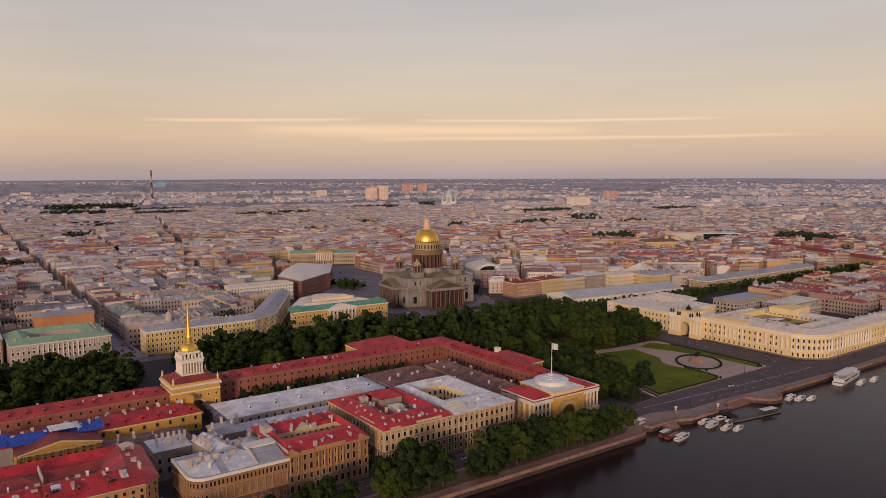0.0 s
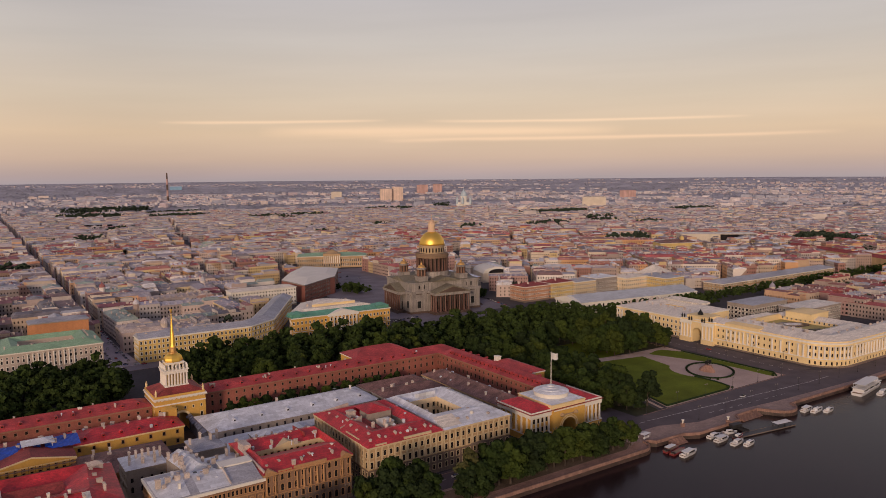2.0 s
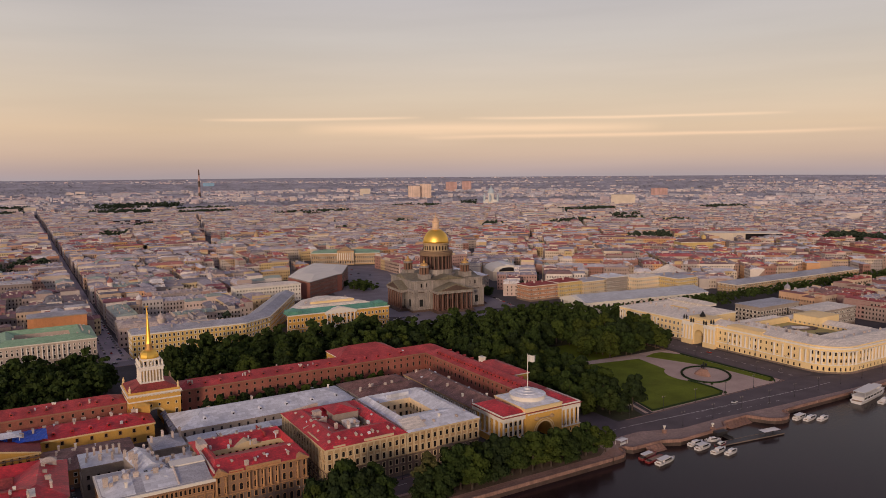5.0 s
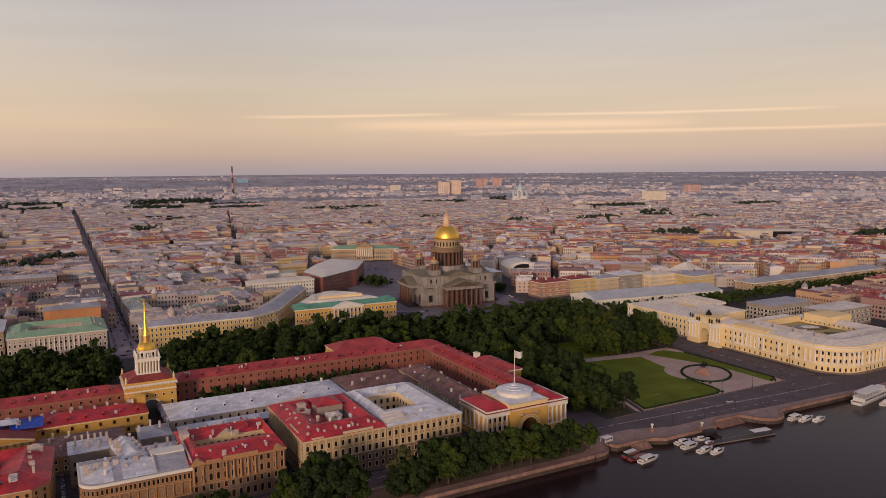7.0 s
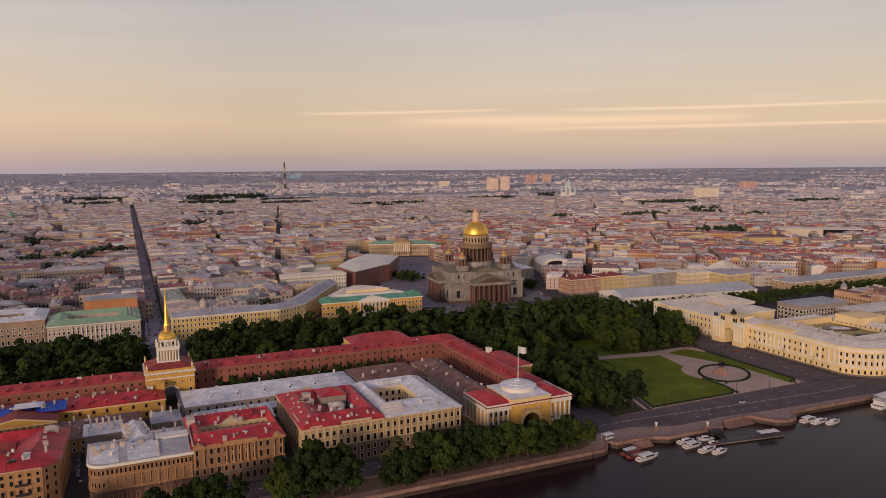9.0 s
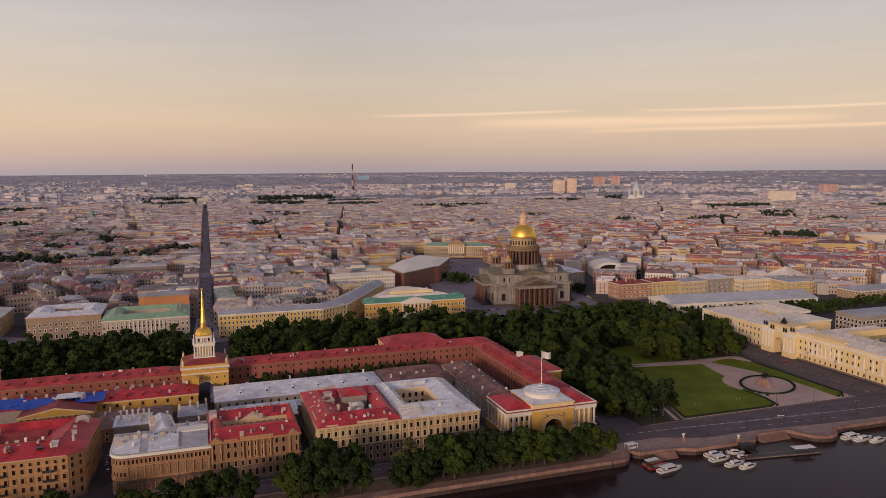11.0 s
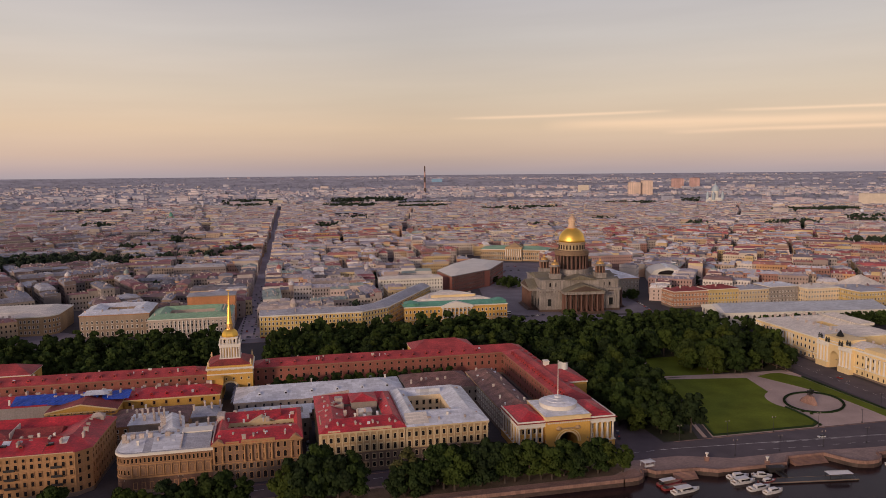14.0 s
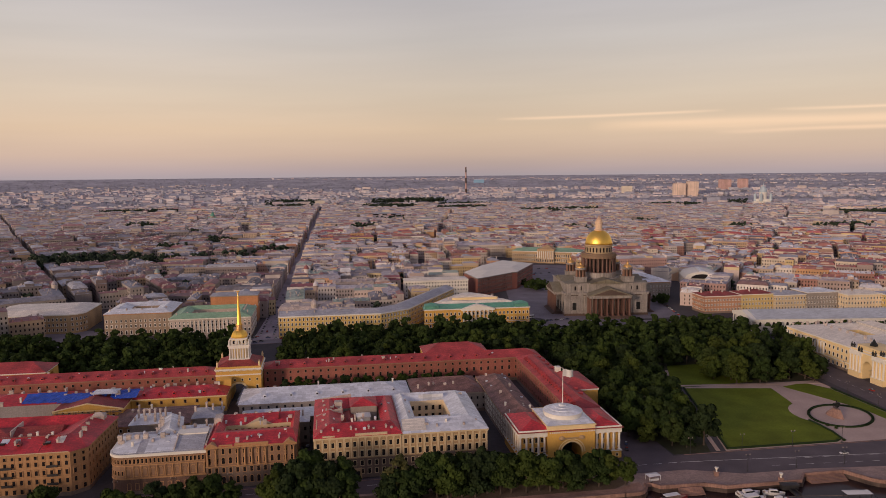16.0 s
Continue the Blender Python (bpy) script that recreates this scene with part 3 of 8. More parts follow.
tagged(part("landing_steps", steps, QUAY_STONE), "granite landing steps going down to the water", "steps", kind="structure")

flat("road", [(-1500, -167), (238, -170.5), (264, -180), (300, -180), (345, -184.5), (430, -189), (1500, -191), (1500, -169.5), (465, -169.5), (438, -160), (428, -152.5), (236, -152.5), (-1500, -155)], 0.06, ASPHALT,
     "dark asphalt embankment road with white lane lines", "road")
flat("road_passage", [(215, -153), (240, -153), (240, -120), (229, -60), (225, 20), (215, 25)], 0.05, ASPHALT, "narrow asphalt drive beside the palace wing", "road")
flat("road_senate", [(404, -153), (437, -153), (440, 60), (418, 60)], 0.06, ASPHALT, "asphalt street in front of the long yellow palace", "road")
flat("road_avenue", [(-1200, 152), (140, 152), (300, 156), (420, 130), (440, 60), (455, 60), (450, 150), (300, 215), (256, 176), (148, 183), (110, 170), (-82, 178), (-170, 240), (-1200, 240)], 0.05, SQUARE_ASPHALT, "wide asphalt avenue along the garden", "road")
flat("road_long_street", [(-9, 168), (15, 168), (11, 260), (46, 2640), (30, 2640), (-5, 260)], 0.06, STREET, "long straight street running away between houses", "road")
flat("square", [(252, 230), (300, 190), (420, 190), (480, 600), (330, 640)], 0.07, SQUARE_ASPHALT, "wide asphalt square round the cathedral", "road")
lines = Geo()
for i in range(60):
    x = -60 + i * 8.2
    y = -161 - max(0, (x - 240) / 140 * 11 if x < 400 else 12.6) * 0.9
    lines.obox((x, y), -0.06 if 240 < x < 400 else 0, 2.4 if x < 236 else 4.1, 0.14, 0.06, 0.075)
for i in range(9):
    lines.obox((300 + i * 9, -166.5 - i * 0.55), -0.06, 2.2, 0.1, 0.06, 0.075)
    lines.obox((286 + i * 9, -173.5 - i * 0.6), -0.06, 2.2, 0.1, 0.06, 0.075)
for i in range(24):
    lines.box(420.9, 421.15, -148 + i * 8, -144 + i * 8, 0.06, 0.075)
tagged(part("road_marking", lines, LINE_PAINT), "worn white lane lines on the road", "road marking", kind="structure")
kerb = Geo()
kerb.box(246, 404, -152.5, -152.1, 0, 0.18).box(-100, 214, -155.2, -154.8, 0, 0.18).box(403.6, 404, -152, 40, 0, 0.18).box(-300, 200, 151.2, 151.6, 0, 0.18)
tagged(part("kerb", kerb, QUAY_STONE), "low granite kerb along the road", "kerb", kind="structure")

# park grass with the shade of the trees painted into its colour
flat("park_ground", [(230, -60), (240, -120), (241, -151), (262, -151), (300, -34), (404, -40), (418, 60), (432, 128), (226, 122), (226, 20)], 0.02, mat("shaded_park_grass", (0.032, 0.034, 0.012), rough=0.95, var=0.4, big=0.1), "grass under the park trees, coloured dark for their shade", "ground")
# the square with lawns and the oval of the monument
flat("plaza", [(271, -151), (404, -151), (404, -40), (304, -39)], 0.03, GRAVEL, "pinkish gravel and stone square", "pavement")
lawn = [(273, -149), (338, -149.5), (344, -146), (346, -136), (346, -124)] + arc(367, -106, 24, 205, 118, 6) + [(362, -52), (303, -41)]
flat("lawn", lawn, 0.12, GRASS, "large mown green lawn edged by a low hedge", "lawn")
lawn_far = [(372, -50), (392, -44), (401, -60), (402, -143), (396, -149), (393, -146), (393, -126), (392, -103), (384, -80)]
flat("lawn_strip", lawn_far, 0.12, GRASS, "narrow strip of mown grass along the street", "lawn")
flat("lawn_small", [(296, -38), (326, -38), (360, -34), (356, 16), (318, 16)], 0.12, GRASS, "small lawn among the trees", "lawn")


def hedge(name, line, w=0.9, h=0.9, label="low dark clipped hedge along the lawn"):
    g = Geo()
    for (x0, y0), (x1, y1) in zip(line, line[1:]):
        g.obox(((x0 + x1) / 2, (y0 + y1) / 2), math.atan2(y1 - y0, x1 - x0), math.hypot(x1 - x0, y1 - y0) / 2 + w * 0.4, w / 2, 0, h)
    return tagged(part(name, g, HEDGE), label, "hedge")


hedge("hedge", lawn[-1:] + lawn[:6])
hedge("hedge", [(402, -60), (403, -143), (396, -150)])
OX, OY = 369.5, -111.5
oval = [(OX + 14.2 * math.cos(a) + 14.6 * math.sin(a), OY - 10.0 * math.cos(a) + 16.6 * math.sin(a)) for a in [2 * math.pi * i / 40 for i in range(40)]][::-1]
hedge("hedge", oval + oval[:1], 1.5, 0.8, "oval ring of dark clipped hedge round the monument")
flat("oval_bed", [(OX + (x - OX) * 0.93, OY + (y - OY) * 0.93) for x, y in oval[::-1]], 0.08, GRAVEL, "oval gravel bed inside the hedge", "pavement")
rock = Geo()
rock.loft([[(366 + rx * math.cos(a) * (1 + 0.1 * math.sin(3 * a)) + sx, -111 + ry * math.sin(a) * (1 + 0.08 * math.cos(5 * a)) + sy, z)
            for a in [2 * math.pi * i / 14 for i in range(14)]] for rx, ry, z, sx, sy in ((3.2, 7.0, 0, 0, 0), (2.9, 6.2, 1.6, 0, -0.3), (2.2, 4.4, 3.4, 0, -1.0), (1.5, 2.6, 5.2, 0, -1.6))])
statue = tagged(part("monument", rock, QUAY_STONE), "dark bronze rider monument on a pink granite boulder", "monument")
rider = Geo()
rider.lathe([(0.3, 5.0), (0.35, 6.8), (0.6, 7.2), (0.6, 8.4), (0.3, 9.4), (0.36, 9.8), (0.1, 10.3)], (366, -112), 8)
rider.obox((366, -112), 0.0, 0.55, 2.0, 6.6, 8.0).obox((366, -114.2), 0, 0.35, 0.8, 7.6, 9.6)
for sx, sy, zz in ((-0.4, 1.5, 5), (0.4, 1.5, 5), (-0.4, -1.7, 6.0), (0.4, -1.9, 6.4)):
    rider.obox((366 + sx, -112 + sy), 0, 0.16, 0.2, zz, 7.2)
part("bronze_figure", rider, BRONZE, statue, "dark bronze figure")
paths = Geo()
for a, b, w in (((283, -33), (404, -46), 3.4), ((267, -150), (277, -112), 2.2), ((277, -112), (299, -38), 2.0), ((360, -80), (370, -46), 4.0), ((296, -34), (312, 4), 2.0)):
    paths.obox(((a[0] + b[0]) / 2, (a[1] + b[1]) / 2), math.atan2(b[1] - a[1], b[0] - a[0]), math.hypot(b[0] - a[0], b[1] - a[1]) / 2, w / 2, 0, 0.15)
tagged(part("path", paths, GRAVEL), "pale gravel footpaths across the park", "path", kind="structure")


# ---- the admiralty ----
def wing(name, label, x0, x1, y0, y1, h, rise, wall_mat, roof_mat, rows=(), bay=4.0, faces="fblr", cornice=WHITE, category="building", trim=WHITE, court=None, eave=0.7, plinth=2.0, ridge=0.5, court_mat=None):
    """A rectangular building, round a court if one is given; rows: (sill, width, height, style)."""
    t = thing(name, label, category)
    g = Geo().prism(rect(x0, x1, y0, y1), 0, h, cap=court is None)
    part("wall", g, wall_mat, t)
    if court:
        part("court_wall", Geo().prism(rect(*court)[::-1], 0, h + 0.2, cap=False), court_mat or wall_mat, t)
    part("cornice", ring_belt(x0, x1, y0, y1, h - 0.9, h, 0.55), cornice, t)
    if plinth:
        part("plinth", ring_belt(x0, x1, y0, y1, 0, plinth, 0.12), PLINTH, t)
    if court:
        part("roof", Geo().ring_roof((x0, x1, y0, y1), court, h, rise, eave, ridge=ridge), roof_mat, t)
    else:
        part("roof", Geo().hip(x0, x1, y0, y1, h, rise, eave), roof_mat, t)
    edges = {"f": ((x0, y0), (x1, y0)), "r": ((x1, y0), (x1, y1)), "b": ((x1, y1), (x0, y1)), "l": ((x0, y1), (x0, y0))}
    for k in faces:
        p0, p1 = edges[k]
        n = max(1, round(math.hypot(p1[0] - p0[0], p1[1] - p0[1]) / bay))
        for z, w, hh, style in rows:
            windows(t, p0, p1, (z,), n, w, hh, style, trim)
    if court:
        cx0, cx1, cy0, cy1 = court
        for p0, p1 in (((cx1, cy1), (cx0, cy1)), ((cx0, cy0), (cx0, cy1)), ((cx1, cy1), (cx1, cy0))):
            p0, p1 = (p1, p0) if p0[1] == p1[1] else (p0, p1)
            n = max(1, round(math.hypot(p1[0] - p0[0], p1[1] - p0[1]) / bay))
            for z, w, hh, style in rows[-2:]:
                windows(t, p0, p1, (z,), n, w, hh, "plain", trim)
    return t


def ring_belt(x0, x1, y0, y1, z0, z1, out):
    """A moulding along the four outer walls only."""
    g = Geo()
    g.box(x0 - out, x1 + out, y0 - out, y0 + 0.05, z0, z1).box(x0 - out, x1 + out, y1 - 0.05, y1 + out, z0, z1)
    g.box(x0 - out, x0 + 0.05, y0 + 0.05, y1 - 0.05, z0, z1).box(x1 - 0.05, x1 + out, y0 + 0.05, y1 - 0.05, z0, z1)
    return g


ROWS_OLD = ((3.0, 1.3, 2.2, "plain"), (8.5, 1.3, 2.6, "plain"), (13.5, 1.2, 1.6, "plain"))
right = wing("palace_wing", "long low palace wing with a red metal roof beside the spire", 15, 212, 1, 19, 17.2, 3.8, BRICK_PINK, WING_ROOF, ROWS_OLD, 5.2, "f", PINK_TRIM, trim=PINK_TRIM)
dormers(right, [(24 + i * 9.4, 4.2, 18.7) for i in range(17)], WING_ROOF)
chimneys(right, [(46 + i * 38.0, 11.5, 20.6) for i in range(4)], 1.1, 0.8, 0.9)
left = wing("palace_wing", "long low palace wing with a red metal roof and dormers", -212, -15, -7, 11, 17.2, 3.8, BRICK_PINK, WING_ROOF, ROWS_OLD, 5.2, "f", PINK_TRIM, trim=PINK_TRIM)
dormers(left, [(-22 - i * 8.6, -3.6, 18.8) for i in range(20)], WING_ROOF)
chimneys(left, [(-44 - i * 40.0, 3.5, 20.6) for i in range(4)], 1.1, 0.8, 0.9)
side = wing("palace_wing", "palace side wing running to the river under a red roof", 194, 212, -118, 1, 17.2, 3.8, BRICK_PINK, WING_ROOF, ROWS_OLD, 5.0, "l", PINK_TRIM, trim=PINK_TRIM)
dormers(side, [(197.4, -12 - i * 4.6, 18.9) for i in range(23)], WING_ROOF, -90)
dormers(side, [(207.6, -12 - i * 9.6, 19.0) for i in range(10)], WING_ROOF, 90)
for name, x0, x1 in (("portico_block", 128, 174), ("portico_block", -174, -128)):
    t = thing(name, "pedimented block of the palace rising over the red wing roof", "building")
    part("wall", Geo().box(x0, x1, 9, 33, 17.4, 20.3), YELLOW, t)
    part("cornice", belt(rect(x0, x1, 9, 33), 19.6, 20.4, 0.5), WHITE, t)
    part("roof", Geo().hip(x0, x1, 9, 33, 20.4, 5.0, 0.8), WING_ROOF, t)
    part("lower_wall", Geo().box(x0, x1, 23.6, 33, 0, 17.4), YELLOW, t)
t = thing("portico_block", "pedimented red-roofed block on the side wing facing the garden", "building")
part("wall", Geo().box(203, 223, -86, -48, 0, 18.2), YELLOW, t)
part("cornice", belt(rect(203, 223, -86, -48), 17.3, 18.25, 0.5), WHITE, t)
part("roof", Geo().hip(200, 223, -86, -48, 18.25, 4.4, 0.8, 0, 0.0), WING_ROOF, t)
part("chimney_row", Geo().box(206, 209, -56, -52, 20, 24).box(205.6, 209.4, -56.4, -51.6, 23.4, 23.7), WHITE, t)

tower = thing("spire_tower", "yellow and white tower with a tall gilded spire over an arch", "tower")
TW, TF, TB = 14.6, -13.5, 13.0


def arch_wall(x0, x1, z1, ax, aw, spring, y0, y1, m=0, n=12):
    """An upright wall slab from x0 to x1 with a round-headed opening through it."""
    g = Geo()
    r = aw / 2
    arcp = [(ax - r * math.cos(math.pi * i / n), spring + r * math.sin(math.pi * i / n)) for i in range(n + 1)]
    for y, flip in ((y0, False), (y1, True)):
        fs = [[(x0, 0), (ax - r, 0), (ax - r, spring), (x0, spring)], [(ax + r, 0), (x1, 0), (x1, spring), (ax + r, spring)]]
        fs += [[(x0, spring), (ax - r, spring), (x0, z1)], [(ax + r, spring), (x1, spring), (x1, z1)]]
        for i in range(n):
            a, b = arcp[i], arcp[i + 1]
            ta, tb = x0 + (x1 - x0) * i / n, x0 + (x1 - x0) * (i + 1) / n
            fs.append([a, b, (tb, z1), (ta, z1)])
        for f in fs:
            pts = [(x, y, z) for x, z in f]
            g.face(pts[::-1] if flip else pts, m)
    inner = [(ax - r, 0)] + arcp + [(ax + r, 0)]
    for a, b in zip(inner, inner[1:]):
        g.face([(a[0], y0, a[1]), (a[0], y1, a[1]), (b[0], y1, b[1]), (b[0], y0, b[1])], m)
    for x, s in ((x0, -1), (x1, 1)):
        pts = [(x, y0, 0), (x, y1, 0), (x, y1, z1), (x, y0, z1)]
        g.face(pts if s > 0 else pts[::-1], m)
    g.face([(x0, y0, z1), (x1, y0, z1), (x1, y1, z1), (x0, y1, z1)], m)
    return g


base = part("wall", arch_wall(-TW, TW, 21.7, 0, 10.5, 6.8, TF, TB), YELLOW, tower)
ringp = Geo()
for i in range(14):
    a0, a1 = math.pi * i / 14, math.pi * (i + 1) / 14
    ringp.face([(-5.3 * math.cos(a0), TF - 0.3, 6.8 + 5.3 * math.sin(a0)), (-5.3 * math.cos(a1), TF - 0.3, 6.8 + 5.3 * math.sin(a1)),
                (-6.6 * math.cos(a1), TF - 0.3, 6.8 + 6.6 * math.sin(a1)), (-6.6 * math.cos(a0), TF - 0.3, 6.8 + 6.6 * math.sin(a0))][::-1])
part("arch_surround", ringp, PALE_YELLOW, tower)
square_tower = rect(-TW, TW, TF, TB)
part("frieze", belt(square_tower, 17.6, 18.4, 0.18), WHITE, tower)
part("cornice", belt(square_tower, 21.4, 22.3, 0.75), WHITE, tower)
dent = Geo()
for i in range(40):
    dent.box(-TW + 0.2 + i * 0.76, -TW + 0.6 + i * 0.76, TF - 0.5, TF, 20.7, 21.35)
    dent.box(-TW - 0.5, -TW, TF + 0.2 + i * 0.66, TF + 0.55 + i * 0.66, 20.7, 21.35)
    dent.box(TW, TW + 0.5, TF + 0.2 + i * 0.66, TF + 0.55 + i * 0.66, 20.7, 21.35)
part("dentil_row", dent, WHITE, tower)
part("parapet", belt(square_tower, 22.3, 23.6, 0.0), YELLOW, tower)
part("roof", Geo().loft([[(x * 14.3, y * 12.9 - 0.2, 23.65) for x, y in ((-1, -1), (1, -1), (1, 1), (-1, 1))], [(x * 7.2, y * 7.2, 26.6) for x, y in ((-1, -1), (1, -1), (1, 1), (-1, 1))]]), OLD_RED_ROOF, tower)
windows(tower, (-TW, TF), (TW, TF), (14.0,), 6, 1.0, 1.4, "plain", PALE_YELLOW, 2.6)
windows(tower, (-TW, TF), (TW, TF), (8.2,), 2, 1.3, 2.4, "hood", PALE_YELLOW, 2.6)
windows(tower, (-TW, TB), (-TW, TF), (14.0,), 5, 1.0, 1.4, "plain", PALE_YELLOW)
windows(tower, (TW, TF), (TW, TB), (14.0,), 5, 1.0, 1.4, "plain", PALE_YELLOW)
part("plinth", Geo().box(-6.9, 6.9, -6.9, 6.9, 24.6, 27.2), WHITE, tower)
part("cella", Geo().box(-4.8, 4.8, -4.8, 4.8, 27.2, 34.8), PALE_YELLOW, tower)
for p0, p1 in (((-6.1, -6.1), (6.1, -6.1)), ((6.1, -6.1), (6.1, 6.1)), ((6.1, 6.1), (-6.1, 6.1)), ((-6.1, 6.1), (-6.1, -6.1))):
    q = (p1[0] - (p1[0] - p0[0]) / 7, p1[1] - (p1[1] - p0[1]) / 7)
    columns(tower, p0, q, 7, 27.2, 34.4, 0.52, WHITE)
part("entablature", Geo().box(-6.8, 6.8, -6.8, 6.8, 34.4, 36.0).box(-7.3, 7.3, -7.3, 7.3, 36.0, 36.6), WHITE, tower)
stat = Geo().box(-0.4, 0.4, -0.4, 0.4, 0, 0.7).lathe([(0.4, 0.7), (0.55, 1.4), (0.5, 2.3), (0.2, 2.6), (0.3, 3.0), (0.06, 3.4)], n=7).mesh("statue", [WHITE])
for i in range(7):
    for x, y in ((-6.4 + 12.8 * i / 6, -6.4), (-6.4 + 12.8 * i / 6, 6.4), (-6.4, -6.4 + 12.8 * (i + 0.5) / 7), (6.4, -6.4 + 12.8 * (i + 0.5) / 7)):
        part("statue", stat, None, tower).location = (x, y, 36.6)
part("upper_stage", Geo().box(-4.9, 4.9, -4.9, 4.9, 36.6, 40.4).box(-5.4, 5.4, -5.4, 5.4, 40.2, 40.8), WHITE, tower)
for p0, p1 in (((-4.9, -4.9), (4.9, -4.9)), ((4.9, -4.9), (4.9, 4.9)), ((-4.9, 4.9), (-4.9, -4.9))):
    windows(tower, p0, p1, (37.2,), 3, 1.3, 1.7, "arch", PALE_YELLOW)
dome = Geo()
dome.loft([[(s * math.cos(math.pi / 4 * (i + 0.5)) * 1.06, s * math.sin(math.pi / 4 * (i + 0.5)) * 1.06, z) for i in range(8)]
           for s, z in ((5.2, 40.8), (5.3, 41.6), (5.0, 43.0), (4.2, 44.4), (3.0, 45.3), (2.4, 45.6))])
cupola = part("gilded_cupola", dome, GOLD, tower, "gilded faceted cupola")
part("lantern", Geo().lathe([(2.6, 45.5), (2.6, 46.2), (2.0, 46.3), (2.0, 48.6), (2.5, 48.8), (2.5, 49.3)], n=8), GOLD_DULL, cupola)
part("spire", Geo().lathe([(1.85, 49.3), (1.6, 51.0), (1.05, 58), (0.5, 65), (0.2, 70.2), (0.42, 70.6), (0.42, 71.0), (0.06, 71.3), (0.06, 72.0)], n=8)
     .box(-0.9, 0.9, -0.06, 0.06, 71.5, 72.3), GOLD, tower, "tall slender gilded spire")
sc = Geo().box(-0.9, 0.9, -0.9, 0.9, 0, 1.2).lathe([(0.8, 1.2), (0.55, 2.2), (0.75, 3.0), (0.5, 4.2), (0.2, 4.5), (0.34, 4.9), (0.08, 5.3)], n=8).mesh("statue", [PALE_YELLOW])
for x in (-TW + 1, TW - 1):
    for y in (TF + 1, TB - 1):
        part("statue", sc, None, tower).location = (x, y, 22.3)

# river pavilion at the end of the side wing
pav = thing("river_pavilion", "yellow pavilion with white columns, arch and round white roof", "building")
PX0, PX1, PF, PB, PH = 156.0, 212.0, -149.5, -119.0, 16.6
CX0, CX1 = 171.4, 197.0
for a, b in ((PX0 + 1.5, CX0), (CX1, PX1 - 1.5)):
    part("wall", Geo().box(a, b, PF + 2.0, PB, 0, PH), YELLOW, pav)
part("central_block", arch_wall(CX0, CX1, PH + 0.4, 184.2, 11.0, 5.2, PF - 0.8, PB), YELLOW, pav)
ringp = Geo()
for r0, r1, y in ((5.5, 6.4, PF - 1.05), (6.9, 7.5, PF - 1.0)):
    for i in range(14):
        a0, a1 = math.pi * i / 14, math.pi * (i + 1) / 14
        ringp.face([(184.2 + r * math.cos(a), y, 5.2 + r * math.sin(a)) for r, a in ((r0, a0), (r1, a0), (r1, a1), (r0, a1))][::-1])
part("arch_surround", ringp, PALE_YELLOW, pav)
part("relief", Geo().lathe([(1.0, 12.0), (1.8, 12.6), (1.6, 13.6), (0.5, 14.2)], (178.8, PF - 0.5), 10).lathe([(1.0, 12.0), (1.8, 12.6), (1.6, 13.6), (0.5, 14.2)], (189.6, PF - 0.5), 10)
     .box(178, 190, PF - 1.0, PF - 0.7, 12.4, 13.2), SAND, pav)
# dark panel added across the passage for the shade inside the arch
part("arch_shade_gate", Geo().box(178.7, 189.7, -134.2, -134, 0, 10.6), DARK_METAL, pav)
part("base", Geo().box(PX0, CX0, PF, PF + 2.0, 0, 4.2).box(PX0, PX0 + 1.5, PF + 2.0, PB, 0, 4.2), YELLOW, pav)
part("base", Geo().box(CX1, PX1, PF, PF + 2.0, 0, 4.2).box(PX1 - 1.5, PX1, PF + 2.0, PB, 0, 4.2), YELLOW, pav)
for px0, px1, py0, py1 in ((PX0 - 0.3, CX0, PF - 0.3, PF), (CX1, PX1 + 0.3, PF - 0.3, PF), (PX0 - 0.3, PX0, PF, PB), (PX1, PX1 + 0.3, PF, PB)):
    part("plinth", Geo().box(px0, px1, py0, py1, 3.9, 4.4), WHITE, pav)
for a, b, n in (((PX0 + 1.0, PF + 0.9), (CX0 - 1.4, PF + 0.9), 5), ((CX1 + 1.4, PF + 0.9), (PX1 - 1.0, PF + 0.9), 5), ((PX0 + 1.0, PB - 2), (PX0 + 1.0, PF + 5), 6), ((PX1 - 1.0, PF + 5), (PX1 - 1.0, PB - 2), 6)):
    columns(pav, a, b, n, 4.2, 14.2, 0.62, WHITE)
part("entablature", Geo().box(PX0, CX0 - 0.02, PF, PF + 2.05, 14.2, PH).box(PX0, PX0 + 1.6, PF + 2.06, PB, 14.2, PH), WHITE, pav)
part("entablature", Geo().box(CX1 + 0.02, PX1, PF, PF + 2.05, 14.2, PH).box(PX1 - 1.6, PX1, PF + 2.06, PB, 14.2, PH), WHITE, pav)
dent = Geo()
for i in range(55):
    x = PX0 + 0.3 + i
    dent.box(x, x + 0.55, PF - (0.5 if x < CX0 or x > CX1 else 1.3), PF, 15.9, 16.6)
for i in range(30):
    dent.box(PX0 - 0.5, PX0, PF + 0.5 + i, PF + 1.0 + i, 15.9, 16.6).box(PX1, PX1 + 0.5, PF + 0.5 + i, PF + 1.0 + i, 15.9, 16.6)
part("dentil_row", dent, WHITE, pav)
part("cornice", Geo().box(PX0 - 0.7, CX0, PF - 0.7, PB, PH, PH + 0.35).box(CX1, PX1 + 0.7, PF - 0.7, PB, PH, PH + 0.35).box(CX0, CX1, PF - 1.5, PB, PH + 0.4, PH + 0.8), OLD_RED_ROOF, pav)
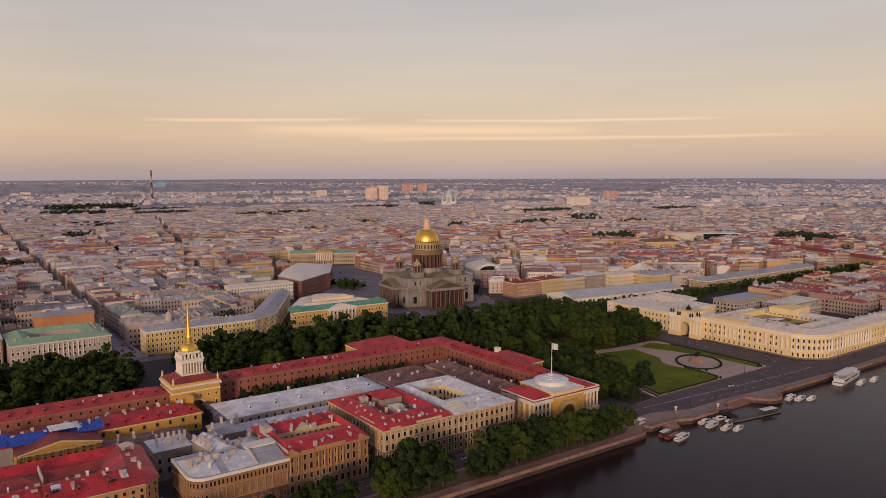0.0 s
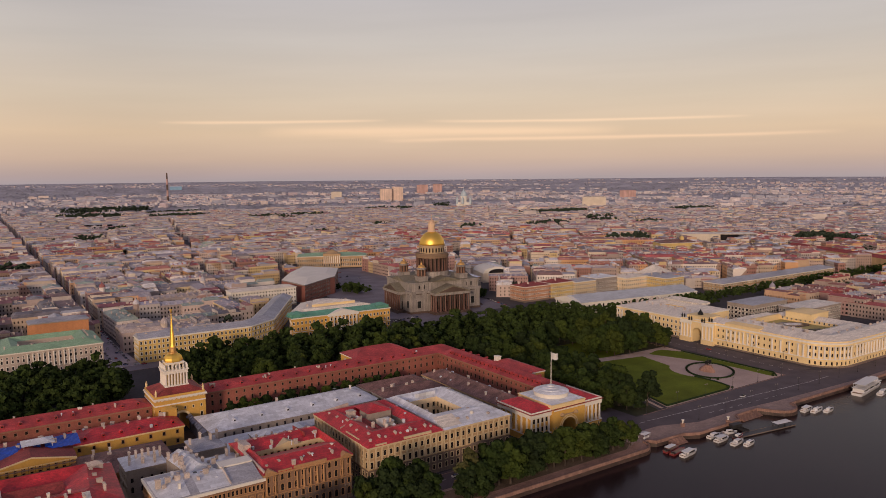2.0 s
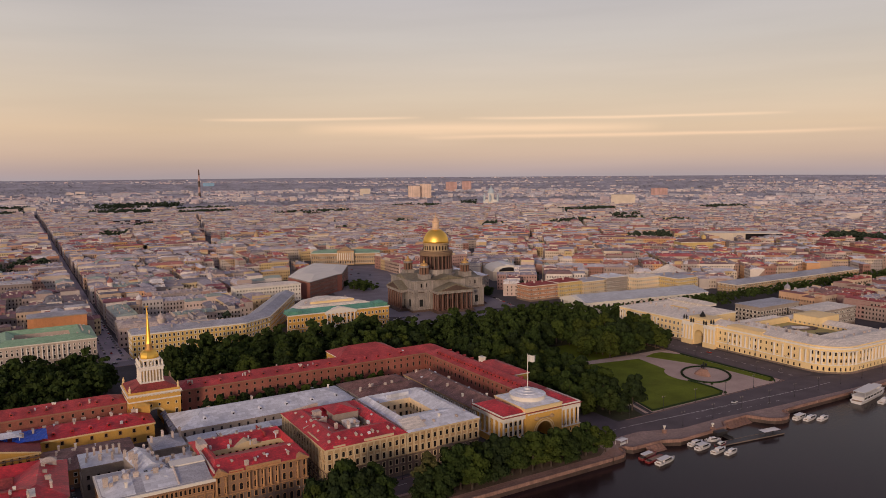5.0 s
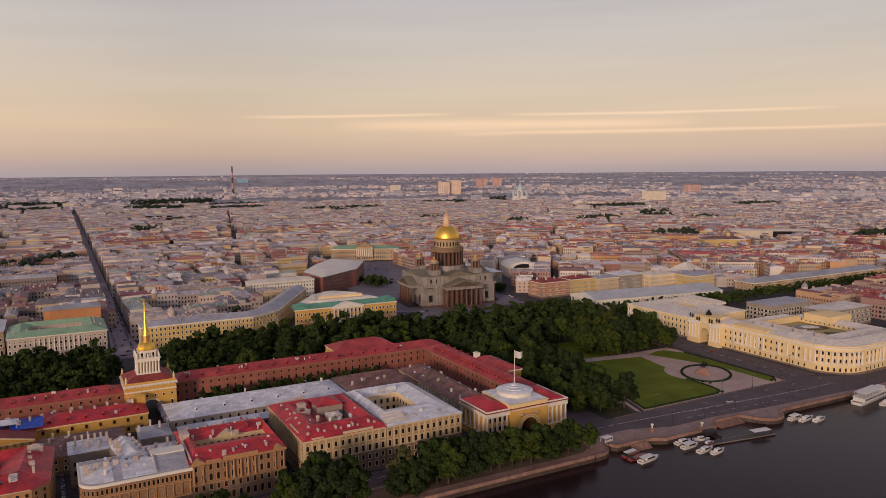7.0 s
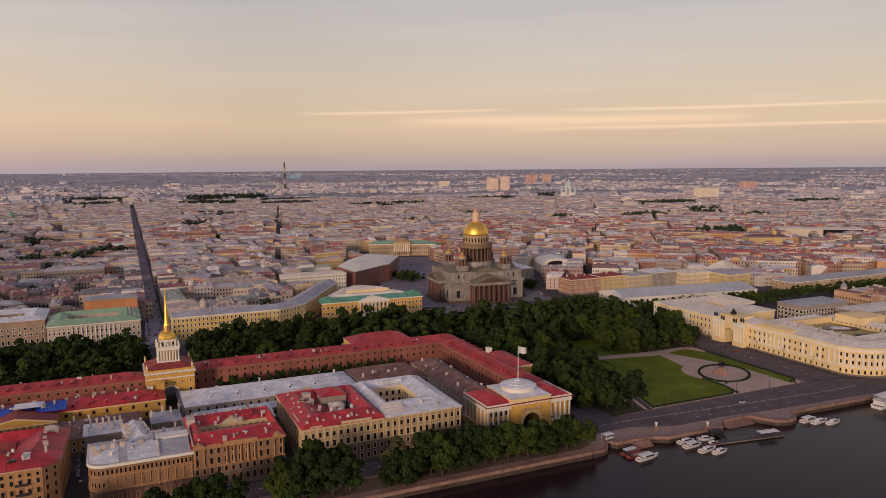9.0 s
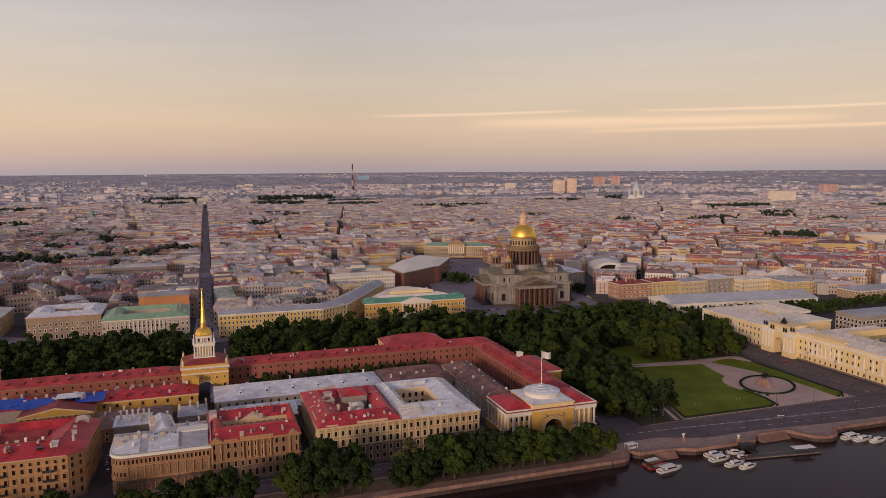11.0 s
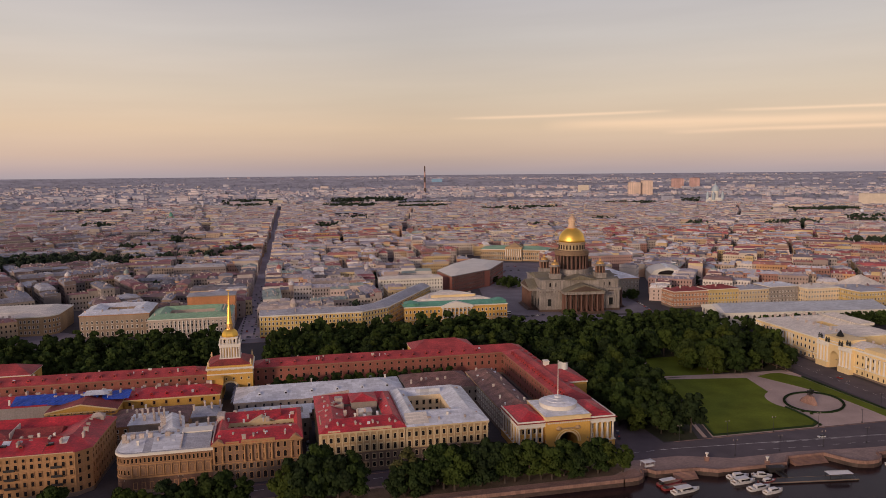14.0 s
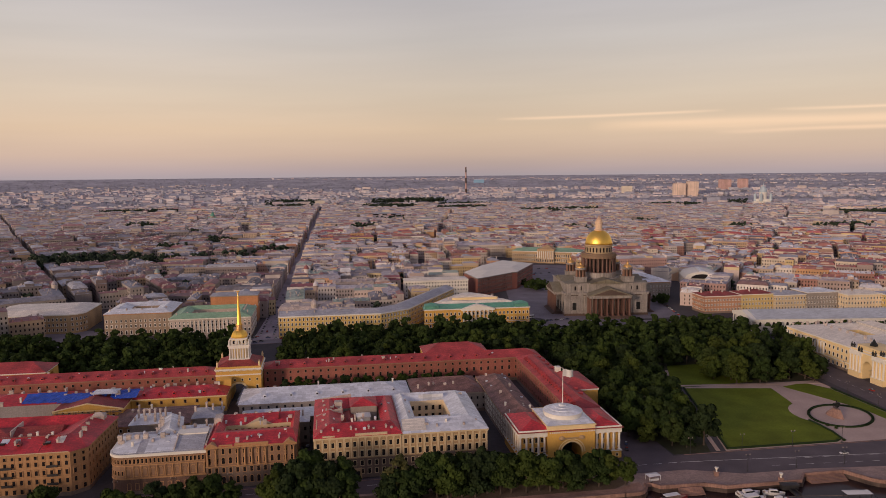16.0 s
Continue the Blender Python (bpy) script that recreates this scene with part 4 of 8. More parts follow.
for x0, x1, x2, x3 in ((PX0, CX0, PX0, PX0 + 0.4), (CX1, PX1, PX1 - 0.4, PX1)):
    part("parapet", Geo().box(x0, x1, PF + 0.1, PF + 0.5, PH + 0.35, PH + 1.1), WHITE, pav)
    part("parapet", Geo().box(x2, x3, PF + 0.52, PB, PH + 0.35, PH + 1.1), WHITE, pav)
for a, b in ((PX0 + 0.4, CX0 + 3), (CX1 - 3, PX1 - 0.4)):
    part("roof", Geo().hip(a, b, PF + 0.6, PB, PH + 0.5, 3.4, 0), RED_ROOF, pav)
part("attic", Geo().box(CX0, CX1, PF - 0.8, -120, PH + 0.8, 19.2).box(CX0 - 0.4, CX1 + 0.4, PF - 1.2, -119.6, 19.2, 19.7), PALE_YELLOW, pav)
part("podium_roof", Geo().loft([[(184.2 + x * 13.0, -134.8 + y * 14.6, 19.7) for x, y in ((-1, -1), (1, -1), (1, 1), (-1, 1))], [(184.2 + x * 10.4, -134.8 + y * 10.4, 20.6) for x, y in ((-1, -1), (1, -1), (1, 1), (-1, 1))]]), GREY_ROOF, pav)
part("drum", Geo().lathe([(10.2, 20.2), (10.2, 22.4), (10.7, 22.5), (10.7, 23.0)], (184.2, -134.8), 40), WHITE, pav, "low white drum")
part("round_roof", Geo().lathe([(10.4, 23.0), (9.0, 23.7), (7.4, 24.1), (7.3, 24.4), (4.6, 24.9), (4.5, 25.2), (2.2, 25.5), (2.1, 26.2), (0.6, 26.5)], (184.2, -134.8), 40), GREY_ROOF, pav, "stepped pale round roof")
flagpole = part("flagpole", Geo().lathe([(0.28, 26.3), (0.16, 45.6), (0.3, 45.9), (0.05, 46.3)], (184.2, -134.8), 8), WHITE, pav)
fl = Geo()
cols = 12
for j in range(2):
    for i in range(cols + 1):
        u = i / cols
        fl.v.append((184.4 + 5.8 * u, -134.8 + 0.8 * math.sin(u * 7) * u, 45.4 - 4.0 * j - 0.9 * u + 0.2 * math.sin(u * 9)))
for i in range(cols):
    fl.f.append((i, cols + 1 + i, cols + 2 + i, i + 1))
    fl.m.append(0)
part("flag", fl, FLAG, flagpole, "pale flag with a blue cross")
windows(pav, (PX0, PF), (CX0, PF), (1.2,), 4, 1.0, 1.6, "plain", PALE_YELLOW)
windows(pav, (CX1, PF), (PX1, PF), (1.2,), 3, 1.0, 1.6, "plain", PALE_YELLOW)
windows(pav, (PX0 + 1.5, PF + 2.0), (CX0, PF + 2.0), (5.2, 10.4), 4, 1.5, 2.6, "plain", PALE_YELLOW, 2.2)
windows(pav, (CX1, PF + 2.0), (PX1 - 1.5, PF + 2.0), (5.2, 10.4), 4, 1.5, 2.6, "plain", PALE_YELLOW, 2.2)
windows(pav, (PX0 + 1.5, PB), (PX0 + 1.5, PF + 3.0), (5.2, 10.4), 6, 1.4, 2.6, "plain", PALE_YELLOW)

# ---- buildings inside the palace court ----
low = wing("court_building", "long low court building under a pale grey metal roof", 5, 110, -57, -24, 11.2, 5.2, GREY_WALL, GREY_ROOF, ((2.5, 1.2, 2.0, "plain"), (7.5, 1.2, 2.0, "plain")), 5, "f", GREY_WALL, trim=GREY_WALL)
dormers(low, [(20 + i * 16, -50, 13.4) for i in range(6)], GREY_ROOF)
wing("court_building", "narrow court building with a grey roof and arches", 8, 98, -68, -59, 7.6, 2.2, mat("faded_pink_plaster", (0.40, 0.25, 0.21), var=0.2, streaky=0.3), GREY_ROOF, ((3.0, 1.6, 2.2, "arch"),), 5, "f", GREY_WALL, trim=GREY_WALL)
wing("court_building", "small court building with a pale grey roof", 22, 50, -84.5, -69, 11.0, 2.6, GREY_WALL, GREY_ROOF, ((3.0, 1.1, 1.8, "plain"), (7.0, 1.1, 1.8, "plain")), 4, "fr", GREY_WALL, trim=GREY_WALL)
cross = wing("court_building", "cross building with a worn reddish brown roof", 112, 158, -62, -44, 12.6, 3.2, GREY_WALL, BROWN_ROOF, ((3.0, 1.1, 1.8, "plain"), (8.0, 1.1, 1.8, "plain")), 4, "f", GREY_WALL, trim=GREY_WALL)
chimneys(cross, [(116 + i * 5.5, -53 + (i % 3) * 2, 15) for i in range(5)], 1.5, 0.9, 1.8)
inner = wing("court_building", "long inner building with a rusty brown roof", 157, 177, -122, -34, 14.2, 4.6, GREY_WALL, BROWN_ROOF, ((2.5, 1.1, 1.9, "plain"), (6.5, 1.1, 1.9, "plain"), (10.4, 1.1, 1.7, "plain")), 4.2, "lf", SAND)
chimneys(inner, [(163 + (i % 3) * 4, -42 - i * 13, 16.8) for i in range(6)], 1.7, 0.9, 1.9)
wing("court_building", "court building with a dark brown roof behind the inner block", 112, 156, -40, -24, 12, 3, GREY_WALL, BROWN_ROOF, ((3.0, 1.1, 1.8, "plain"), (8.0, 1.1, 1.8, "plain")), 4.5, "f", GREY_WALL, trim=GREY_WALL)
yel = wing("court_building", "yellow court building with a red roof beside the tower", -62, -5, -38, -13, 12.4, 3.4, YELLOW, RED_ROOF, ((3.2, 1.3, 2.0, "plain"), (8.6, 1.3, 1.9, "plain")), 7.0, "fr", PALE_YELLOW, trim=OCHRE)
chimneys(yel, [(-58 + i * 6.4, -25 + (i % 2) * 4, 15.2) for i in range(8)], 2.4, 0.9, 1.3)
dormers(yel, [(-55 + i * 9, -34, 13.8) for i in range(6)], RED_ROOF)
attic = part("attic_block", Geo().box(-12, -4, -20, -15, 12.3, 17).hip(-12, -4, -20, -15, 17, 1.2, 0.4), YELLOW, yel)
tarped = wing("court_building", "yellow building under repair with blue tarpaulins on its roof", -101, -62.3, -56, -14, 13.0, 3.6, YELLOW, OLD_RED_ROOF, ((3.0, 1.2, 2.0, "plain"), (7.8, 1.2, 2.0, "plain"), (10.6, 1.1, 1.2, "plain")), 3.6, "f", PALE_YELLOW, trim=OCHRE)
part("pediment", Geo().loft([[(-100, -57.4, 13.1), (-63, -57.4, 13.1), (-81.5, -57.4, 16.6)], [(-100, -56.1, 13.1), (-63, -56.1, 13.1), (-81.5, -56.1, 16.6)]]), YELLOW, tarped)
for a, b in (((-101, 13.0), (-81.5, 16.9)), ((-62, 13.0), (-81.5, 16.9))):
    part("raking_cornice", Geo().loft([[(a[0], y, a[1] + d) for y, d in ((-58.0, 0.0), (-57.3, 0.0), (-57.3, 0.6), (-58.0, 0.6))], [(b[0], y, b[1] + d) for y, d in ((-58.0, 0.0), (-57.3, 0.0), (-57.3, 0.6), (-58.0, 0.6))]]), PALE_YELLOW, tarped)
for k in range(5):
    part("scaffold_deck", Geo().box(-101, -62.5, -58.6, -57.0, 2.4 + k * 2.3, 2.52 + k * 2.3), DECK, tarped)
for k in range(14):
    part("scaffold_pole", Geo().box(-101 + k * 2.95, -100.88 + k * 2.95, -58.6, -58.48, 0, 13.2), DARK_METAL, tarped)
part("pediment_roof", Geo().add([(-101, -57.8, 13.0), (-81.5, -57.8, 17.0), (-62, -57.8, 13.0), (-96, -46, 14.4), (-81.5, -40, 17.0), (-67, -46, 14.4)], [(0, 1, 4, 3), (1, 2, 5, 4)]), OLD_RED_ROOF, tarped)
rng = random.Random(5)


def tarp(name, x0, x1, y0, y1, za, zb, nx=14, ny=8):
    """A creased sheet laid over a roof slope that rises from za at y0 to zb at y1."""
    g = Geo()
    g.add([(x0 + (x1 - x0) * i / nx, y0 + (y1 - y0) * j / ny + rng.uniform(-0.3, 0.3), za + (zb - za) * j / ny + rng.uniform(0.1, 0.5)) for j in range(ny + 1) for i in range(nx + 1)],
          [(j * (nx + 1) + i, j * (nx + 1) + i + 1, (j + 1) * (nx + 1) + i + 1, (j + 1) * (nx + 1) + i) for j in range(ny) for i in range(nx)])
    return tagged(part(name, g, TARP), "creased blue tarpaulin spread over a roof slope", "tarpaulin")


tarp("tarpaulin", -103, -86, -45, -34, 14.2, 16.8)
tarp("tarpaulin", -125, -102, -39, -27.5, 13.3, 16.3)
tarp("tarpaulin", -86, -76, -40, -32, 15.2, 17.0)
tarp("tarpaulin", -74, -58, -42, -30, 14.4, 16.6)
tagged(part("roof_shelter", Geo().hip(-84, -70, -40, -30, 17.6, 1.6, 0.5).box(-83.5, -83.3, -39.5, -39.3, 15, 17.6).box(-70.7, -70.5, -39.5, -39.3, 15, 17.6), GREY_ROOF), "pale temporary shelter on the roof under repair", "shelter")
chimneys(tarped, [(-100 + i * 5.0, -36 + (i % 3) * 4, 16.2) for i in range(8)], 2.2, 1.0, 1.6)
wrapped = wing("court_building", "building wrapped in grey scaffold sheeting under a red roof", -150, -101.3, -40, -14, 13, 3.4, SHEETING, RED_ROOF, (), 5, "", SHEETING)
chimneys(wrapped, [(-146 + i * 8, -24 + (i % 2) * 4, 15.4) for i in range(6)], 2.2, 1.0, 1.4)
annex = wing("court_building", "low yellow court building with a rusty brown roof", -64, -20, -80, -48, 9.6, 3.2, OCHRE, BROWN_ROOF, ((2.6, 1.2, 1.9, "plain"), (6.2, 1.2, 1.6, "plain")), 4.5, "f", OCHRE)
wing("court_building", "low yellow court building behind scaffolding", -110, -66, -84, -66, 6.4, 2.4, OCHRE, BROWN_ROOF, ((2.6, 1.2, 1.9, "plain"),), 4.5, "f", OCHRE)
# canal gate with its cover
tagged(part("canal_passage", Geo().box(-4.9, 4.9, -54, -13.6, 0, 0.3), DARK_STONE), "dark paved passage leading to the tower arch", "passage", kind="structure")
sheet_heap = Geo()
for k in range(9):
    x0 = 2.0 + 0.3 * math.sin(k * 2.1)
    sheet_heap.loft([[(x0, -50 + k * 4, 9.2), (4.9, -50 + k * 4, 10.2), (4.9, -46 + k * 4, 10.2), (x0 + 0.4, -46 + k * 4, 9.0)], [(x0 + 0.5, -49.6 + k * 4, 9.6 + 0.3 * (k % 2)), (4.9, -50 + k * 4, 10.9), (4.9, -46 + k * 4, 10.8), (x0 + 0.8, -46.4 + k * 4, 9.5)]])
sheet_heap.box(4.3, 4.9, -50, -14, 0, 9.3)
tagged(part("canopy_sheet", sheet_heap, SHEET_BLUE), "crumpled grey-blue sheeting along the passage wall", "sheet")

# ---- the row of houses on the embankment ----
A_ROWS = ((2.2, 1.4, 2.4, "plain"), (6.4, 1.4, 2.5, "plain"), (10.9, 1.5, 3.1, "hood"), (16.2, 1.4, 2.5, "plain"))
red_a = wing("embankment_house", "sand-coloured palace house with a red metal roof and dark court", 52, 95, -151, -89, 21.6, 3.4, SAND, RED_ROOF, A_ROWS, 3.6, "fl", SAND_TRIM, trim=SAND_TRIM, court=(67, 86, -130, -108), court_mat=GREY_WALL)
chimneys(red_a, [(56 + i * 4.4, -147.5 + (i % 2) * 3, 23) for i in range(9)] + [(66 + i * 6, -129.5, 24.2) for i in range(3)] + [(57, -140 + i * 8, 23.4) for i in range(6)], 1.4, 0.8, 1.3)
part("stair_tower", Geo().box(74, 81, -126, -119, 0, 22.6).hip(74, 81, -126, -119, 22.6, 1.2, 0.3), WHITE, red_a)
part("front_parapet", Geo().box(72, 88, -151.3, -150.7, 21.6, 22.9), SAND_TRIM, red_a)
part("front_parapet", Geo().box(56, 62, -151.3, -150.7, 21.6, 22.4), SAND_TRIM, red_a)
part("front_parapet", Geo().box(52.6, 53.2, -140, -126, 21.6, 22.6), SAND_TRIM, red_a)
firewall(red_a, (52.6, -120), (66.5, -117), 21, 22.8, 25.6)
firewall(red_a, (53, -89.6), (72, -90.4), 21, 22.2, 24.6)
firewall(red_a, (60, -149.5), (68, -130.5), 21, 22.4, 24.4, OLD_RED_ROOF, 0.3)
part("chimney_block", Geo().box(62.5, 66.5, -110, -106.5, 22, 26.4).box(62.2, 66.8, -110.3, -106.2, 25.6, 26.0), CHIMNEY, red_a)
part("inner_roof", Geo().hip(66.8, 73.5, -128, -109, 20.2, 2.0, 0.2), OLD_RED_ROOF, red_a)
pilasters(red_a, (52.4, -151), (94.6, -151), 13, 10.6, 20.6, 0.75, SAND_TRIM)
pilasters(red_a, (52, -90), (52, -150.5), 16, 10.6, 20.6, 0.75, SAND_TRIM)
part("rear_block", Geo().box(71, 85, -116, -106, 0, 25.2), GREY_WALL, red_a)
part("rear_block_roof", Geo().hip(71, 85, -116, -100, 25.2, 2.6, 0.5), RED_ROOF, red_a)
part("string_course", ring_belt(52, 95, -151, -89, 10.1, 10.5, 0.25), SAND, red_a)
part("string_course", ring_belt(52, 95, -151, -89, 15.6, 15.9, 0.2), SAND, red_a)
part("rusticated_base", ring_belt(52, 95, -151, -89, 2.0, 10.1, 0.012), RUSTIC, red_a)
grey_a = wing("embankment_house", "sand-coloured palace house with a pale grey roof round a court", 95.3, 139, -151, -89, 21.4, 3.4, SAND, GREY_ROOF, A_ROWS, 3.6, "fr", SAND_TRIM, trim=SAND_TRIM, court=(104.5, 124, -127.5, -101.5), court_mat=COURT_YELLOW)
chimneys(grey_a, [(99 + i * 7, -146 + (i % 2) * 4, 22.4) for i in range(6)] + [(101, -125 + i * 10, 23) for i in range(3)] + [(131 + (i % 2) * 3, -135 + i * 9, 22.6) for i in range(5)], 1.2, 0.8, 1.1)
part("string_course", ring_belt(95.3, 139, -151, -89, 10.1, 10.5, 0.25), SAND, grey_a)
part("rusticated_base", ring_belt(95.3, 139, -151, -89, 2.0, 10.1, 0.012), RUSTIC, grey_a)
pilasters(grey_a, (95.8, -151), (138.6, -151), 13, 10.6, 20.4, 0.75, SAND_TRIM)
slope(grey_a, 96, 108, -149.6, 21.9, -140.5, 25.0, PALE_ROOF)
firewall(grey_a, (95.6, -150.2), (95.6, -90), 21.2, 22.6, 22.6)
part("roof_ridge", Geo().box(110, 124, -100.6, -99.4, 23, 25.0), GREY_ROOF, grey_a)
part("balcony", Geo().box(112, 122, -152.6, -151, 10.1, 10.4).box(112, 122, -152.6, -152.5, 10.4, 11.4), PLINTH, grey_a)
part("porch", Geo().box(70, 75, -153, -151, 0, 5.2).box(71, 74, -153.05, -153, 0, 4.2, 1), [SAND, GLASS], red_a)

B_ROWS = ((2.2, 1.5, 2.6, "arch"), (7.6, 1.3, 2.4, "plain"), (12.0, 1.4, 2.4, "arch"), (16.9, 1.2, 2.0, "arch"))
red_b = wing("embankment_house", "brown stone house with pilasters and a red metal roof", 0.3, 43, -151, -104, 20.8, 3.0, BROWNSTONE, RED_ROOF, B_ROWS, 3.3, "fr", OCHRE, trim=OCHRE, court=(6.5, 39.5, -129.5, -122.5), court_mat=SAND_TRIM)
chimneys(red_b, [(4 + i * 5, -146 + (i % 3) * 3, 22) for i in range(8)] + [(3 + i * 6, -112, 22.8) for i in range(7)], 1.3, 0.8, 1.2)
part("front_parapet", Geo().box(14, 30, -151.6, -151, 20.8, 22.0), OCHRE, red_b)
part("front_parapet", Geo().box(6.6, 13, -151.4, -151, 20.8, 21.5), OCHRE, red_b)
part("chimney_block", Geo().box(0.6, 4.2, -123, -115, 20.6, 25.4).box(0.4, 4.4, -123.2, -114.8, 24.8, 25.1), CHIMNEY, red_b)
part("rear_gable", Geo().loft([[(16, -122.7, 20.9), (30, -122.7, 20.9), (23, -122.7, 22.8)], [(16, -119, 21.0), (30, -119, 21.0), (23, -116, 22.8)]]), SAND_TRIM, red_b)
firewall(red_b, (0.6, -150), (0.6, -124), 20.6, 22.6, 23.4)
firewall(red_b, (33, -119.6), (33, -104.5), 20.6, 24.2, 23.4, OLD_RED_ROOF, 0.35)
columns(red_b, (15.5, -151.5), (28.5, -151.5), 5, 11.2, 19.6, 0.5, OCHRE, name="pilaster")
columns(red_b, (1.2, -151.4), (5.2, -151.4), 2, 11.2, 19.6, 0.45, OCHRE, name="pilaster")
columns(red_b, (38, -151.4), (42, -151.4), 2, 11.2, 19.6, 0.45, OCHRE, name="pilaster")
for x in (3.2, 40):
    part("gablet", Geo().add([(x - 3, -151.8, 20.8), (x + 3, -151.8, 20.8), (x, -151.8, 22.4), (x - 3, -149, 20.8), (x + 3, -149, 20.8), (x, -148, 22.4)], [(0, 1, 2), (0, 2, 5, 3), (2, 1, 4, 5)]), OCHRE, red_b)
part("string_course", ring_belt(0.3, 43, -151, -104, 10.6, 11.0, 0.3), OCHRE, red_b)
part("rusticated_base", ring_belt(0.3, 43, -151, -104, 2.0, 10.6, 0.012), RUSTIC, red_b)

grey_b = thing("embankment_house", "brown house with a rounded corner, arched windows and grey roof", "building")
outline = [(0, -151), (0, -121), (-44, -121), (-44, -144)] + arc(-37, -144, 7, 180, 270, 6)
part("wall", Geo().prism(outline, 0, 19.6), BROWNSTONE, grey_b)
part("cornice", belt(outline, 18.4, 19.7, 0.7), WHITE, grey_b)
part("string_course", belt(outline, 7.4, 8.2, 0.45), OCHRE, grey_b)
part("string_course", belt(outline, 13.8, 14.3, 0.3), OCHRE, grey_b)
part("plinth", belt(outline, 0, 1.6, 0.2), PLINTH, grey_b)
part("ground_storey", belt(outline, 1.6, 7.4, 0.12), mat("dark_brown_rustication", (0.17, 0.095, 0.07), var=0.2, streaky=0.3, sheets=(1.4, 0.6)), grey_b, "dark brown rusticated ground storey")
part("roof", Geo().loft([[(x, y, 19.7) for x, y in outline], [(-22 + (x + 22) * 0.97, -136 + (y + 136) * 0.93, 20.1) for x, y in outline]]), DARK_GREY_ROOF, grey_b)
for a, b, m in ((-36.5, -31.4, GREY_ROOF), (-31.4, -27.6, DARK_GREY_ROOF), (-27.6, -14.2, GREY_ROOF), (-14.2, -0.6, DARK_GREY_ROOF)):
    slope(grey_b, a, b, -150.6, 20.0, -138.2, 23.0, m)
slope(grey_b, -36.5, -16, -126, 20.2, -138.2, 23.0, GREY_ROOF)
corner_slope = Geo()
bend = [(-36.5, -150.6)] + arc(-37, -144, 6.6, 268, 182, 6) + [(-43.6, -126)]
for (ax, ay), (bx, by) in zip(bend, bend[1:]):
    corner_slope.face([(bx, by, 20.05), (ax, ay, 20.05), (-36.5, -138.2, 23.1)])
corner_slope.face([(-43.6, -126, 20.05), (-36.5, -138.2, 23.1), (-36.5, -126, 20.2)])
part("roof_panel", corner_slope, GREY_ROOF, grey_b)
for x in (-41.5, -37.5, -33.5, -29.5, -21.5):
    part("chimney_block", Geo().box(x - 1.0, x + 1.0, -139.4, -137.6, 21, 25.0).box(x - 1.2, x + 1.2, -139.6, -137.4, 24.3, 24.6), CHIMNEY, grey_b)
firewall(grey_b, (-14.2, -150), (-14.2, -138), 20, 20.9, 24.0)
part("attic_wall", Geo().box(-14.6, -0.8, -137.8, -131.5, 19.8, 23.4).box(-15, -0.4, -138.1, -131.2, 23.4, 23.8), WHITE, grey_b, "white raised attic wall")
for k in range(6):
    part("attic_window", Geo().box(-13.6 + k * 2.2, -12.5 + k * 2.2, -137.9, -137.82, 21.0, 22.6), GLASS, grey_b)
diag = thing("court_building", "rear wing with a ridged pale grey metal roof", "building", (-22.5, -115.5, 0), 8)
part("wall", Geo().box(-5.6, 5.6, -12.5, 13, 0, 20.2), GREY_WALL, diag)
part("roof", Geo().hip(-5.6, 5.6, -12.5, 13, 20.2, 3.2, 0.5, 0, 0.8), GREY_ROOF, diag)
chimneys(diag, [(-5.2, -10 + k * 5, 21.4) for k in range(5)] + [(4.8, -6 + k * 6, 21.4) for k in range(4)], 1.7, 1.0, 2.6, 90)
windows(grey_b, (-37, -151), (0, -151), (8.9,), 10, 1.8, 2.9, "arch", OCHRE, pane=BROWNSTONE)
windows(grey_b, (-37, -151), (0, -151), (15.0,), 20, 0.9, 2.2, "plain", OCHRE)
windows(grey_b, (-37, -151), (0, -151), (2.2,), 10, 1.4, 3.0, "plain", OCHRE)
windows(grey_b, (-44, -122), (-44, -143), (8.9,), 5, 1.8, 2.9, "arch", OCHRE, pane=BROWNSTONE)
windows(grey_b, (-44, -122), (-44, -143), (15.0,), 9, 0.9, 2.2, "plain", OCHRE)
for a, b in zip(outline[4:], outline[5:]):
    windows(grey_b, a, b, (15.0, 9.4), 1, 0.8, 2.0, "plain", OCHRE)
columns(grey_b, (-36.5, -151.2), (-0.4, -151.2), 11, 8.2, 13.8, 0.32, OCHRE, name="pilaster", sides=6)
chimneys(grey_b, [(-40 + i * 4.6, -141 + (i % 3) * 5, 21.6) for i in range(8)], 1.4, 0.9, 1.4)
rear = wing("court_building", "rear house with a mottled grey metal roof and chimneys", -47, -29.5, -101, -82.6, 17.2, 3.0, GREY_WALL, GREY_ROOF, ((6, 1.2, 2.2, "arch"), (11, 1.2, 2.0, "plain")), 4, "fl", GREY_WALL, trim=GREY_WALL)
chimneys(rear, [(-45 + i * 2.9, -91.5, 19.4) for i in range(6)] + [(-44 + i * 4.5, -98, 18.2) for i in range(3)], 1.2, 0.9, 2.8)
rear = wing("court_building", "rear house with a grey roof behind a dark court", -15, -0.6, -98, -80, 18.0, 2.4, GREY_WALL, DARK_GREY_ROOF, ((6, 1.2, 2.2, "plain"), (11, 1.2, 2.0, "plain")), 4, "f", GREY_WALL)
chimneys(rear, [(-14 + i * 4.2, -89 + (i % 2) * 4, 19.8) for i in range(4)], 1.5, 0.9, 2.6)
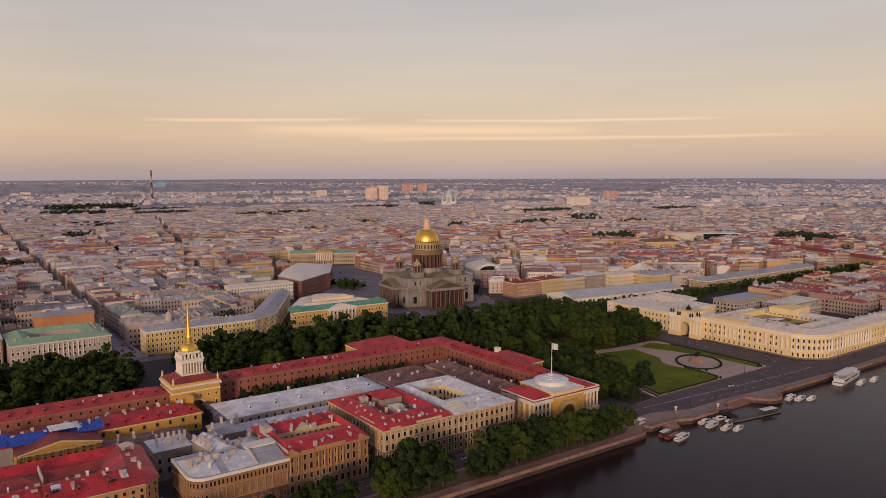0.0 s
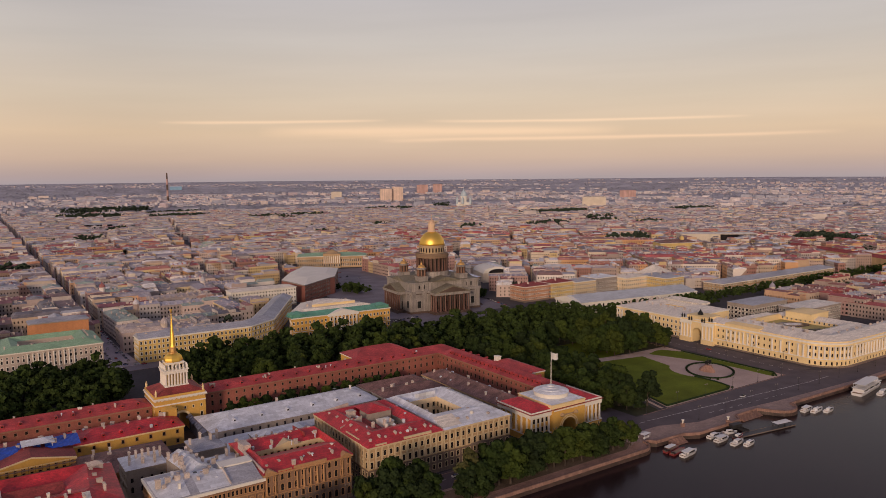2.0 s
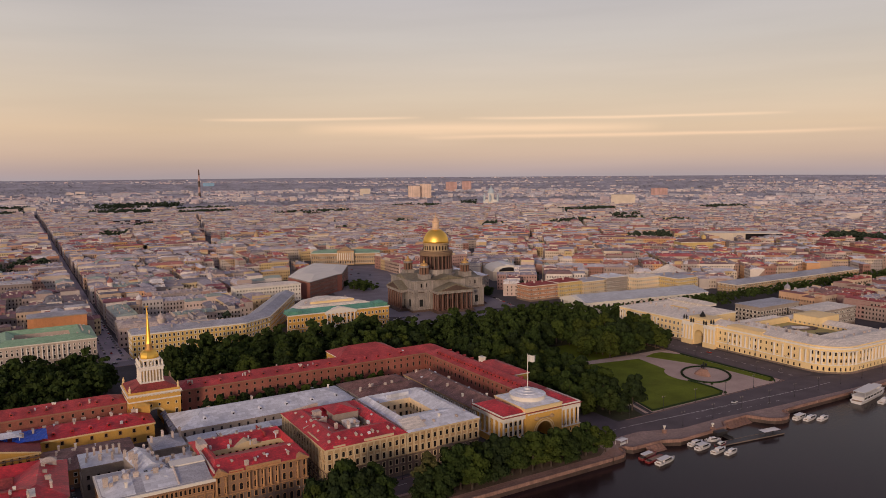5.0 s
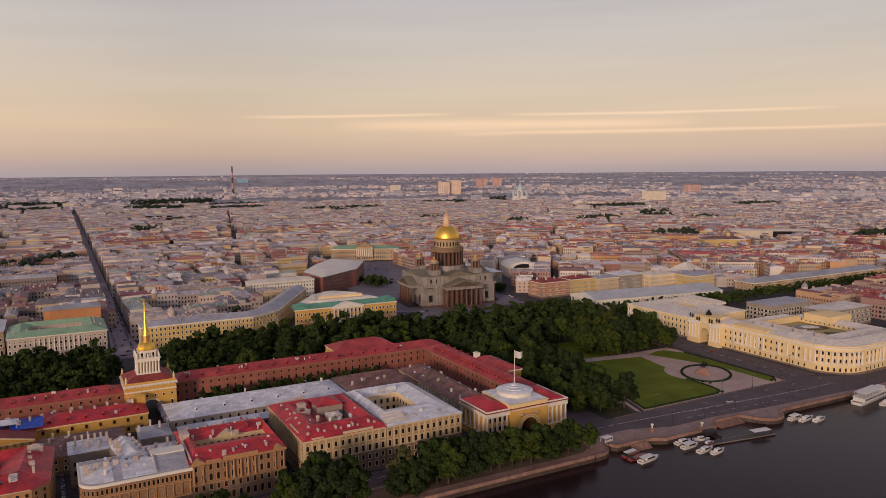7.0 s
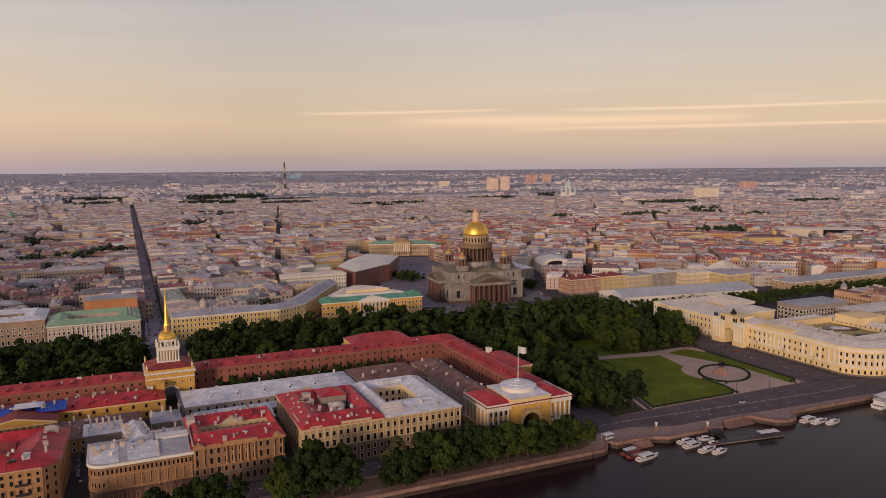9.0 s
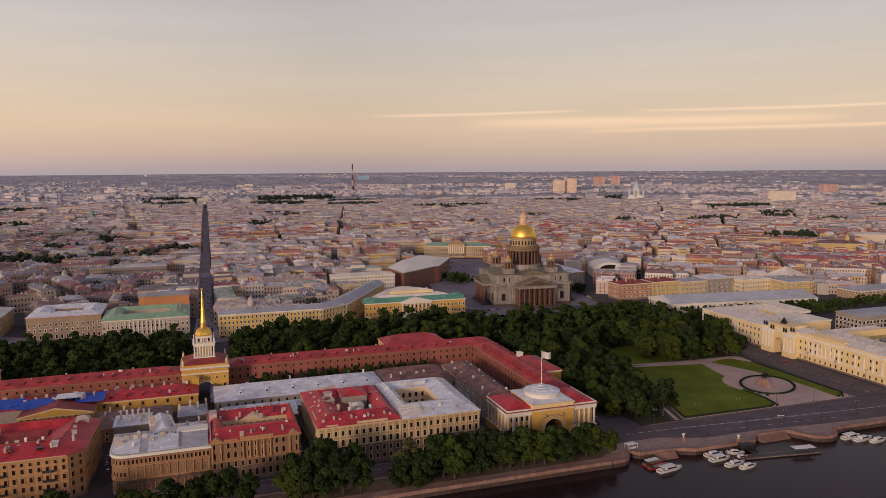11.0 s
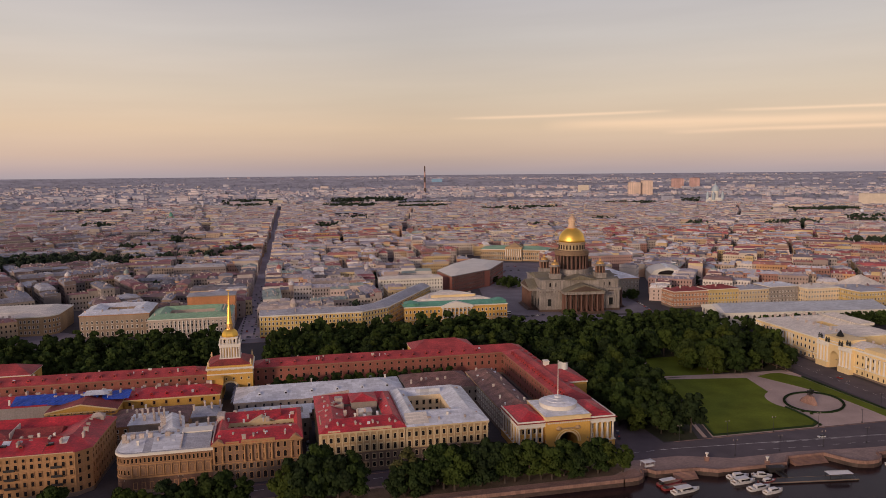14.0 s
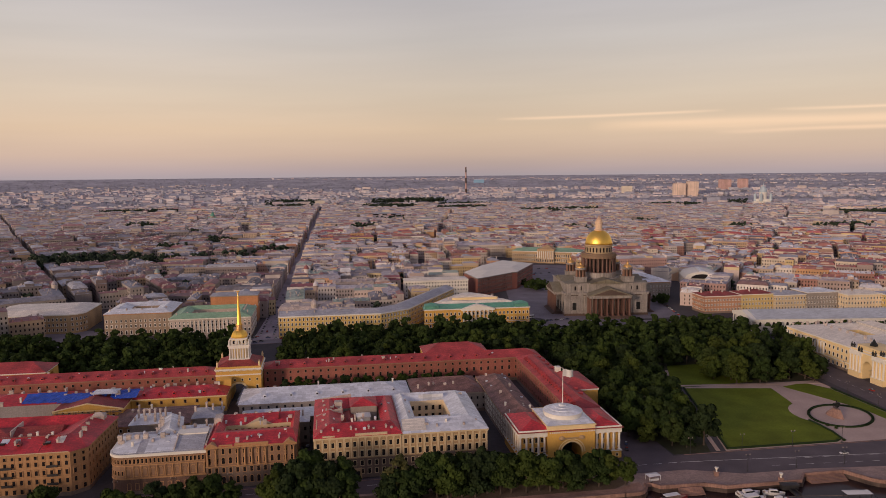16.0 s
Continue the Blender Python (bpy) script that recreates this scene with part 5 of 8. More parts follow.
rear = wing("court_building", "flat-roofed court house between two light wells", -16, -0.6, -128.5, -110, 18.2, 1.4, GREY_WALL, GREY_ROOF, ((6, 1.2, 2.2, "plain"), (11, 1.2, 2.0, "plain")), 4, "f", GREY_WALL)
chimneys(rear, [(-14 + i * 4.2, -121 + (i % 3) * 4, 19.2) for i in range(4)], 1.5, 0.9, 2.4)
rear = wing("court_building", "rear court wing with a patchy grey metal roof", -0.2, 48, -102.5, -86, 14, 2.4, GREY_WALL, GREY_ROOF, ((4, 1.2, 2.0, "plain"), (9, 1.2, 2.0, "plain")), 4, "fr", GREY_WALL, trim=GREY_WALL)
chimneys(rear, [(2 + i * 5.2, -94 + (i % 2) * 3, 16) for i in range(9)], 1.4, 0.9, 1.5)

C_ROWS = ((2.2, 1.3, 2.2, "plain"), (6.6, 1.3, 2.2, "plain"), (10.8, 1.3, 2.3, "hood"), (15.2, 1.3, 2.1, "plain"), (18.6, 1.2, 1.5, "plain"))
red_c = thing("embankment_house", "ochre corner house with balconies and a worn red roof", "building")
c_line = [(-150, -147), (-62, -147), (-55.8, -141.5), (-53.5, -99), (-150, -94)]
part("wall", Geo().prism(c_line, 0, 21.6), OCHRE, red_c)
part("cornice", belt(c_line, 20.7, 21.7, 0.6), OCHRE, red_c)
part("string_course", belt(c_line, 9.8, 10.2, 0.25), OCHRE, red_c)
part("plinth", belt(c_line, 0, 2, 0.12), PLINTH, red_c)
ridge_c = [(-150, -134), (-69, -134), (-66.5, -131), (-63.6, -102.5), (-150, -100)]
well_c = [(-150, -123), (-77, -123), (-76, -121.5), (-74, -109), (-150, -107)]
eave_c = [(x + (0.7 if x > -100 else 0), y - (0.7 if y < -120 else -0.7)) for x, y in c_line]
part("roof", Geo().loft([[(*p, 21.7) for p in eave_c], [(*p, 25.2) for p in ridge_c], [(*p, 22.0) for p in well_c]], close=False), RED_ROOF, red_c)
part("court_roof", Geo().hip(-150, -97.7, -123, -107.5, 22.0, 2.6, 0.0), OLD_RED_ROOF, red_c, "worn maroon roof of the court range")
part("court_roof", Geo().hip(-96.9, -74.5, -123, -108.2, 21.2, 3.4, 0.0, 0, 1.0), OLD_RED_ROOF, red_c, "worn maroon roof of the court range")
firewall(red_c, (-97.3, -123), (-97.3, -107.4), 18, 24.9, 24.9)
for a, b, za, zb, m in (((-100, -146), (-100, -134), 22.2, 25.7, OLD_RED_ROOF), ((-57.4, -122), (-66, -120.5), 22.5, 25.4, CHIMNEY), ((-56.2, -110.5), (-64.5, -110), 22.5, 25.4, OLD_RED_ROOF), ((-54.4, -99.8), (-64, -101.4), 22.4, 25.6, CHIMNEY), ((-76, -146), (-76, -134), 22.2, 25.6, OLD_RED_ROOF)):
    firewall(red_c, a, b, 21.4, za, zb, m, 0.4)
dormers(red_c, [(-144 + k * 11.5, -140.5, 23.6) for k in range(7)], OLD_RED_ROOF)
part("gutter", Geo().box(-150, -62.4, -147.9, -147.5, 21.7, 22.0), SAND_TRIM, red_c)
slope(red_c, -96, -92.4, -145.2, 21.9, -134.6, 25.1, GREY_ROOF)
slope(red_c, -80, -77.6, -145.2, 21.9, -138, 24.0, PALE_ROOF)
slope(red_c, -70, -67, -140, 23.6, -134.6, 25.1, PALE_ROOF)
part("attic_gable", Geo().box(-63.5, -57.6, -107.5, -103, 21.4, 25.4).hip(-63.5, -57.6, -107.5, -103, 25.4, 1.5, 0.3), CHIMNEY, red_c)
part("ridge_cap", Geo().box(-150, -70, -134.2, -133.8, 25.0, 25.5), OLD_RED_ROOF, red_c)
for z, w, h, style in C_ROWS:
    windows(red_c, (-150, -147), (-62, -147), (z,), 26, w, h, style, OCHRE)
    windows(red_c, (-55.8, -141.5), (-53.5, -99), (z,), 10, w, h, style, OCHRE)
    windows(red_c, (-62, -147), (-55.8, -141.5), (z,), 2, w, h, style, OCHRE)
for x in (-70, -90, -112, -130):
    for z in (6.2, 10.4, 14.8):
        part("balcony", Geo().box(x - 2.4, x + 2.4, -148.4, -147, z, z + 0.25).box(x - 2.4, x + 2.4, -148.4, -148.3, z + 0.25, z + 1.2), DARK_METAL, red_c)
chimneys(red_c, [(-146 + i * 6.3, -138 + (i % 3) * 2.2, 24) for i in range(13)] + [(-62, -132 + i * 7, 24.6) for i in range(4)], 2.2, 0.9, 1.4)


def clutter(parent, x0, x1, y0, y1, z, n, seed):
    """Vents, hatches, flues and skylights scattered on a roof."""
    r = random.Random(seed)
    kinds = [("roof_vent", Geo().lathe([(0.3, -0.8), (0.3, 0.9), (0.55, 1.0), (0.1, 1.4)], n=7), GREY_ROOF), ("roof_hatch", Geo().box(-0.7, 0.7, -0.5, 0.5, -0.8, 0.7).hip(-0.7, 0.7, -0.5, 0.5, 0.7, 0.35, 0.1), GREY_ROOF),
             ("flue", Geo().box(-0.9, 0.9, -0.45, 0.45, -1.0, 1.7).box(-1.05, 1.05, -0.6, 0.6, 1.3, 1.5), CHIMNEY), ("flue", Geo().box(-0.5, 0.5, -0.5, 0.5, -1.0, 2.2).box(-0.65, 0.65, -0.65, 0.65, 1.8, 2.0), WHITE),
             ("skylight", Geo().box(-1.2, 1.2, -0.8, 0.8, -0.6, 0.35), GLASS)]
    for k, (name, g, m) in enumerate(kinds):
        key = ("clutter", k)
        if key not in MESHES:
            MESHES[key] = g.mesh(name, [m])
    for _ in range(n):
        k = r.choice((0, 0, 1, 1, 2, 2, 3, 4))
        ob = part(kinds[k][0], MESHES[("clutter", k)], None, parent)
        ob.matrix_basis = pose(r.uniform(x0, x1), r.uniform(y0, y1), z + r.uniform(-0.2, 0.3), 0, 0, r.choice((0, 90)) + r.uniform(-4, 4))


clutter(red_a, 55, 92, -148, -131, 23.4, 8, 1)
clutter(red_a, 55, 66, -128, -94, 23.4, 6, 2)
clutter(red_a, 84, 93, -128, -94, 23.4, 4, 3)
clutter(grey_a, 98, 136, -148, -132, 22.6, 6, 4)
clutter(grey_a, 126, 137, -130, -92, 22.6, 4, 5)
clutter(red_b, 3, 41, -149, -134, 22.2, 9, 6)
clutter(red_b, 3, 41, -126, -107, 22.2, 12, 7)
clutter(grey_b, -38, -4, -146, -124, 21.6, 11, 8)
clutter(red_c, -140, -66, -142, -130, 24.4, 12, 9)
clutter(red_c, -140, -80, -132, -126, 24.0, 9, 10)
clutter(low, 12, 104, -50, -28, 14.4, 6, 11)
clutter(inner, 160, 174, -118, -38, 15.8, 12, 12)
clutter(yel, -58, -9, -35, -18, 14.4, 6, 13)
clutter(annex, -62, -22, -76, -52, 11.6, 6, 14)
clutter(wrapped, -146, -104, -50, -24, 15.0, 5, 15)
clutter(right, 20, 186, 5, 9, 19.4, 12, 16)
clutter(left, -190, -20, -4, 1, 19.4, 11, 17)


# ---- the cathedral ----
cath = thing("cathedral", "grey stone cathedral with a great gilded dome and dark columns", "cathedral", (350, 247, 0), -6)
cath.scale = (1.09, 1.09, 1.01)
BW, BD = 40.0, 31.0
body = [(-BW, -BD), (-21, -BD), (-21, -BD - 2), (21, -BD - 2), (21, -BD), (BW, -BD), (BW, BD), (-BW, BD)]
part("wall", Geo().prism(body, 0, 24), STONE, cath)
part("plinth", belt(body, 0, 2.4, 0.5), DARK_STONE, cath)
part("cornice", belt(body, 21.8, 24.2, 1.0), STONE, cath)
part("attic", Geo().prism(rect(-BW + 1, BW - 1, -BD + 1, BD - 1), 24, 33.4), STONE, cath, "pale attic storey")
part("attic_cornice", belt(rect(-BW + 1, BW - 1, -BD + 1, BD - 1), 32.6, 33.6, 0.8), STONE, cath)
part("roof", Geo().hip(-BW + 1, BW - 1, -BD + 1, BD - 1, 33.6, 2.6, 0.0), OLIVE_ROOF, cath)
part("crossing_roof", Geo().hip(-16, 16, -BD - 2, BD + 2, 33.6, 4.5, 0.4, 0, 1.0).hip(-BW, BW, -14, 14, 33.6, 4.5, 0.4, 0, 1.0), OLIVE_ROOF, cath)


def portico(c, turn, half, deep, n, rows):
    """A temple front: columns in rows, entablature and pediment; c is the middle of the wall behind it."""
    m = Matrix.Translation((*c, 0)) @ Matrix.Rotation(radians(turn), 4, "Z")

    def turned(g):
        g.v = [tuple(m @ Vector(p)) for p in g.v]
        return g
    part("portico_steps", turned(Geo().box(-half - 1, half + 1, -deep - 2.5, 0, 0, 0.8).box(-half - 0.5, half + 0.5, -deep - 1.2, 0, 0.8, 1.8).box(-half, half, -deep, 0, 1.8, 2.4)), DARK_STONE, cath)
    part("portico_entablature", turned(Geo().box(-half, half, -deep, 0.1, 20.4, 22.6).box(-half - 0.8, half + 0.8, -deep - 0.8, 0.1, 22.6, 23.2)), STONE, cath)
    part("pediment", turned(Geo().loft([[(-half - 0.8, -deep - 0.6, 23.2), (half + 0.8, -deep - 0.6, 23.2), (0, -deep - 0.6, 31.0)], [(-half - 0.8, 1, 23.2), (half + 0.8, 1, 23.2), (0, 1, 31.0)]])), OLIVE_ROOF, cath)
    part("pediment_relief", turned(Geo().loft([[(-half + 3, -deep - 0.9, 23.8), (half - 3, -deep - 0.9, 23.8), (0, -deep - 0.9, 29.4)], [(-half + 3, -deep - 0.5, 23.8), (half - 3, -deep - 0.5, 23.8), (0, -deep - 0.5, 29.4)]])), DARK_STONE, cath)
    for k in range(rows):
        a, b = m @ Vector((-half + 1.4, -deep + 1.5 + k * 5.0, 0)), m @ Vector((half - 1.4, -deep + 1.5 + k * 5.0, 0))
        columns(cath, a[:2], b[:2], n, 2.4, 20.4, 0.95, RED_COLUMN)
    for a, b in ((-2.2, 2.2), (-12, -9.5), (9.5, 12)):
        part("portico_door", turned(Geo().box(a, b, -0.25, 0, 2.4, 11.5)), BRONZE, cath)


portico((0, -BD - 2), 0, 20, 13, 8, 3)
portico((-BW, 0), -90, 19, 8, 8, 1)
portico((BW, 0), 90, 19, 8, 8, 1)
portico((0, BD), 180, 20, 13, 8, 3)
for x in (-31, 31):
    part("window_niche", Geo().box(x - 3.4, x + 3.4, -BD - 0.5, -BD, 5, 15.4).box(x - 4, x + 4, -BD - 0.9, -BD, 15.4, 16.4)
         .loft([[(x - 4, -BD - 0.8, 16.4), (x + 4, -BD - 0.8, 16.4), (x, -BD - 0.8, 18.2)], [(x - 4, -BD, 16.4), (x + 4, -BD, 16.4), (x, -BD, 18.2)]]), STONE, cath)
    part("window", Geo().box(x - 1.9, x + 1.9, -BD - 0.6, -BD - 0.5, 6, 13.6), BRONZE, cath)
for y in (-24.5, 24.5):
    part("window", Geo().box(-BW - 0.2, -BW, y - 1.8, y + 1.8, 6, 13.6), BRONZE, cath)
for x in (-30, -24, 24, 30):
    windows(cath, (x - 2, -BD + 1), (x + 2, -BD + 1), (26.4,), 1, 1.6, 3.4, "arch", STONE)
for x in (-38.4, -35.6, -26.4, -23.6, 23.6, 26.4, 35.6, 38.4):
    part("pilaster", Geo().box(x - 0.9, x + 0.9, -BD - 0.6, -BD, 2.4, 20.6).box(x - 1.2, x + 1.2, -BD - 0.9, -BD, 20.6, 21.8), STONE, cath)
    part("attic_pilaster", Geo().box(x * 0.975 - 0.8, x * 0.975 + 0.8, -BD + 0.5, -BD + 1, 24.2, 32.6), STONE, cath)
for y in (-29.4, -21.5, 21.5, 29.4):
    part("pilaster", Geo().box(-BW - 0.6, -BW, y - 0.9, y + 0.9, 2.4, 20.6).box(-BW - 0.9, -BW, y - 1.2, y + 1.2, 20.6, 21.8), STONE, cath)
part("frieze", belt(body, 20.9, 21.6, 0.3), DARK_STONE, cath)
# corner bell towers
BELL_COLUMN = mat("brown_bell_column", (0.24, 0.13, 0.085), rough=0.6, var=0.2)
bell_box = Geo().box(-5.0, 5.0, -5.0, 5.0, 33.4, 38.6).box(-5.5, 5.5, -5.5, 5.5, 38.6, 39.4).mesh("bell_base", [STONE])
bell_top = Geo().lathe([(5.0, 46.6), (5.0, 47.6), (5.5, 47.8), (5.5, 48.4), (4.1, 48.7)], n=12).mesh("bell_entablature", [STONE])
bell_core = Geo().lathe([(2.6, 39.4), (2.6, 47.2)], n=10).mesh("bell_core", [DARK_STONE])
bell_dome = Geo().lathe([(4.0, 48.6), (3.9, 49.4), (2.9, 51.0), (1.2, 51.8), (1.0, 53.4), (1.2, 53.7), (0.15, 54.6), (0.15, 56.5)], n=14).mesh("bell_dome", [GOLD_DULL])
for x in (-23, 23):
    for y in (-21, 21):
        for name, me in (("bell_base", bell_box), ("bell_core", bell_core), ("bell_entablature", bell_top), ("bell_dome", bell_dome)):
            part(name, me, None, cath).location = (x, y, 0)
        for i in range(8):
            a = math.pi / 4 * (i + 0.5)
            columns(cath, (x + 4.1 * math.cos(a), y + 4.1 * math.sin(a)), (x + 4.1 * math.cos(a), y + 4.1 * math.sin(a)), 1, 39.4, 46.8, 0.7, BELL_COLUMN, sides=8)
part("drum_base", Geo().lathe([(20, 33), (20, 36.5), (17.8, 36.8), (17.8, 42.0)], n=36), STONE, cath, "pale round base of the drum")
part("drum", Geo().lathe([(12.6, 42.0), (12.6, 57.6)], n=32), DARK_STONE, cath)
for i in range(24):
    a = 2 * math.pi * i / 24
    p = (15.9 * math.cos(a), 15.9 * math.sin(a))
    columns(cath, p, p, 1, 42.0, 57.0, 0.95, RED_COLUMN, sides=8)
part("drum_entablature", Geo().lathe([(17.0, 56.8), (17.0, 59.0), (17.8, 59.2), (17.8, 60.2), (16.8, 60.3), (16.8, 61.8), (13.2, 61.9)], n=40), mat("brown_frieze", (0.24, 0.16, 0.10), var=0.2), cath)
part("upper_drum", Geo().lathe([(13.0, 61.8), (13.0, 69.2), (13.9, 69.5), (13.9, 70.8), (13.2, 70.9)], n=36), mat("gilded_stone", (0.46, 0.34, 0.20), var=0.15), cath)
slot = Geo().box(-0.65, 0.65, -0.2, 0.2, 63.2, 67.8).mesh("drum_window", [GLASS])
for i in range(24):
    a = 2 * math.pi * (i + 0.5) / 24
    part("drum_window", slot, None, cath).matrix_basis = Matrix.Rotation(a, 4, "Z") @ Matrix.Translation((0, -13.05, 0))
great_dome = part("gilded_dome", Geo().lathe([(13.2 * math.cos(a), 70.8 + 15.6 * math.sin(a)) for a in [radians(i * 6) for i in range(14)]] + [(2.6, 86.4)], n=48), GOLD, cath, "great gilded dome", True)
part("lantern", Geo().lathe([(4.4, 85.0), (4.4, 86.8), (3.5, 87.0), (3.5, 93.2), (4.2, 93.5), (4.2, 94.6), (3.4, 95.0)], n=12), mat("faded_gilt_stone", (0.70, 0.50, 0.34), var=0.15), great_dome, "columned lantern with faded gilding")
part("lantern_dome", Geo().lathe([(3.4, 95.0), (3.2, 96.6), (2.0, 98.6), (0.6, 99.6), (0.5, 100.6), (0.7, 101.0), (0.12, 101.6)], n=12).box(-0.14, 0.14, -0.14, 0.14, 101.2, 105.2).box(-1.0, 1.0, -0.12, 0.12, 103.6, 103.9), mat("pinkish_gilding", (0.62, 0.42, 0.28), rough=0.5, metal=0.4, var=0.1), great_dome)

# ---- the long yellow palaces with the arch ----
sen = thing("senate_palace", "long pale yellow palace with white columns and a curved corner", "building")
corner = arc(467, -143, 25, 180, 270, 10)
front = [(442, -56)] + corner + [(640, -168)]
outer = front + [(640, -146), (467, -146), (464, -143), (464, -56)]
part("wall", Geo().prism(outer, 0, 19.4), PALE_YELLOW, sen)
part("cornice", belt(outer, 18.2, 19.5, 0.7), WHITE, sen)
part("string_course", belt(outer, 6.2, 6.8, 0.35), WHITE, sen)
part("plinth", belt(outer, 0, 1.3, 0.2), PLINTH, sen)
part("attic", belt([(x, y) for x, y in outer], 19.5, 20.6, -0.3), PALE_YELLOW, sen)
roof = Geo()
ridge = [(453, -56)] + arc(467, -143, 14, 180, 270, 10) + [(640, -157)]
inside = [(464, -56)] + arc(467, -143, 3, 180, 270, 10) + [(640, -146)]
for (a, b, c, d), (za, zb) in zip([(front[i], front[i + 1], ridge[i + 1], ridge[i]) for i in range(len(front) - 1)] + [(ridge[i], ridge[i + 1], inside[i + 1], inside[i]) for i in range(len(front) - 1)],
                                  [(20.6, 23.6)] * (len(front) - 1) + [(23.6, 20.6)] * (len(front) - 1)):
    roof.face([(*a, za), (*b, za), (*c, zb), (*d, zb)])
part("roof", roof, PALE_ROOF, sen)
windows(sen, (442, -60), (442, -142), (2.0, 8.4, 13.6), 17, 1.25, 2.3, "plain", PALE_YELLOW)
windows(sen, (470, -168), (640, -168), (2.0, 8.4, 13.6), 34, 1.25, 2.3, "plain", PALE_YELLOW)
for a, b in zip(corner[1:], corner[2:]):
    windows(sen, a, b, (2.0, 8.4, 13.6), 1, 1.25, 2.2, "arch", PALE_YELLOW)
columns(sen, (441.2, -76), (441.2, -104), 8, 6.8, 16.8, 0.75, WHITE)
columns(sen, (441.2, -118), (441.2, -140), 4, 6.8, 16.8, 0.75, WHITE)
for i in range(11):
    a = radians(183 + 84 * i / 10)
    p = (467 + 25.9 * math.cos(a), -143 + 25.9 * math.sin(a))
    columns(sen, p, p, 1, 6.8, 16.8, 0.75, WHITE)
columns(sen, (474, -168.9), (532, -168.9), 14, 6.8, 16.8, 0.75, WHITE)
columns(sen, (560, -168.9), (630, -168.9), 16, 6.8, 16.8, 0.75, WHITE)
part("pediment_block", Geo().box(441.4, 452, -106, -74, 19.5, 22.2).hip(441.4, 452, -106, -74, 22.2, 1.6, 0.4), PALE_YELLOW, sen)
part("rear_range", Geo().prism(rect(534, 552, -146, -60), 0, 17).prism(rect(464, 534, -66, -52), 0, 17), PALE_YELLOW, sen)
part("rear_roof", Geo().hip(534, 552, -145.5, -60, 17.02, 3, 0.5).hip(464.5, 534, -66, -52, 17.02, 2.4, 0.5), PALE_ROOF, sen)
part("rear_attic", Geo().box(530, 560, -100, -76, 17, 23).hip(530, 560, -100, -76, 23, 2, 0.6), PALE_YELLOW, sen)
part("inner_range", Geo().prism(rect(464.4, 482, -143, -67), 0, 19.3).prism(rect(482.4, 533.6, -145.6, -130), 0, 19.3).prism(rect(482.4, 533.6, -69, -66.2), 0, 18.6), PALE_YELLOW, sen)
part("inner_roof", Geo().hip(464.4, 482, -143, -67, 19.32, 2.4, 0.2).hip(482.4, 533.6, -145.6, -130, 19.32, 2.4, 0.2), PALE_ROOF, sen)
windows(sen, (534, -69), (534, -130), (15.0,), 14, 1.3, 1.6, "plain", WHITE)
part("court_deck", Geo().prism(rect(482.2, 533.8, -129.8, -69.2), 0, 13.6), mat("mossy_yellow_deck", (0.42, 0.36, 0.14), var=0.15), sen, "yellowish raised court deck")
part("court_parterre", Geo().prism([(519 + 15 * math.cos(a) * 0.86 - 9.5 * math.sin(a) * 0.5, -90 - 15 * math.cos(a) * 0.5 - 9.5 * math.sin(a) * 0.86) for a in [2 * math.pi * k / 28 for k in range(28)]][::-1], 13.6, 14.2), mat("dark_violet_glazing", (0.05, 0.035, 0.06), rough=0.3, var=0.2), sen, "dark oval roof light")
part("court_centre", Geo().prism([(519 + 8 * math.cos(a) * 0.86 - 4.6 * math.sin(a) * 0.5, -90 - 8 * math.cos(a) * 0.5 - 4.6 * math.sin(a) * 0.86) for a in [2 * math.pi * k / 24 for k in range(24)]][::-1], 14.2, 14.5), GREY_ROOF, sen)
part("court_light", Geo().obox((514, -114), -0.5, 5.5, 3.0, 13.6, 14.1), BRONZE, sen)
chimneys(sen, [(458, -64 - i * 9, 23) for i in range(9)] + [(480 + i * 12, -152, 22.5) for i in range(12)] + [(468 + (i % 3) * 5, -74 - i * 6, 20.6) for i in range(10)], 1.6, 1.0, 1.3)

gate = thing("triumphal_arch", "yellow arch with white columns and dark statues joining two palaces", "arch")
ag = arch_wall(-17, 17, 20.6, 0, 9.0, 9.0, 0, 18)
ag.v = [(439.6 + y, -47 - x, z) for x, y, z in ag.v]
part("wall", ag, PALE_YELLOW, gate)
part("cornice", Geo().box(438.8, 458, -64.5, -29.5, 18.6, 19.4).box(439.2, 458, -64, -30, 20.6, 21.2), WHITE, gate)
part("attic", Geo().box(439.8, 457, -58, -36, 21.2, 24.2).hip(439.8, 457, -58, -36, 24.2, 1.0, 0.4), PALE_YELLOW, gate)
columns(gate, (438.9, -30.6), (438.9, -40.6), 4, 4.2, 16.6, 0.7, WHITE)
columns(gate, (438.9, -53.4), (438.9, -63.4), 4, 4.2, 16.6, 0.7, WHITE)
for a, b in ((-41.5, -29.8), (-64.2, -52.5)):
    part("plinth", Geo().box(437.8, 439.6, a, b, 0, 4.2), PALE_YELLOW, gate)
    part("entablature", Geo().box(438.0, 439.6, a, b, 16.6, 18.6), WHITE, gate)
figure = Geo().lathe([(0.8, 0), (0.7, 1.2), (0.9, 2.0), (0.6, 2.8), (0.25, 3.1), (0.4, 3.5), (0.1, 3.9)], n=7).mesh("statue", [BRONZE])
for y in (-31.5, -34, -39, -41.5, -52.5, -55, -60, -62.5):
    part("statue", figure, None, gate).location = (438.9, y, 19.4 if y < -38 and y > -57 else 21.2)
part("statue", Geo().lathe([(2.6, 25), (2.4, 26.2), (1.4, 27.6), (0.6, 29), (0.2, 29.8)], (444, -47), 8), BRONZE, gate)

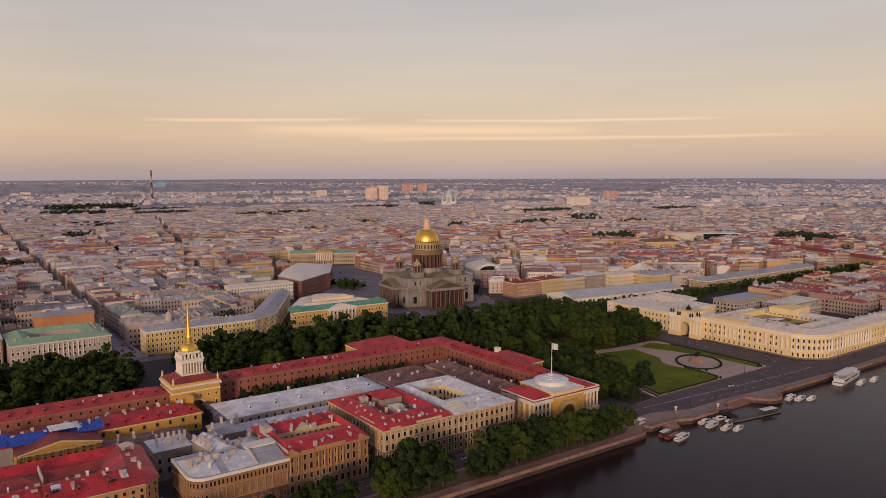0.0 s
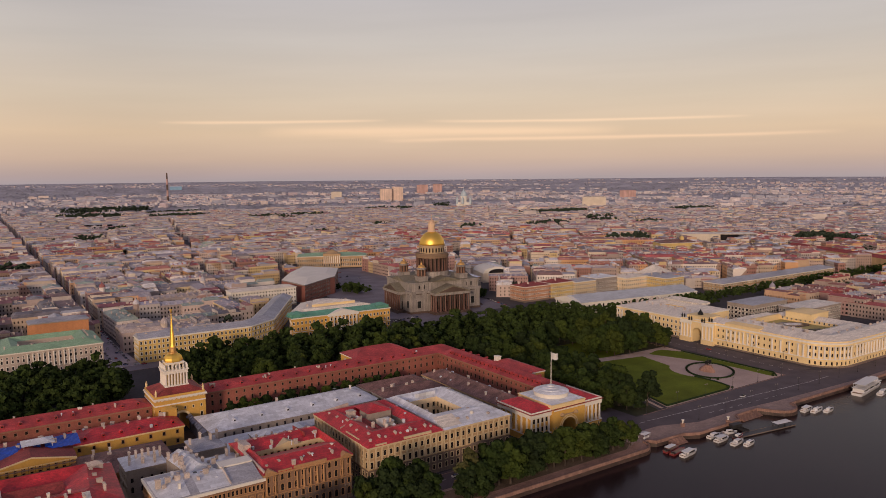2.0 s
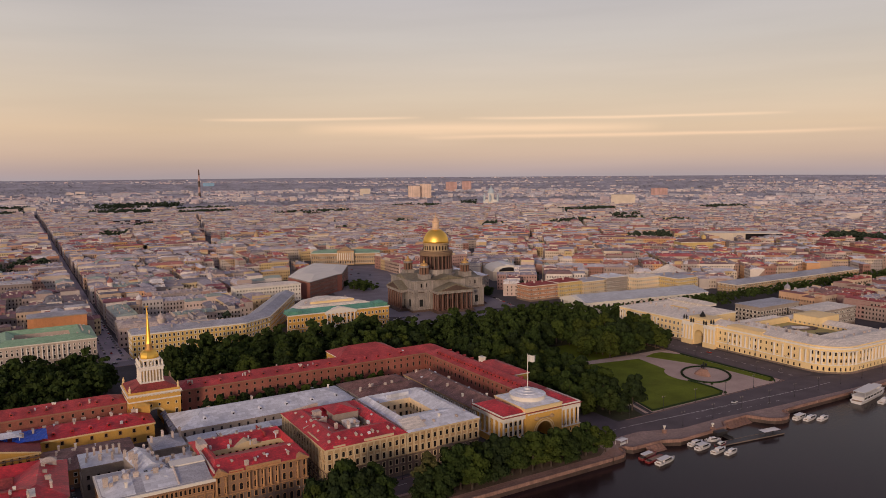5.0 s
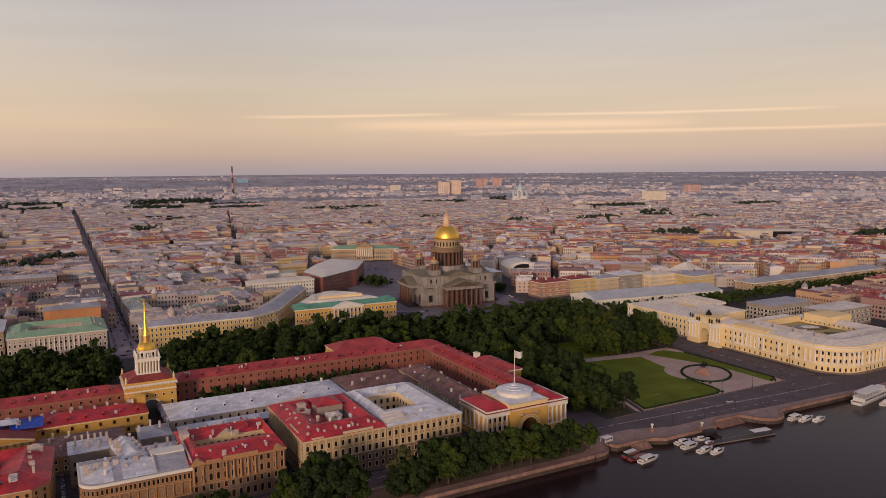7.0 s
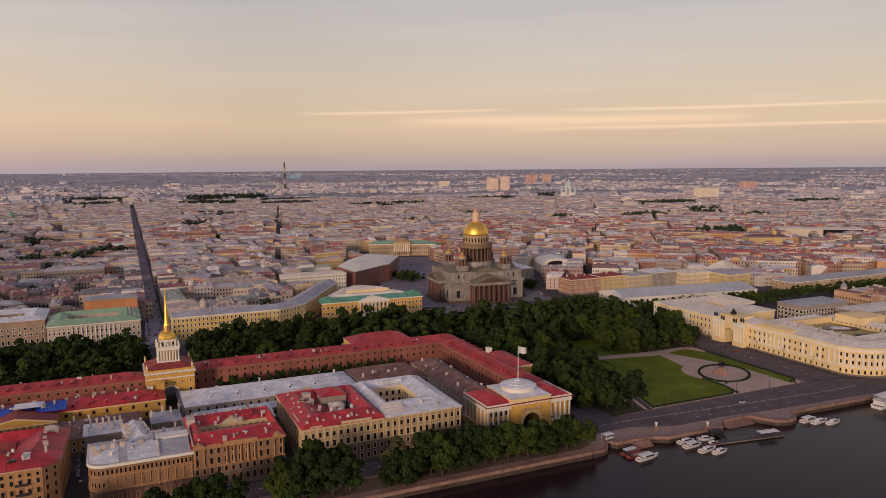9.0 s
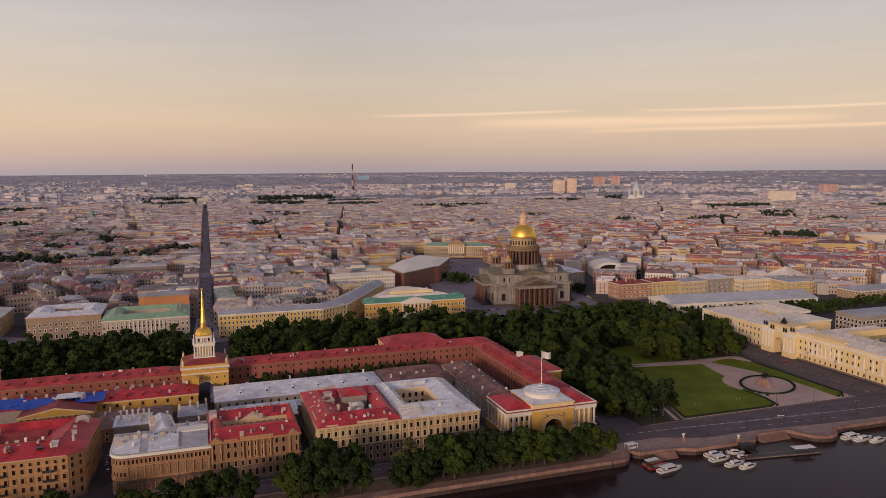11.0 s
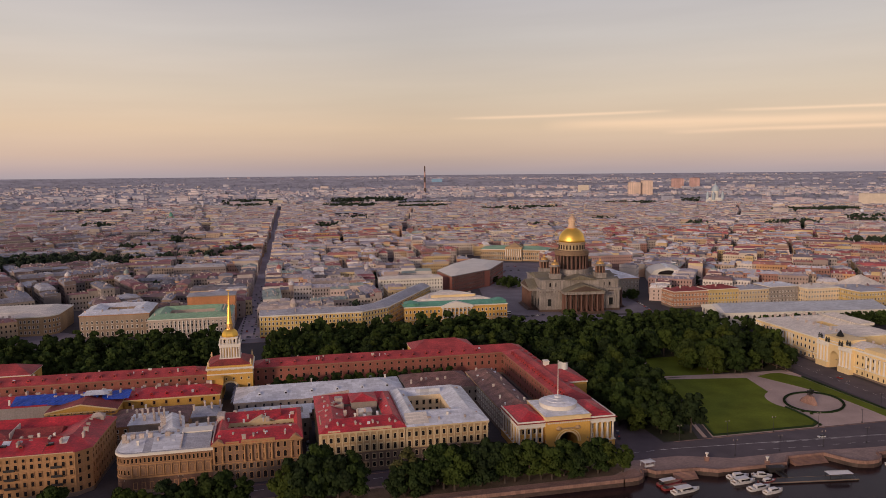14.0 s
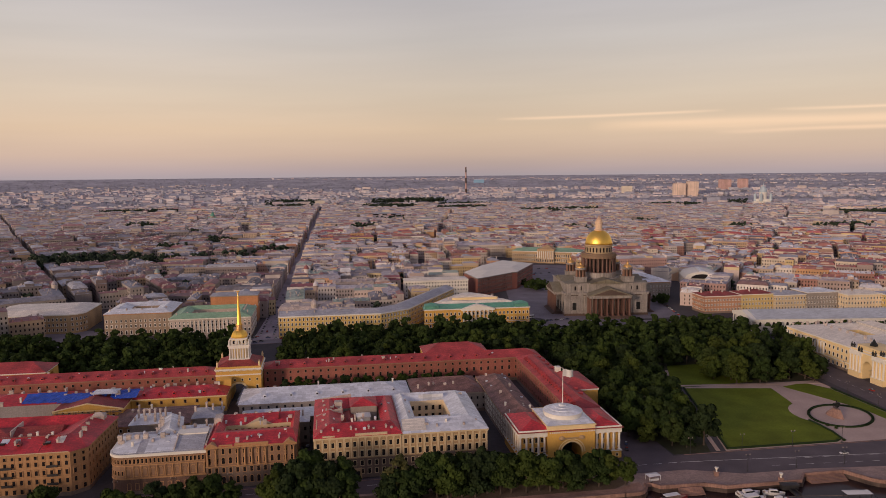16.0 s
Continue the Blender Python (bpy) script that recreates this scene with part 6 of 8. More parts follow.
syn = wing("synod_palace", "long pale yellow palace with a white colonnade and pale roof", 442, 512, -29.4, 50, 19.4, 4.0, PALE_YELLOW, PALE_ROOF,
           ((2.0, 1.5, 2.5, "plain"), (8.4, 1.5, 2.5, "plain"), (13.6, 1.5, 2.3, "plain")), 4.8, "l", WHITE, court=(476, 488, -2, 24), ridge=0.72)
columns(syn, (441.2, 30), (441.2, 2), 9, 6.8, 16.8, 0.75, WHITE)
columns(syn, (441.2, 48), (441.2, 42), 3, 6.8, 16.8, 0.75, WHITE)
part("string_course", ring_belt(442, 512, -29.4, 50, 6.2, 6.8, 0.35), WHITE, syn)
part("roof_pavilion", Geo().box(494, 509, -10, 34, 22, 24).hip(494, 509, -10, 34, 24, 2.4, 0.5), PALE_ROOF, syn)
chimneys(syn, [(447 + i * 5.2, 46.5 - (i % 2) * 3, 21.5) for i in range(12)] + [(462, -24 + i * 9, 23) for i in range(8)], 1.8, 1.0, 1.4)
wing("office_block", "concrete office block with rows of dark windows", 540, 600, -36, -8, 21, 0.5, GREY_WALL, DARK_GREY_ROOF, ((2.5, 2.4, 2.4, "plain"), (6.5, 2.4, 2.4, "plain"), (10.5, 2.4, 2.4, "plain"), (14.5, 2.4, 2.4, "plain")), 4, "fl", GREY_WALL)
wing("office_block", "pale house with a flat grey roof behind the palace", 575, 640, -70, -42, 18, 1.2, GREY_WALL, PALE_ROOF, ((4, 1.6, 2.2, "plain"), (9, 1.6, 2.2, "plain"), (13.5, 1.6, 2.0, "plain")), 4, "fl", GREY_WALL)

# ---- riding hall, corner house, avenue houses ----
hall = thing("riding_hall", "long white hall with a pale green-grey roof and a portico", "building", (453, 128, 0), -8)
part("wall", Geo().box(0, 165, -22, 22, 0, 13), WHITE, hall)
part("cornice", ring_belt(0, 165, -22, 22, 12.2, 13, 0.6), WHITE, hall)
part("roof", Geo().hip(0, 165, -22, 22, 13, 5.5, 0.8, 0, 0.9), mat("grey_green_roof", (0.50, 0.52, 0.55), rough=0.5, var=0.12, sheets=(4.0, 1.2)), hall)
columns(hall, (-4, 20), (-4, -20), 8, 1.5, 11, 0.8, WHITE)
part("portico", Geo().box(-5, 0, -22, 22, 0, 1.5).box(-5, 0, -22, 22, 11, 13).loft([[(-5.4, -22.6, 13), (-5.4, 22.6, 13), (-5.4, 0, 18)], [(0.5, -22.6, 13), (0.5, 22.6, 13), (0.5, 0, 18)]]), WHITE, hall)
windows(hall, (0, -22), (165, -22), (6.5,), 26, 2.4, 2.6, "arch", WHITE)

lob = thing("corner_palace", "yellow triangular palace with white columns and green roofs", "building", (150.5, 181, 0), -2)
tri = [(0, 0), (103, 0), (96, 26), (52, 74), (38, 74), (6, 22)]
part("wall", Geo().prism(tri, 0, 19.5), YELLOW, lob)
part("cornice", belt(tri, 18.5, 19.6, 0.6), WHITE, lob)
part("string_course", belt(tri, 5.8, 6.3, 0.3), WHITE, lob)
part("front_roof", Geo().hip(0, 103, 0, 15, 19.6, 3.6, 0.8), TEAL_ROOF, lob)
part("side_roof", Geo().loft([[(98, 14, 19.62), (97, 27, 19.62), (52, 75, 19.62), (38, 75, 19.62), (5, 23, 19.62), (3, 14, 19.62)],
                              [(84, 18, 23.6), (82, 26, 23.6), (50, 60, 23.6), (42, 60, 23.6), (20, 25, 23.6), (18, 18, 23.6)]]), PALE_ROOF, lob)
part("court_range", Geo().prism([(30, 24), (76, 24), (54, 50), (42, 50)], 22, 26.0), PALE_YELLOW, lob)
part("court_roof", Geo().loft([[(29.6, 23.6, 26.02), (76.4, 23.6, 26.02), (54.2, 50.4, 26.02), (41.8, 50.4, 26.02)], [(40, 28, 28.0), (64, 28, 28.0), (52, 42, 28.0), (44, 42, 28.0)]]), PALE_ROOF, lob)
for a in (1, 89):
    part("corner_pavilion", Geo().box(a, a + 13, 1, 14, 19.6, 22.4).hip(a, a + 13, 1, 14, 22.4, 2.6, 0.5), TEAL_ROOF, lob)
columns(lob, (38, -1.2), (66, -1.2), 8, 6.3, 17.4, 0.7, WHITE)
part("portico", Geo().box(36, 68, -2.2, 0, 17.4, 19.6).box(36, 68, -2.4, 0, 0, 6.2).loft([[(36, -2.3, 19.6), (68, -2.3, 19.6), (52, -2.3, 23.4)], [(36, 5, 19.6), (68, 5, 19.6), (52, 5, 23.4)]]), WHITE, lob)
windows(lob, (0, 0), (36, 0), (2, 7.6, 13.2), 9, 1.4, 2.4, "plain", WHITE)
windows(lob, (68, 0), (103, 0), (2, 7.6, 13.2), 9, 1.4, 2.4, "plain", WHITE)
windows(lob, (38, 0), (66, 0), (7.6, 13.2), 7, 1.4, 2.4, "plain", WHITE)
windows(lob, (6, 22), (0, 0), (2, 7.6, 13.2), 5, 1.4, 2.4, "plain", WHITE)
chimneys(lob, [(26 + i * 6, 30 + (i % 3) * 7, 23) for i in range(9)], 2.0, 1.0, 2.2)

yl = thing("avenue_house", "long yellow house with three rows of windows and grey roof", "building")
yline = [(14.5, 171), (108, 169.5), (136, 188), (200, 300), (184, 309), (121, 204), (102, 190), (14.5, 191)]
part("wall", Geo().prism(yline, 0, 20), mat("warm_yellow_stucco", (0.66, 0.46, 0.14), var=0.1, streaky=0.2), yl)
part("cornice", belt(yline, 19.0, 20.1, 0.6), WHITE, yl)
g = Geo()
mid = [((a[0] + b[0]) / 2, (a[1] + b[1]) / 2) for a, b in zip(yline[:4], yline[7:3:-1])]
for i in range(3):
    g.face([(*yline[i], 20.1), (*yline[i + 1], 20.1), (*mid[i + 1], 23.6), (*mid[i], 23.6)])
    g.face([(*mid[i], 23.6), (*mid[i + 1], 23.6), (*yline[6 - i], 20.1), (*yline[7 - i], 20.1)])
g.face([(*yline[0], 20.1), (*mid[0], 23.6), (*yline[7], 20.1)])
part("roof", g, DARK_GREY_ROOF, yl)
windows(yl, *yline[0:2], (2.4, 6.8, 11.2, 15.6), 27, 1.3, 2.3, "plain", WHITE)
windows(yl, *yline[1:3], (2.4, 6.8, 11.2, 15.6), 9, 1.3, 2.3, "plain", WHITE)
windows(yl, yline[7], yline[0], (2.4, 6.8, 11.2, 15.6), 6, 1.3, 2.3, "plain", WHITE)
windows(yl, *yline[2:4], (2.4, 6.8, 11.2, 15.6), 34, 1.3, 2.3, "plain", WHITE)
chimneys(yl, [(22 + i * 8, 178 + (i % 3) * 3, 22.0) for i in range(11)] + [(22 + i * 7, 186, 21.6) for i in range(12)], 1.8, 0.9, 1.6)

gr = wing("avenue_house", "pale house with white pilasters and a light green roof", -83, -11, 179, 232, 20, 3.6, mat("pale_pink_stucco", (0.52, 0.43, 0.36), var=0.1, streaky=0.2), GREEN_ROOF,
          ((2.4, 1.3, 2.3, "plain"), (7.2, 1.3, 2.4, "hood"), (12.4, 1.3, 2.2, "plain"), (15.8, 1.0, 1.2, "plain")), 3.6, "fr", WHITE, court=(-68, -28, 193, 222), ridge=0.6)
columns(gr, (-64, 178.4), (-32, 178.4), 10, 6.4, 18.0, 0.5, WHITE, name="pilaster")
chimneys(gr, [(-79 + i * 9, 189 + (i % 2) * 3, 22.0) for i in range(8)] + [(-20, 200 + i * 6, 22.0) for i in range(5)], 1.8, 0.9, 1.5)
wing("avenue_house", "orange-red house wall rising behind the green roof", -57, -11, 248, 268, 28.5, 2.5, mat("orange_plaster", (0.52, 0.23, 0.10), var=0.15, streaky=0.2), DARK_GREY_ROOF, ((17, 1.1, 1.6, "plain"),), 6, "fr", GREY_WALL)
dk = wing("avenue_house", "dark sandstone bank house with arches and grey roof", -146, -86, 204, 256, 22, 3.4, mat("brown_sandstone", (0.36, 0.27, 0.19), var=0.15, streaky=0.3), GREY_ROOF,
          ((2.4, 1.6, 3.0, "arch"), (9, 1.3, 2.4, "hood"), (14, 1.3, 2.2, "plain")), 4.2, "fr", OCHRE, court=(-128, -104, 220, 242))
chimneys(dk, [(-142 + i * 7, 211 + (i % 2) * 5, 24.0) for i in range(8)], 1.8, 0.9, 1.5)
rd = thing("avenue_house", "yellow house with a rounded corner and a pale roof", "building")
rline = [(-260, 231)] + [(-187, 231)] + arc(-187, 245, 14, -80, 0, 5) + [(-173, 291), (-260, 291)]
part("wall", Geo().prism(rline, 0, 18.4), SAND, rd)
part("cornice", belt(rline, 17.6, 18.5, 0.6), WHITE, rd)
part("roof", Geo().loft([[(x, y, 18.5) for x, y in rline], [(-215 + (x + 215) * 0.7, 261 + (y - 261) * 0.6, 22) for x, y in rline]]), PALE_ROOF, rd)
windows(rd, (-260, 231), (-187, 231), (2.4, 7.4, 12.6), 20, 1.3, 2.3, "plain", WHITE)
for a, b in zip(rline[2:7], rline[3:8]):
    windows(rd, a, b, (2.4, 7.4, 12.6), 1, 1.3, 2.3, "plain", WHITE)

# hotel wedge on the square and the palace across it
wedge = thing("square_house", "white and red-brown wedge house with pale roofs", "building")
wl_ = [(238, 352), (292, 396), (300, 400), (342, 476), (310, 522), (268, 470), (232, 410)]
part("wall", Geo().prism(wl_, 0, 22), mat("red_brown_stone", (0.27, 0.10, 0.075), var=0.15, streaky=0.2), wedge)
part("cornice", belt(wl_, 21, 22.1, 0.6), STONE, wedge)
part("roof", Geo().loft([[(x, y, 22.1) for x, y in wl_], [(286 + (x - 286) * 0.6, 438 + (y - 438) * 0.6, 25.4) for x, y in wl_]]), WHITE, wedge)
windows(wedge, wl_[2], wl_[3], (3, 8, 13, 17.5), 20, 1.3, 2.2, "plain", STONE)
windows(wedge, wl_[0], wl_[1], (3, 8, 13, 17.5), 15, 1.3, 2.2, "plain", STONE)
wing("square_house", "long white hotel house with rows of windows", 150, 226, 350, 372, 22, 2.6, WHITE, PALE_ROOF, ((4, 1.2, 2, "plain"), (9, 1.2, 2, "plain"), (14, 1.2, 2, "plain"), (18, 1.2, 1.8, "plain")), 3.4, "f", WHITE)
mar = thing("square_palace", "sand-coloured palace with a columned front and green roof", "building", (362, 668, 0), -27)
part("wall", Geo().box(0, 112, 0, 40, 0, 19), SAND, mar)
part("cornice", ring_belt(0, 112, 0, 40, 18, 19, 0.7), WHITE, mar)
part("roof", Geo().hip(0, 112, 0, 40, 19, 4.5, 0.8), GREEN_ROOF, mar)
part("central_block", Geo().box(42, 70, -4, 20, 0, 23).hip(46, 66, 4, 24, 23, 6.0, 0.5), SAND, mar)
columns(mar, (43.5, -5), (68.5, -5), 9, 8, 20, 0.7, WHITE)
windows(mar, (0, 0), (42, 0), (3, 10), 12, 1.6, 3.4, "arch", WHITE)
windows(mar, (70, 0), (112, 0), (3, 10), 12, 1.6, 3.4, "arch", WHITE)
windows(mar, (42, -4), (70, -4), (2,), 7, 2.0, 3.6, "arch", WHITE)
ROW_FLOORS = ((3, 1.2, 2.1, "plain"), (8, 1.2, 2.1, "plain"), (13, 1.2, 2.0, "plain"))
SALMON, LEMON = mat("salmon_plaster", (0.46, 0.23, 0.13), var=0.12, streaky=0.2), mat("lemon_plaster", (0.60, 0.44, 0.17), var=0.12, streaky=0.2)
for label, x0, x1, y0, y1, h, wall_mat, roof_mat in (
        ("salmon-coloured street house with a worn red roof", 449, 490, 200, 226, 18.5, SALMON, OLD_RED_ROOF), ("yellow street house with a patchy red roof", 490.6, 526, 198, 222, 19.5, LEMON, OLD_RED_ROOF),
        ("pale street house with a dark roof", 526.6, 562, 195, 218, 18, SAND_TRIM, DARK_GREY_ROOF), ("brown-grey street house with a grey roof", 562.6, 598, 193, 222, 20, GREY_WALL, GREY_ROOF),
        ("cream street house with a pale roof", 600, 640, 180, 206, 18.5, COURT_YELLOW, PALE_ROOF), ("bright yellow street house with a grey roof", 640.6, 676, 150, 196, 18, LEMON, DARK_GREY_ROOF)):
    row_house = wing("street_house", label, x0, x1, y0, y1, h, 3.2, wall_mat, roof_mat, ROW_FLOORS, 3.5, "fl", WHITE)
    chimneys(row_house, [(x0 + 4 + k * 7, (y0 + y1) / 2 + (-1) ** k * 4, h + 2) for k in range(int((x1 - x0) / 8))], 1.6, 0.9, 1.8)
wing("square_house", "brown plaster house facing the cathedral", 408, 460, 300, 372, 19, 3.0, GREY_WALL, GREY_ROOF, ((3, 1.2, 2.1, "plain"), (8, 1.2, 2.1, "plain"), (13, 1.2, 2.0, "plain")), 3.6, "fl", OCHRE, court=(424, 446, 320, 350))


# ---- trees ----
def sphere_points(level):
    bm = bmesh.new()
    bmesh.ops.create_icosphere(bm, subdivisions=level, radius=1.0)
    v = np.array([tuple(p.co) for p in bm.verts])
    f = np.array([[p.index for p in face.verts] for face in bm.faces])
    bm.free()
    return v, f


BALLS = {1: sphere_points(1), 2: sphere_points(2)}


def crown(seed, lumps, cards, level, spread=4.6, tall=5.2, middle=9.6, leaf=0.75):
    """Verts and faces of a crown: uneven lumps thick with small leaf tufts."""
    r = np.random.RandomState(seed)
    verts, faces, k = [], [], 0
    bv, bf = BALLS[level]
    for i in range(lumps):
        a, h = r.uniform(0, 2 * np.pi), r.uniform(-0.95, 1.0)
        wide = spread * np.sqrt(max(0.05, 1 - h * h * (0.8 if h > 0 else 0.45))) * r.uniform(0.25, 0.88)
        c = np.array([wide * np.cos(a), wide * np.sin(a), middle + h * tall * 0.8])
        size = r.uniform(1.5, 2.7) * (0.8 if h > 0.6 else 1.0)
        v = bv * size * 0.86 * (0.80 + 0.20 * np.sin(bv[:, [1]] * 5 + seed + i)) * np.array([1.0, 1.0, 0.85]) + c
        verts.append(v)
        faces += (bf + k).tolist()
        k += len(v)
        way = r.normal(size=(cards, 3))
        way /= np.linalg.norm(way, axis=1)[:, None]
        way[:, 2] = np.abs(way[:, 2]) * 0.9 - 0.25
        at = c + way * size * r.uniform(0.72, 1.16, (cards, 1))
        tilt = way + 0.3 * r.normal(size=(cards, 3))
        tilt /= np.linalg.norm(tilt, axis=1)[:, None]
        u = r.normal(size=(cards, 3))
        u -= (u * tilt).sum(axis=1)[:, None] * tilt
        u /= np.linalg.norm(u, axis=1)[:, None]
        w = np.cross(tilt, u)
        w /= np.linalg.norm(w, axis=1)[:, None] + 1e-6
        s = r.uniform(0.6, 1.2, (cards, 1)) * leaf
        quad = np.stack([at - u * s - w * s * 0.6, at + u * s * 0.4 - w * s, at + u * s + w * s * 0.6, at - u * s * 0.5 + w * s], axis=1).reshape(-1, 3)
        verts.append(quad)
        faces += (np.arange(cards * 4).reshape(-1, 4) + k).tolist()
        k += cards * 4
    return np.concatenate(verts), faces


def trunk(seed):
    r = random.Random(seed)
    g = Geo()
    g.lathe([(0.45, 0), (0.32, 1.0), (0.27, 4.5), (0.16, 8.5), (0.05, 11)], n=7)
    for i in range(4):
        a, z = i * 1.6 + r.uniform(-0.4, 0.4), r.uniform(3.5, 6)
        p = [(0, 0, z), (1.4 * math.cos(a), 1.4 * math.sin(a), z + 1.6), (2.8 * math.cos(a), 2.8 * math.sin(a), z + 2.8)]
        g.loft([[(x + w * math.cos(b), y + w * math.sin(b), h) for b in (0, 2.1, 4.2)] for (x, y, h), w in zip(p, (0.16, 0.11, 0.04))])
    return g


def quick_mesh(name, v, f, mats):
    me = bpy.data.meshes.new(name)
    me.from_pydata(np.asarray(v).tolist(), [], f)
    for m in mats:
        me.materials.append(m)
    me.update()
    return me


MODELS = []
for s in range(7):
    v, f = crown(11 + s, 26, 110, 1, 4.4 + 0.25 * (s % 3), 6.0 + 0.6 * (s % 4), 7.2 + 0.4 * (s % 3), 0.44)
    t = thing("tree", "broad dark green leafy park tree in full leaf", "tree", (0, 0, 0), group="park trees")
    part("trunk", trunk(s), BARK, t)
    part("crown", quick_mesh("crown", v, f, [LEAF]), None, t)
    MODELS.append(t)


def sorted_faces(made):
    """A crown's verts, with its triangles and its quads as two arrays."""
    v, f = made
    return v, (np.array([p for p in f if len(p) == 3]), np.array([p for p in f if len(p) == 4]))


LIGHT = [sorted_faces(crown(50 + s, 13, 44, 1, 4.5, 5.8, 7.8, 0.66)) for s in range(5)]
SMALL = [sorted_faces(crown(60 + s, 7, 14, 1, 4.5, 5.8, 7.8, 0.95)) for s in range(5)]
FAINT = [sorted_faces(crown(70 + s, 4, 6, 1, 4.5, 5.8, 7.8, 1.2)) for s in range(5)]

rng = random.Random(21)


def planted(x0, x1, y0, y1, step, skip=None, ragged=0.42):
    out = []
    for j in range(int((y1 - y0) / step) + 1):
        for i in range(int((x1 - x0) / step) + 1):
            x, y = x0 + (i + 0.5 * (j % 2)) * step + rng.uniform(-ragged, ragged) * step, y0 + j * step + rng.uniform(-ragged, ragged) * step
            if skip is None or not skip(x, y):
                out.append((x, y, rng.choice((rng.uniform(0.85, 1.2), rng.uniform(1.15, 1.7))) * (0.98 if y > 100 and x < 222 else 1.1 if y > 60 and x < 240 else 0.98 if x > 222 and y < 30 else 0.9 if x > 222 else 1.0)))
    return out


def in_poly(x, y, poly):
    inside = False
    for (x0, y0), (x1, y1) in zip(poly, poly[1:] + poly[:1]):
        if (y0 > y) != (y1 > y) and x < (x1 - x0) * (y - y0) / (y1 - y0) + x0:
            inside = not inside
    return inside


WEST = [(228, -128), (240, -141), (264, -146), (269, -110), (275, -82), (282, -58), (286, -42), (290, -20), (302, 15), (346, 19), (336, -2), (331, -40), (405, -47), (420, -30), (430, 30), (436, 96), (424, 126), (300, 136), (226, 118), (227, -20), (229, -46), (229, -88)]
spots = planted(-235, 222, 38, 146, 9.6, lambda x, y: -12 < x < 22 or (-36 < x < 44 and y < 60) or (-20 < x < 40 and y > 128)) + planted(222, 440, -148, 140, 9.3, lambda x, y: not in_poly(x, y, WEST))
near_trees = [p for p in spots if p[1] < 30 or (p[0] > 60 and p[1] < 62)]
rest = [p for p in spots if p not in near_trees]
embank = [(x + rng.uniform(-1, 1), y + rng.uniform(-1, 1), k) for x, y, k in
          [(33, -181, 0.98), (39, -176, 1.12), (45, -183, 1.16), (52, -177, 1.30), (59, -183, 1.20), (64, -177, 1.12), (67, -183, 0.95), (38, -186, 0.9)]
          + [(84, -184, 0.78), (90, -185, 0.82), (96, -184, 0.9), (95, -176, 0.85)]
          + [(102 + i * 6.1, -182.5 + (i % 2) * 2.2, 1.08 - 0.021 * i + 0.07 * ((i * 7) % 3)) for i in range(17)] + [(108 + i * 7.8, -175, 1.0 - 0.025 * i) for i in range(12)]
          + [(-34 + i * 8.2, -182 + (i % 3) * 3, 0.80 + 0.06 * (i % 3)) for i in range(7)] + [(-64, -178, 1.02), (-84, -183, 0.86), (-94, -176, 0.9), (-104, -182, 0.9), (-114, -178, 0.9)]]
court_trees = [(76 + i * 5.5, -76 + (i % 2) * 5, 1.1) for i in range(6)] + [(30 + i * 8, -13 + (i % 2) * 3, 0.9) for i in range(16)] + [(-116, 40, 1)]
boulevard = [(452 + i * 3.8 + rng.uniform(-2, 2), 74 + (i % 2) * 9 + rng.uniform(-2, 2), rng.uniform(0.75, 1.0)) for i in range(260)] + [(453 + i * 6.2 + rng.uniform(-2, 2), 62 + j * 10.5 + rng.uniform(-2, 2), rng.uniform(0.7, 0.95)) for i in range(28) for j in range(4)]
for i, (x, y, s) in enumerate(embank + court_trees + near_trees[:222]):
    s *= 1.36 if i < len(embank) else 1.0
    m = pose(x, y, 0, 0, 0, rng.uniform(0, 360)) @ Matrix.Diagonal((s, s, s * rng.uniform(0.92, 1.12), 1))
    model = MODELS[i % 7]
    if i < 7:
        model.matrix_basis = m
    else:
        o = copy_thing(model, pose(x, y, 0))
        o.matrix_basis = m


willow = thing("willow", "tall pale olive tree with thin leaves on the embankment", "tree", (89.5, -179.5, 0))
part("trunk", trunk(31), BARK, willow)
v, f = crown(77, 34, 46, 1, 5.0, 8.6, 10.4, 0.42)
part("crown", quick_mesh("crown", v, f, [WILLOW_LEAF]), None, willow)
willow.scale = (1.25, 1.25, 1.22)


def joined_crowns(name, places, label, wide=1.0, models=LIGHT):
    allv, allf, k = [], [], 0
    for i, (x, y, s) in enumerate(places):
        v, f = models[i % 5]
        a = rng.uniform(0, 6.28)
        c, q = math.cos(a), math.sin(a)
        z = land_height(x, y)
        allv.append(np.stack([(v[:, 0] * c - v[:, 1] * q) * s * wide + x, (v[:, 0] * q + v[:, 1] * c) * s * wide + y, v[:, 2] * s + z], axis=1))
        allf.append((f[0] + k, f[1] + k))
        k += len(v)
    allf = np.concatenate([p[0] for p in allf]).tolist() + np.concatenate([p[1] for p in allf]).tolist()
    ob = part(name, quick_mesh(name, np.concatenate(allv), allf, [LEAF_MASS]), None)
    return tagged(ob, label, "trees", kind="stuff")


joined_crowns("park_canopy", rest + near_trees[222:], "dense dark green canopy of the palace garden")
joined_crowns("boulevard_trees", boulevard, "double row of dark trees along a boulevard", 1.0, SMALL)

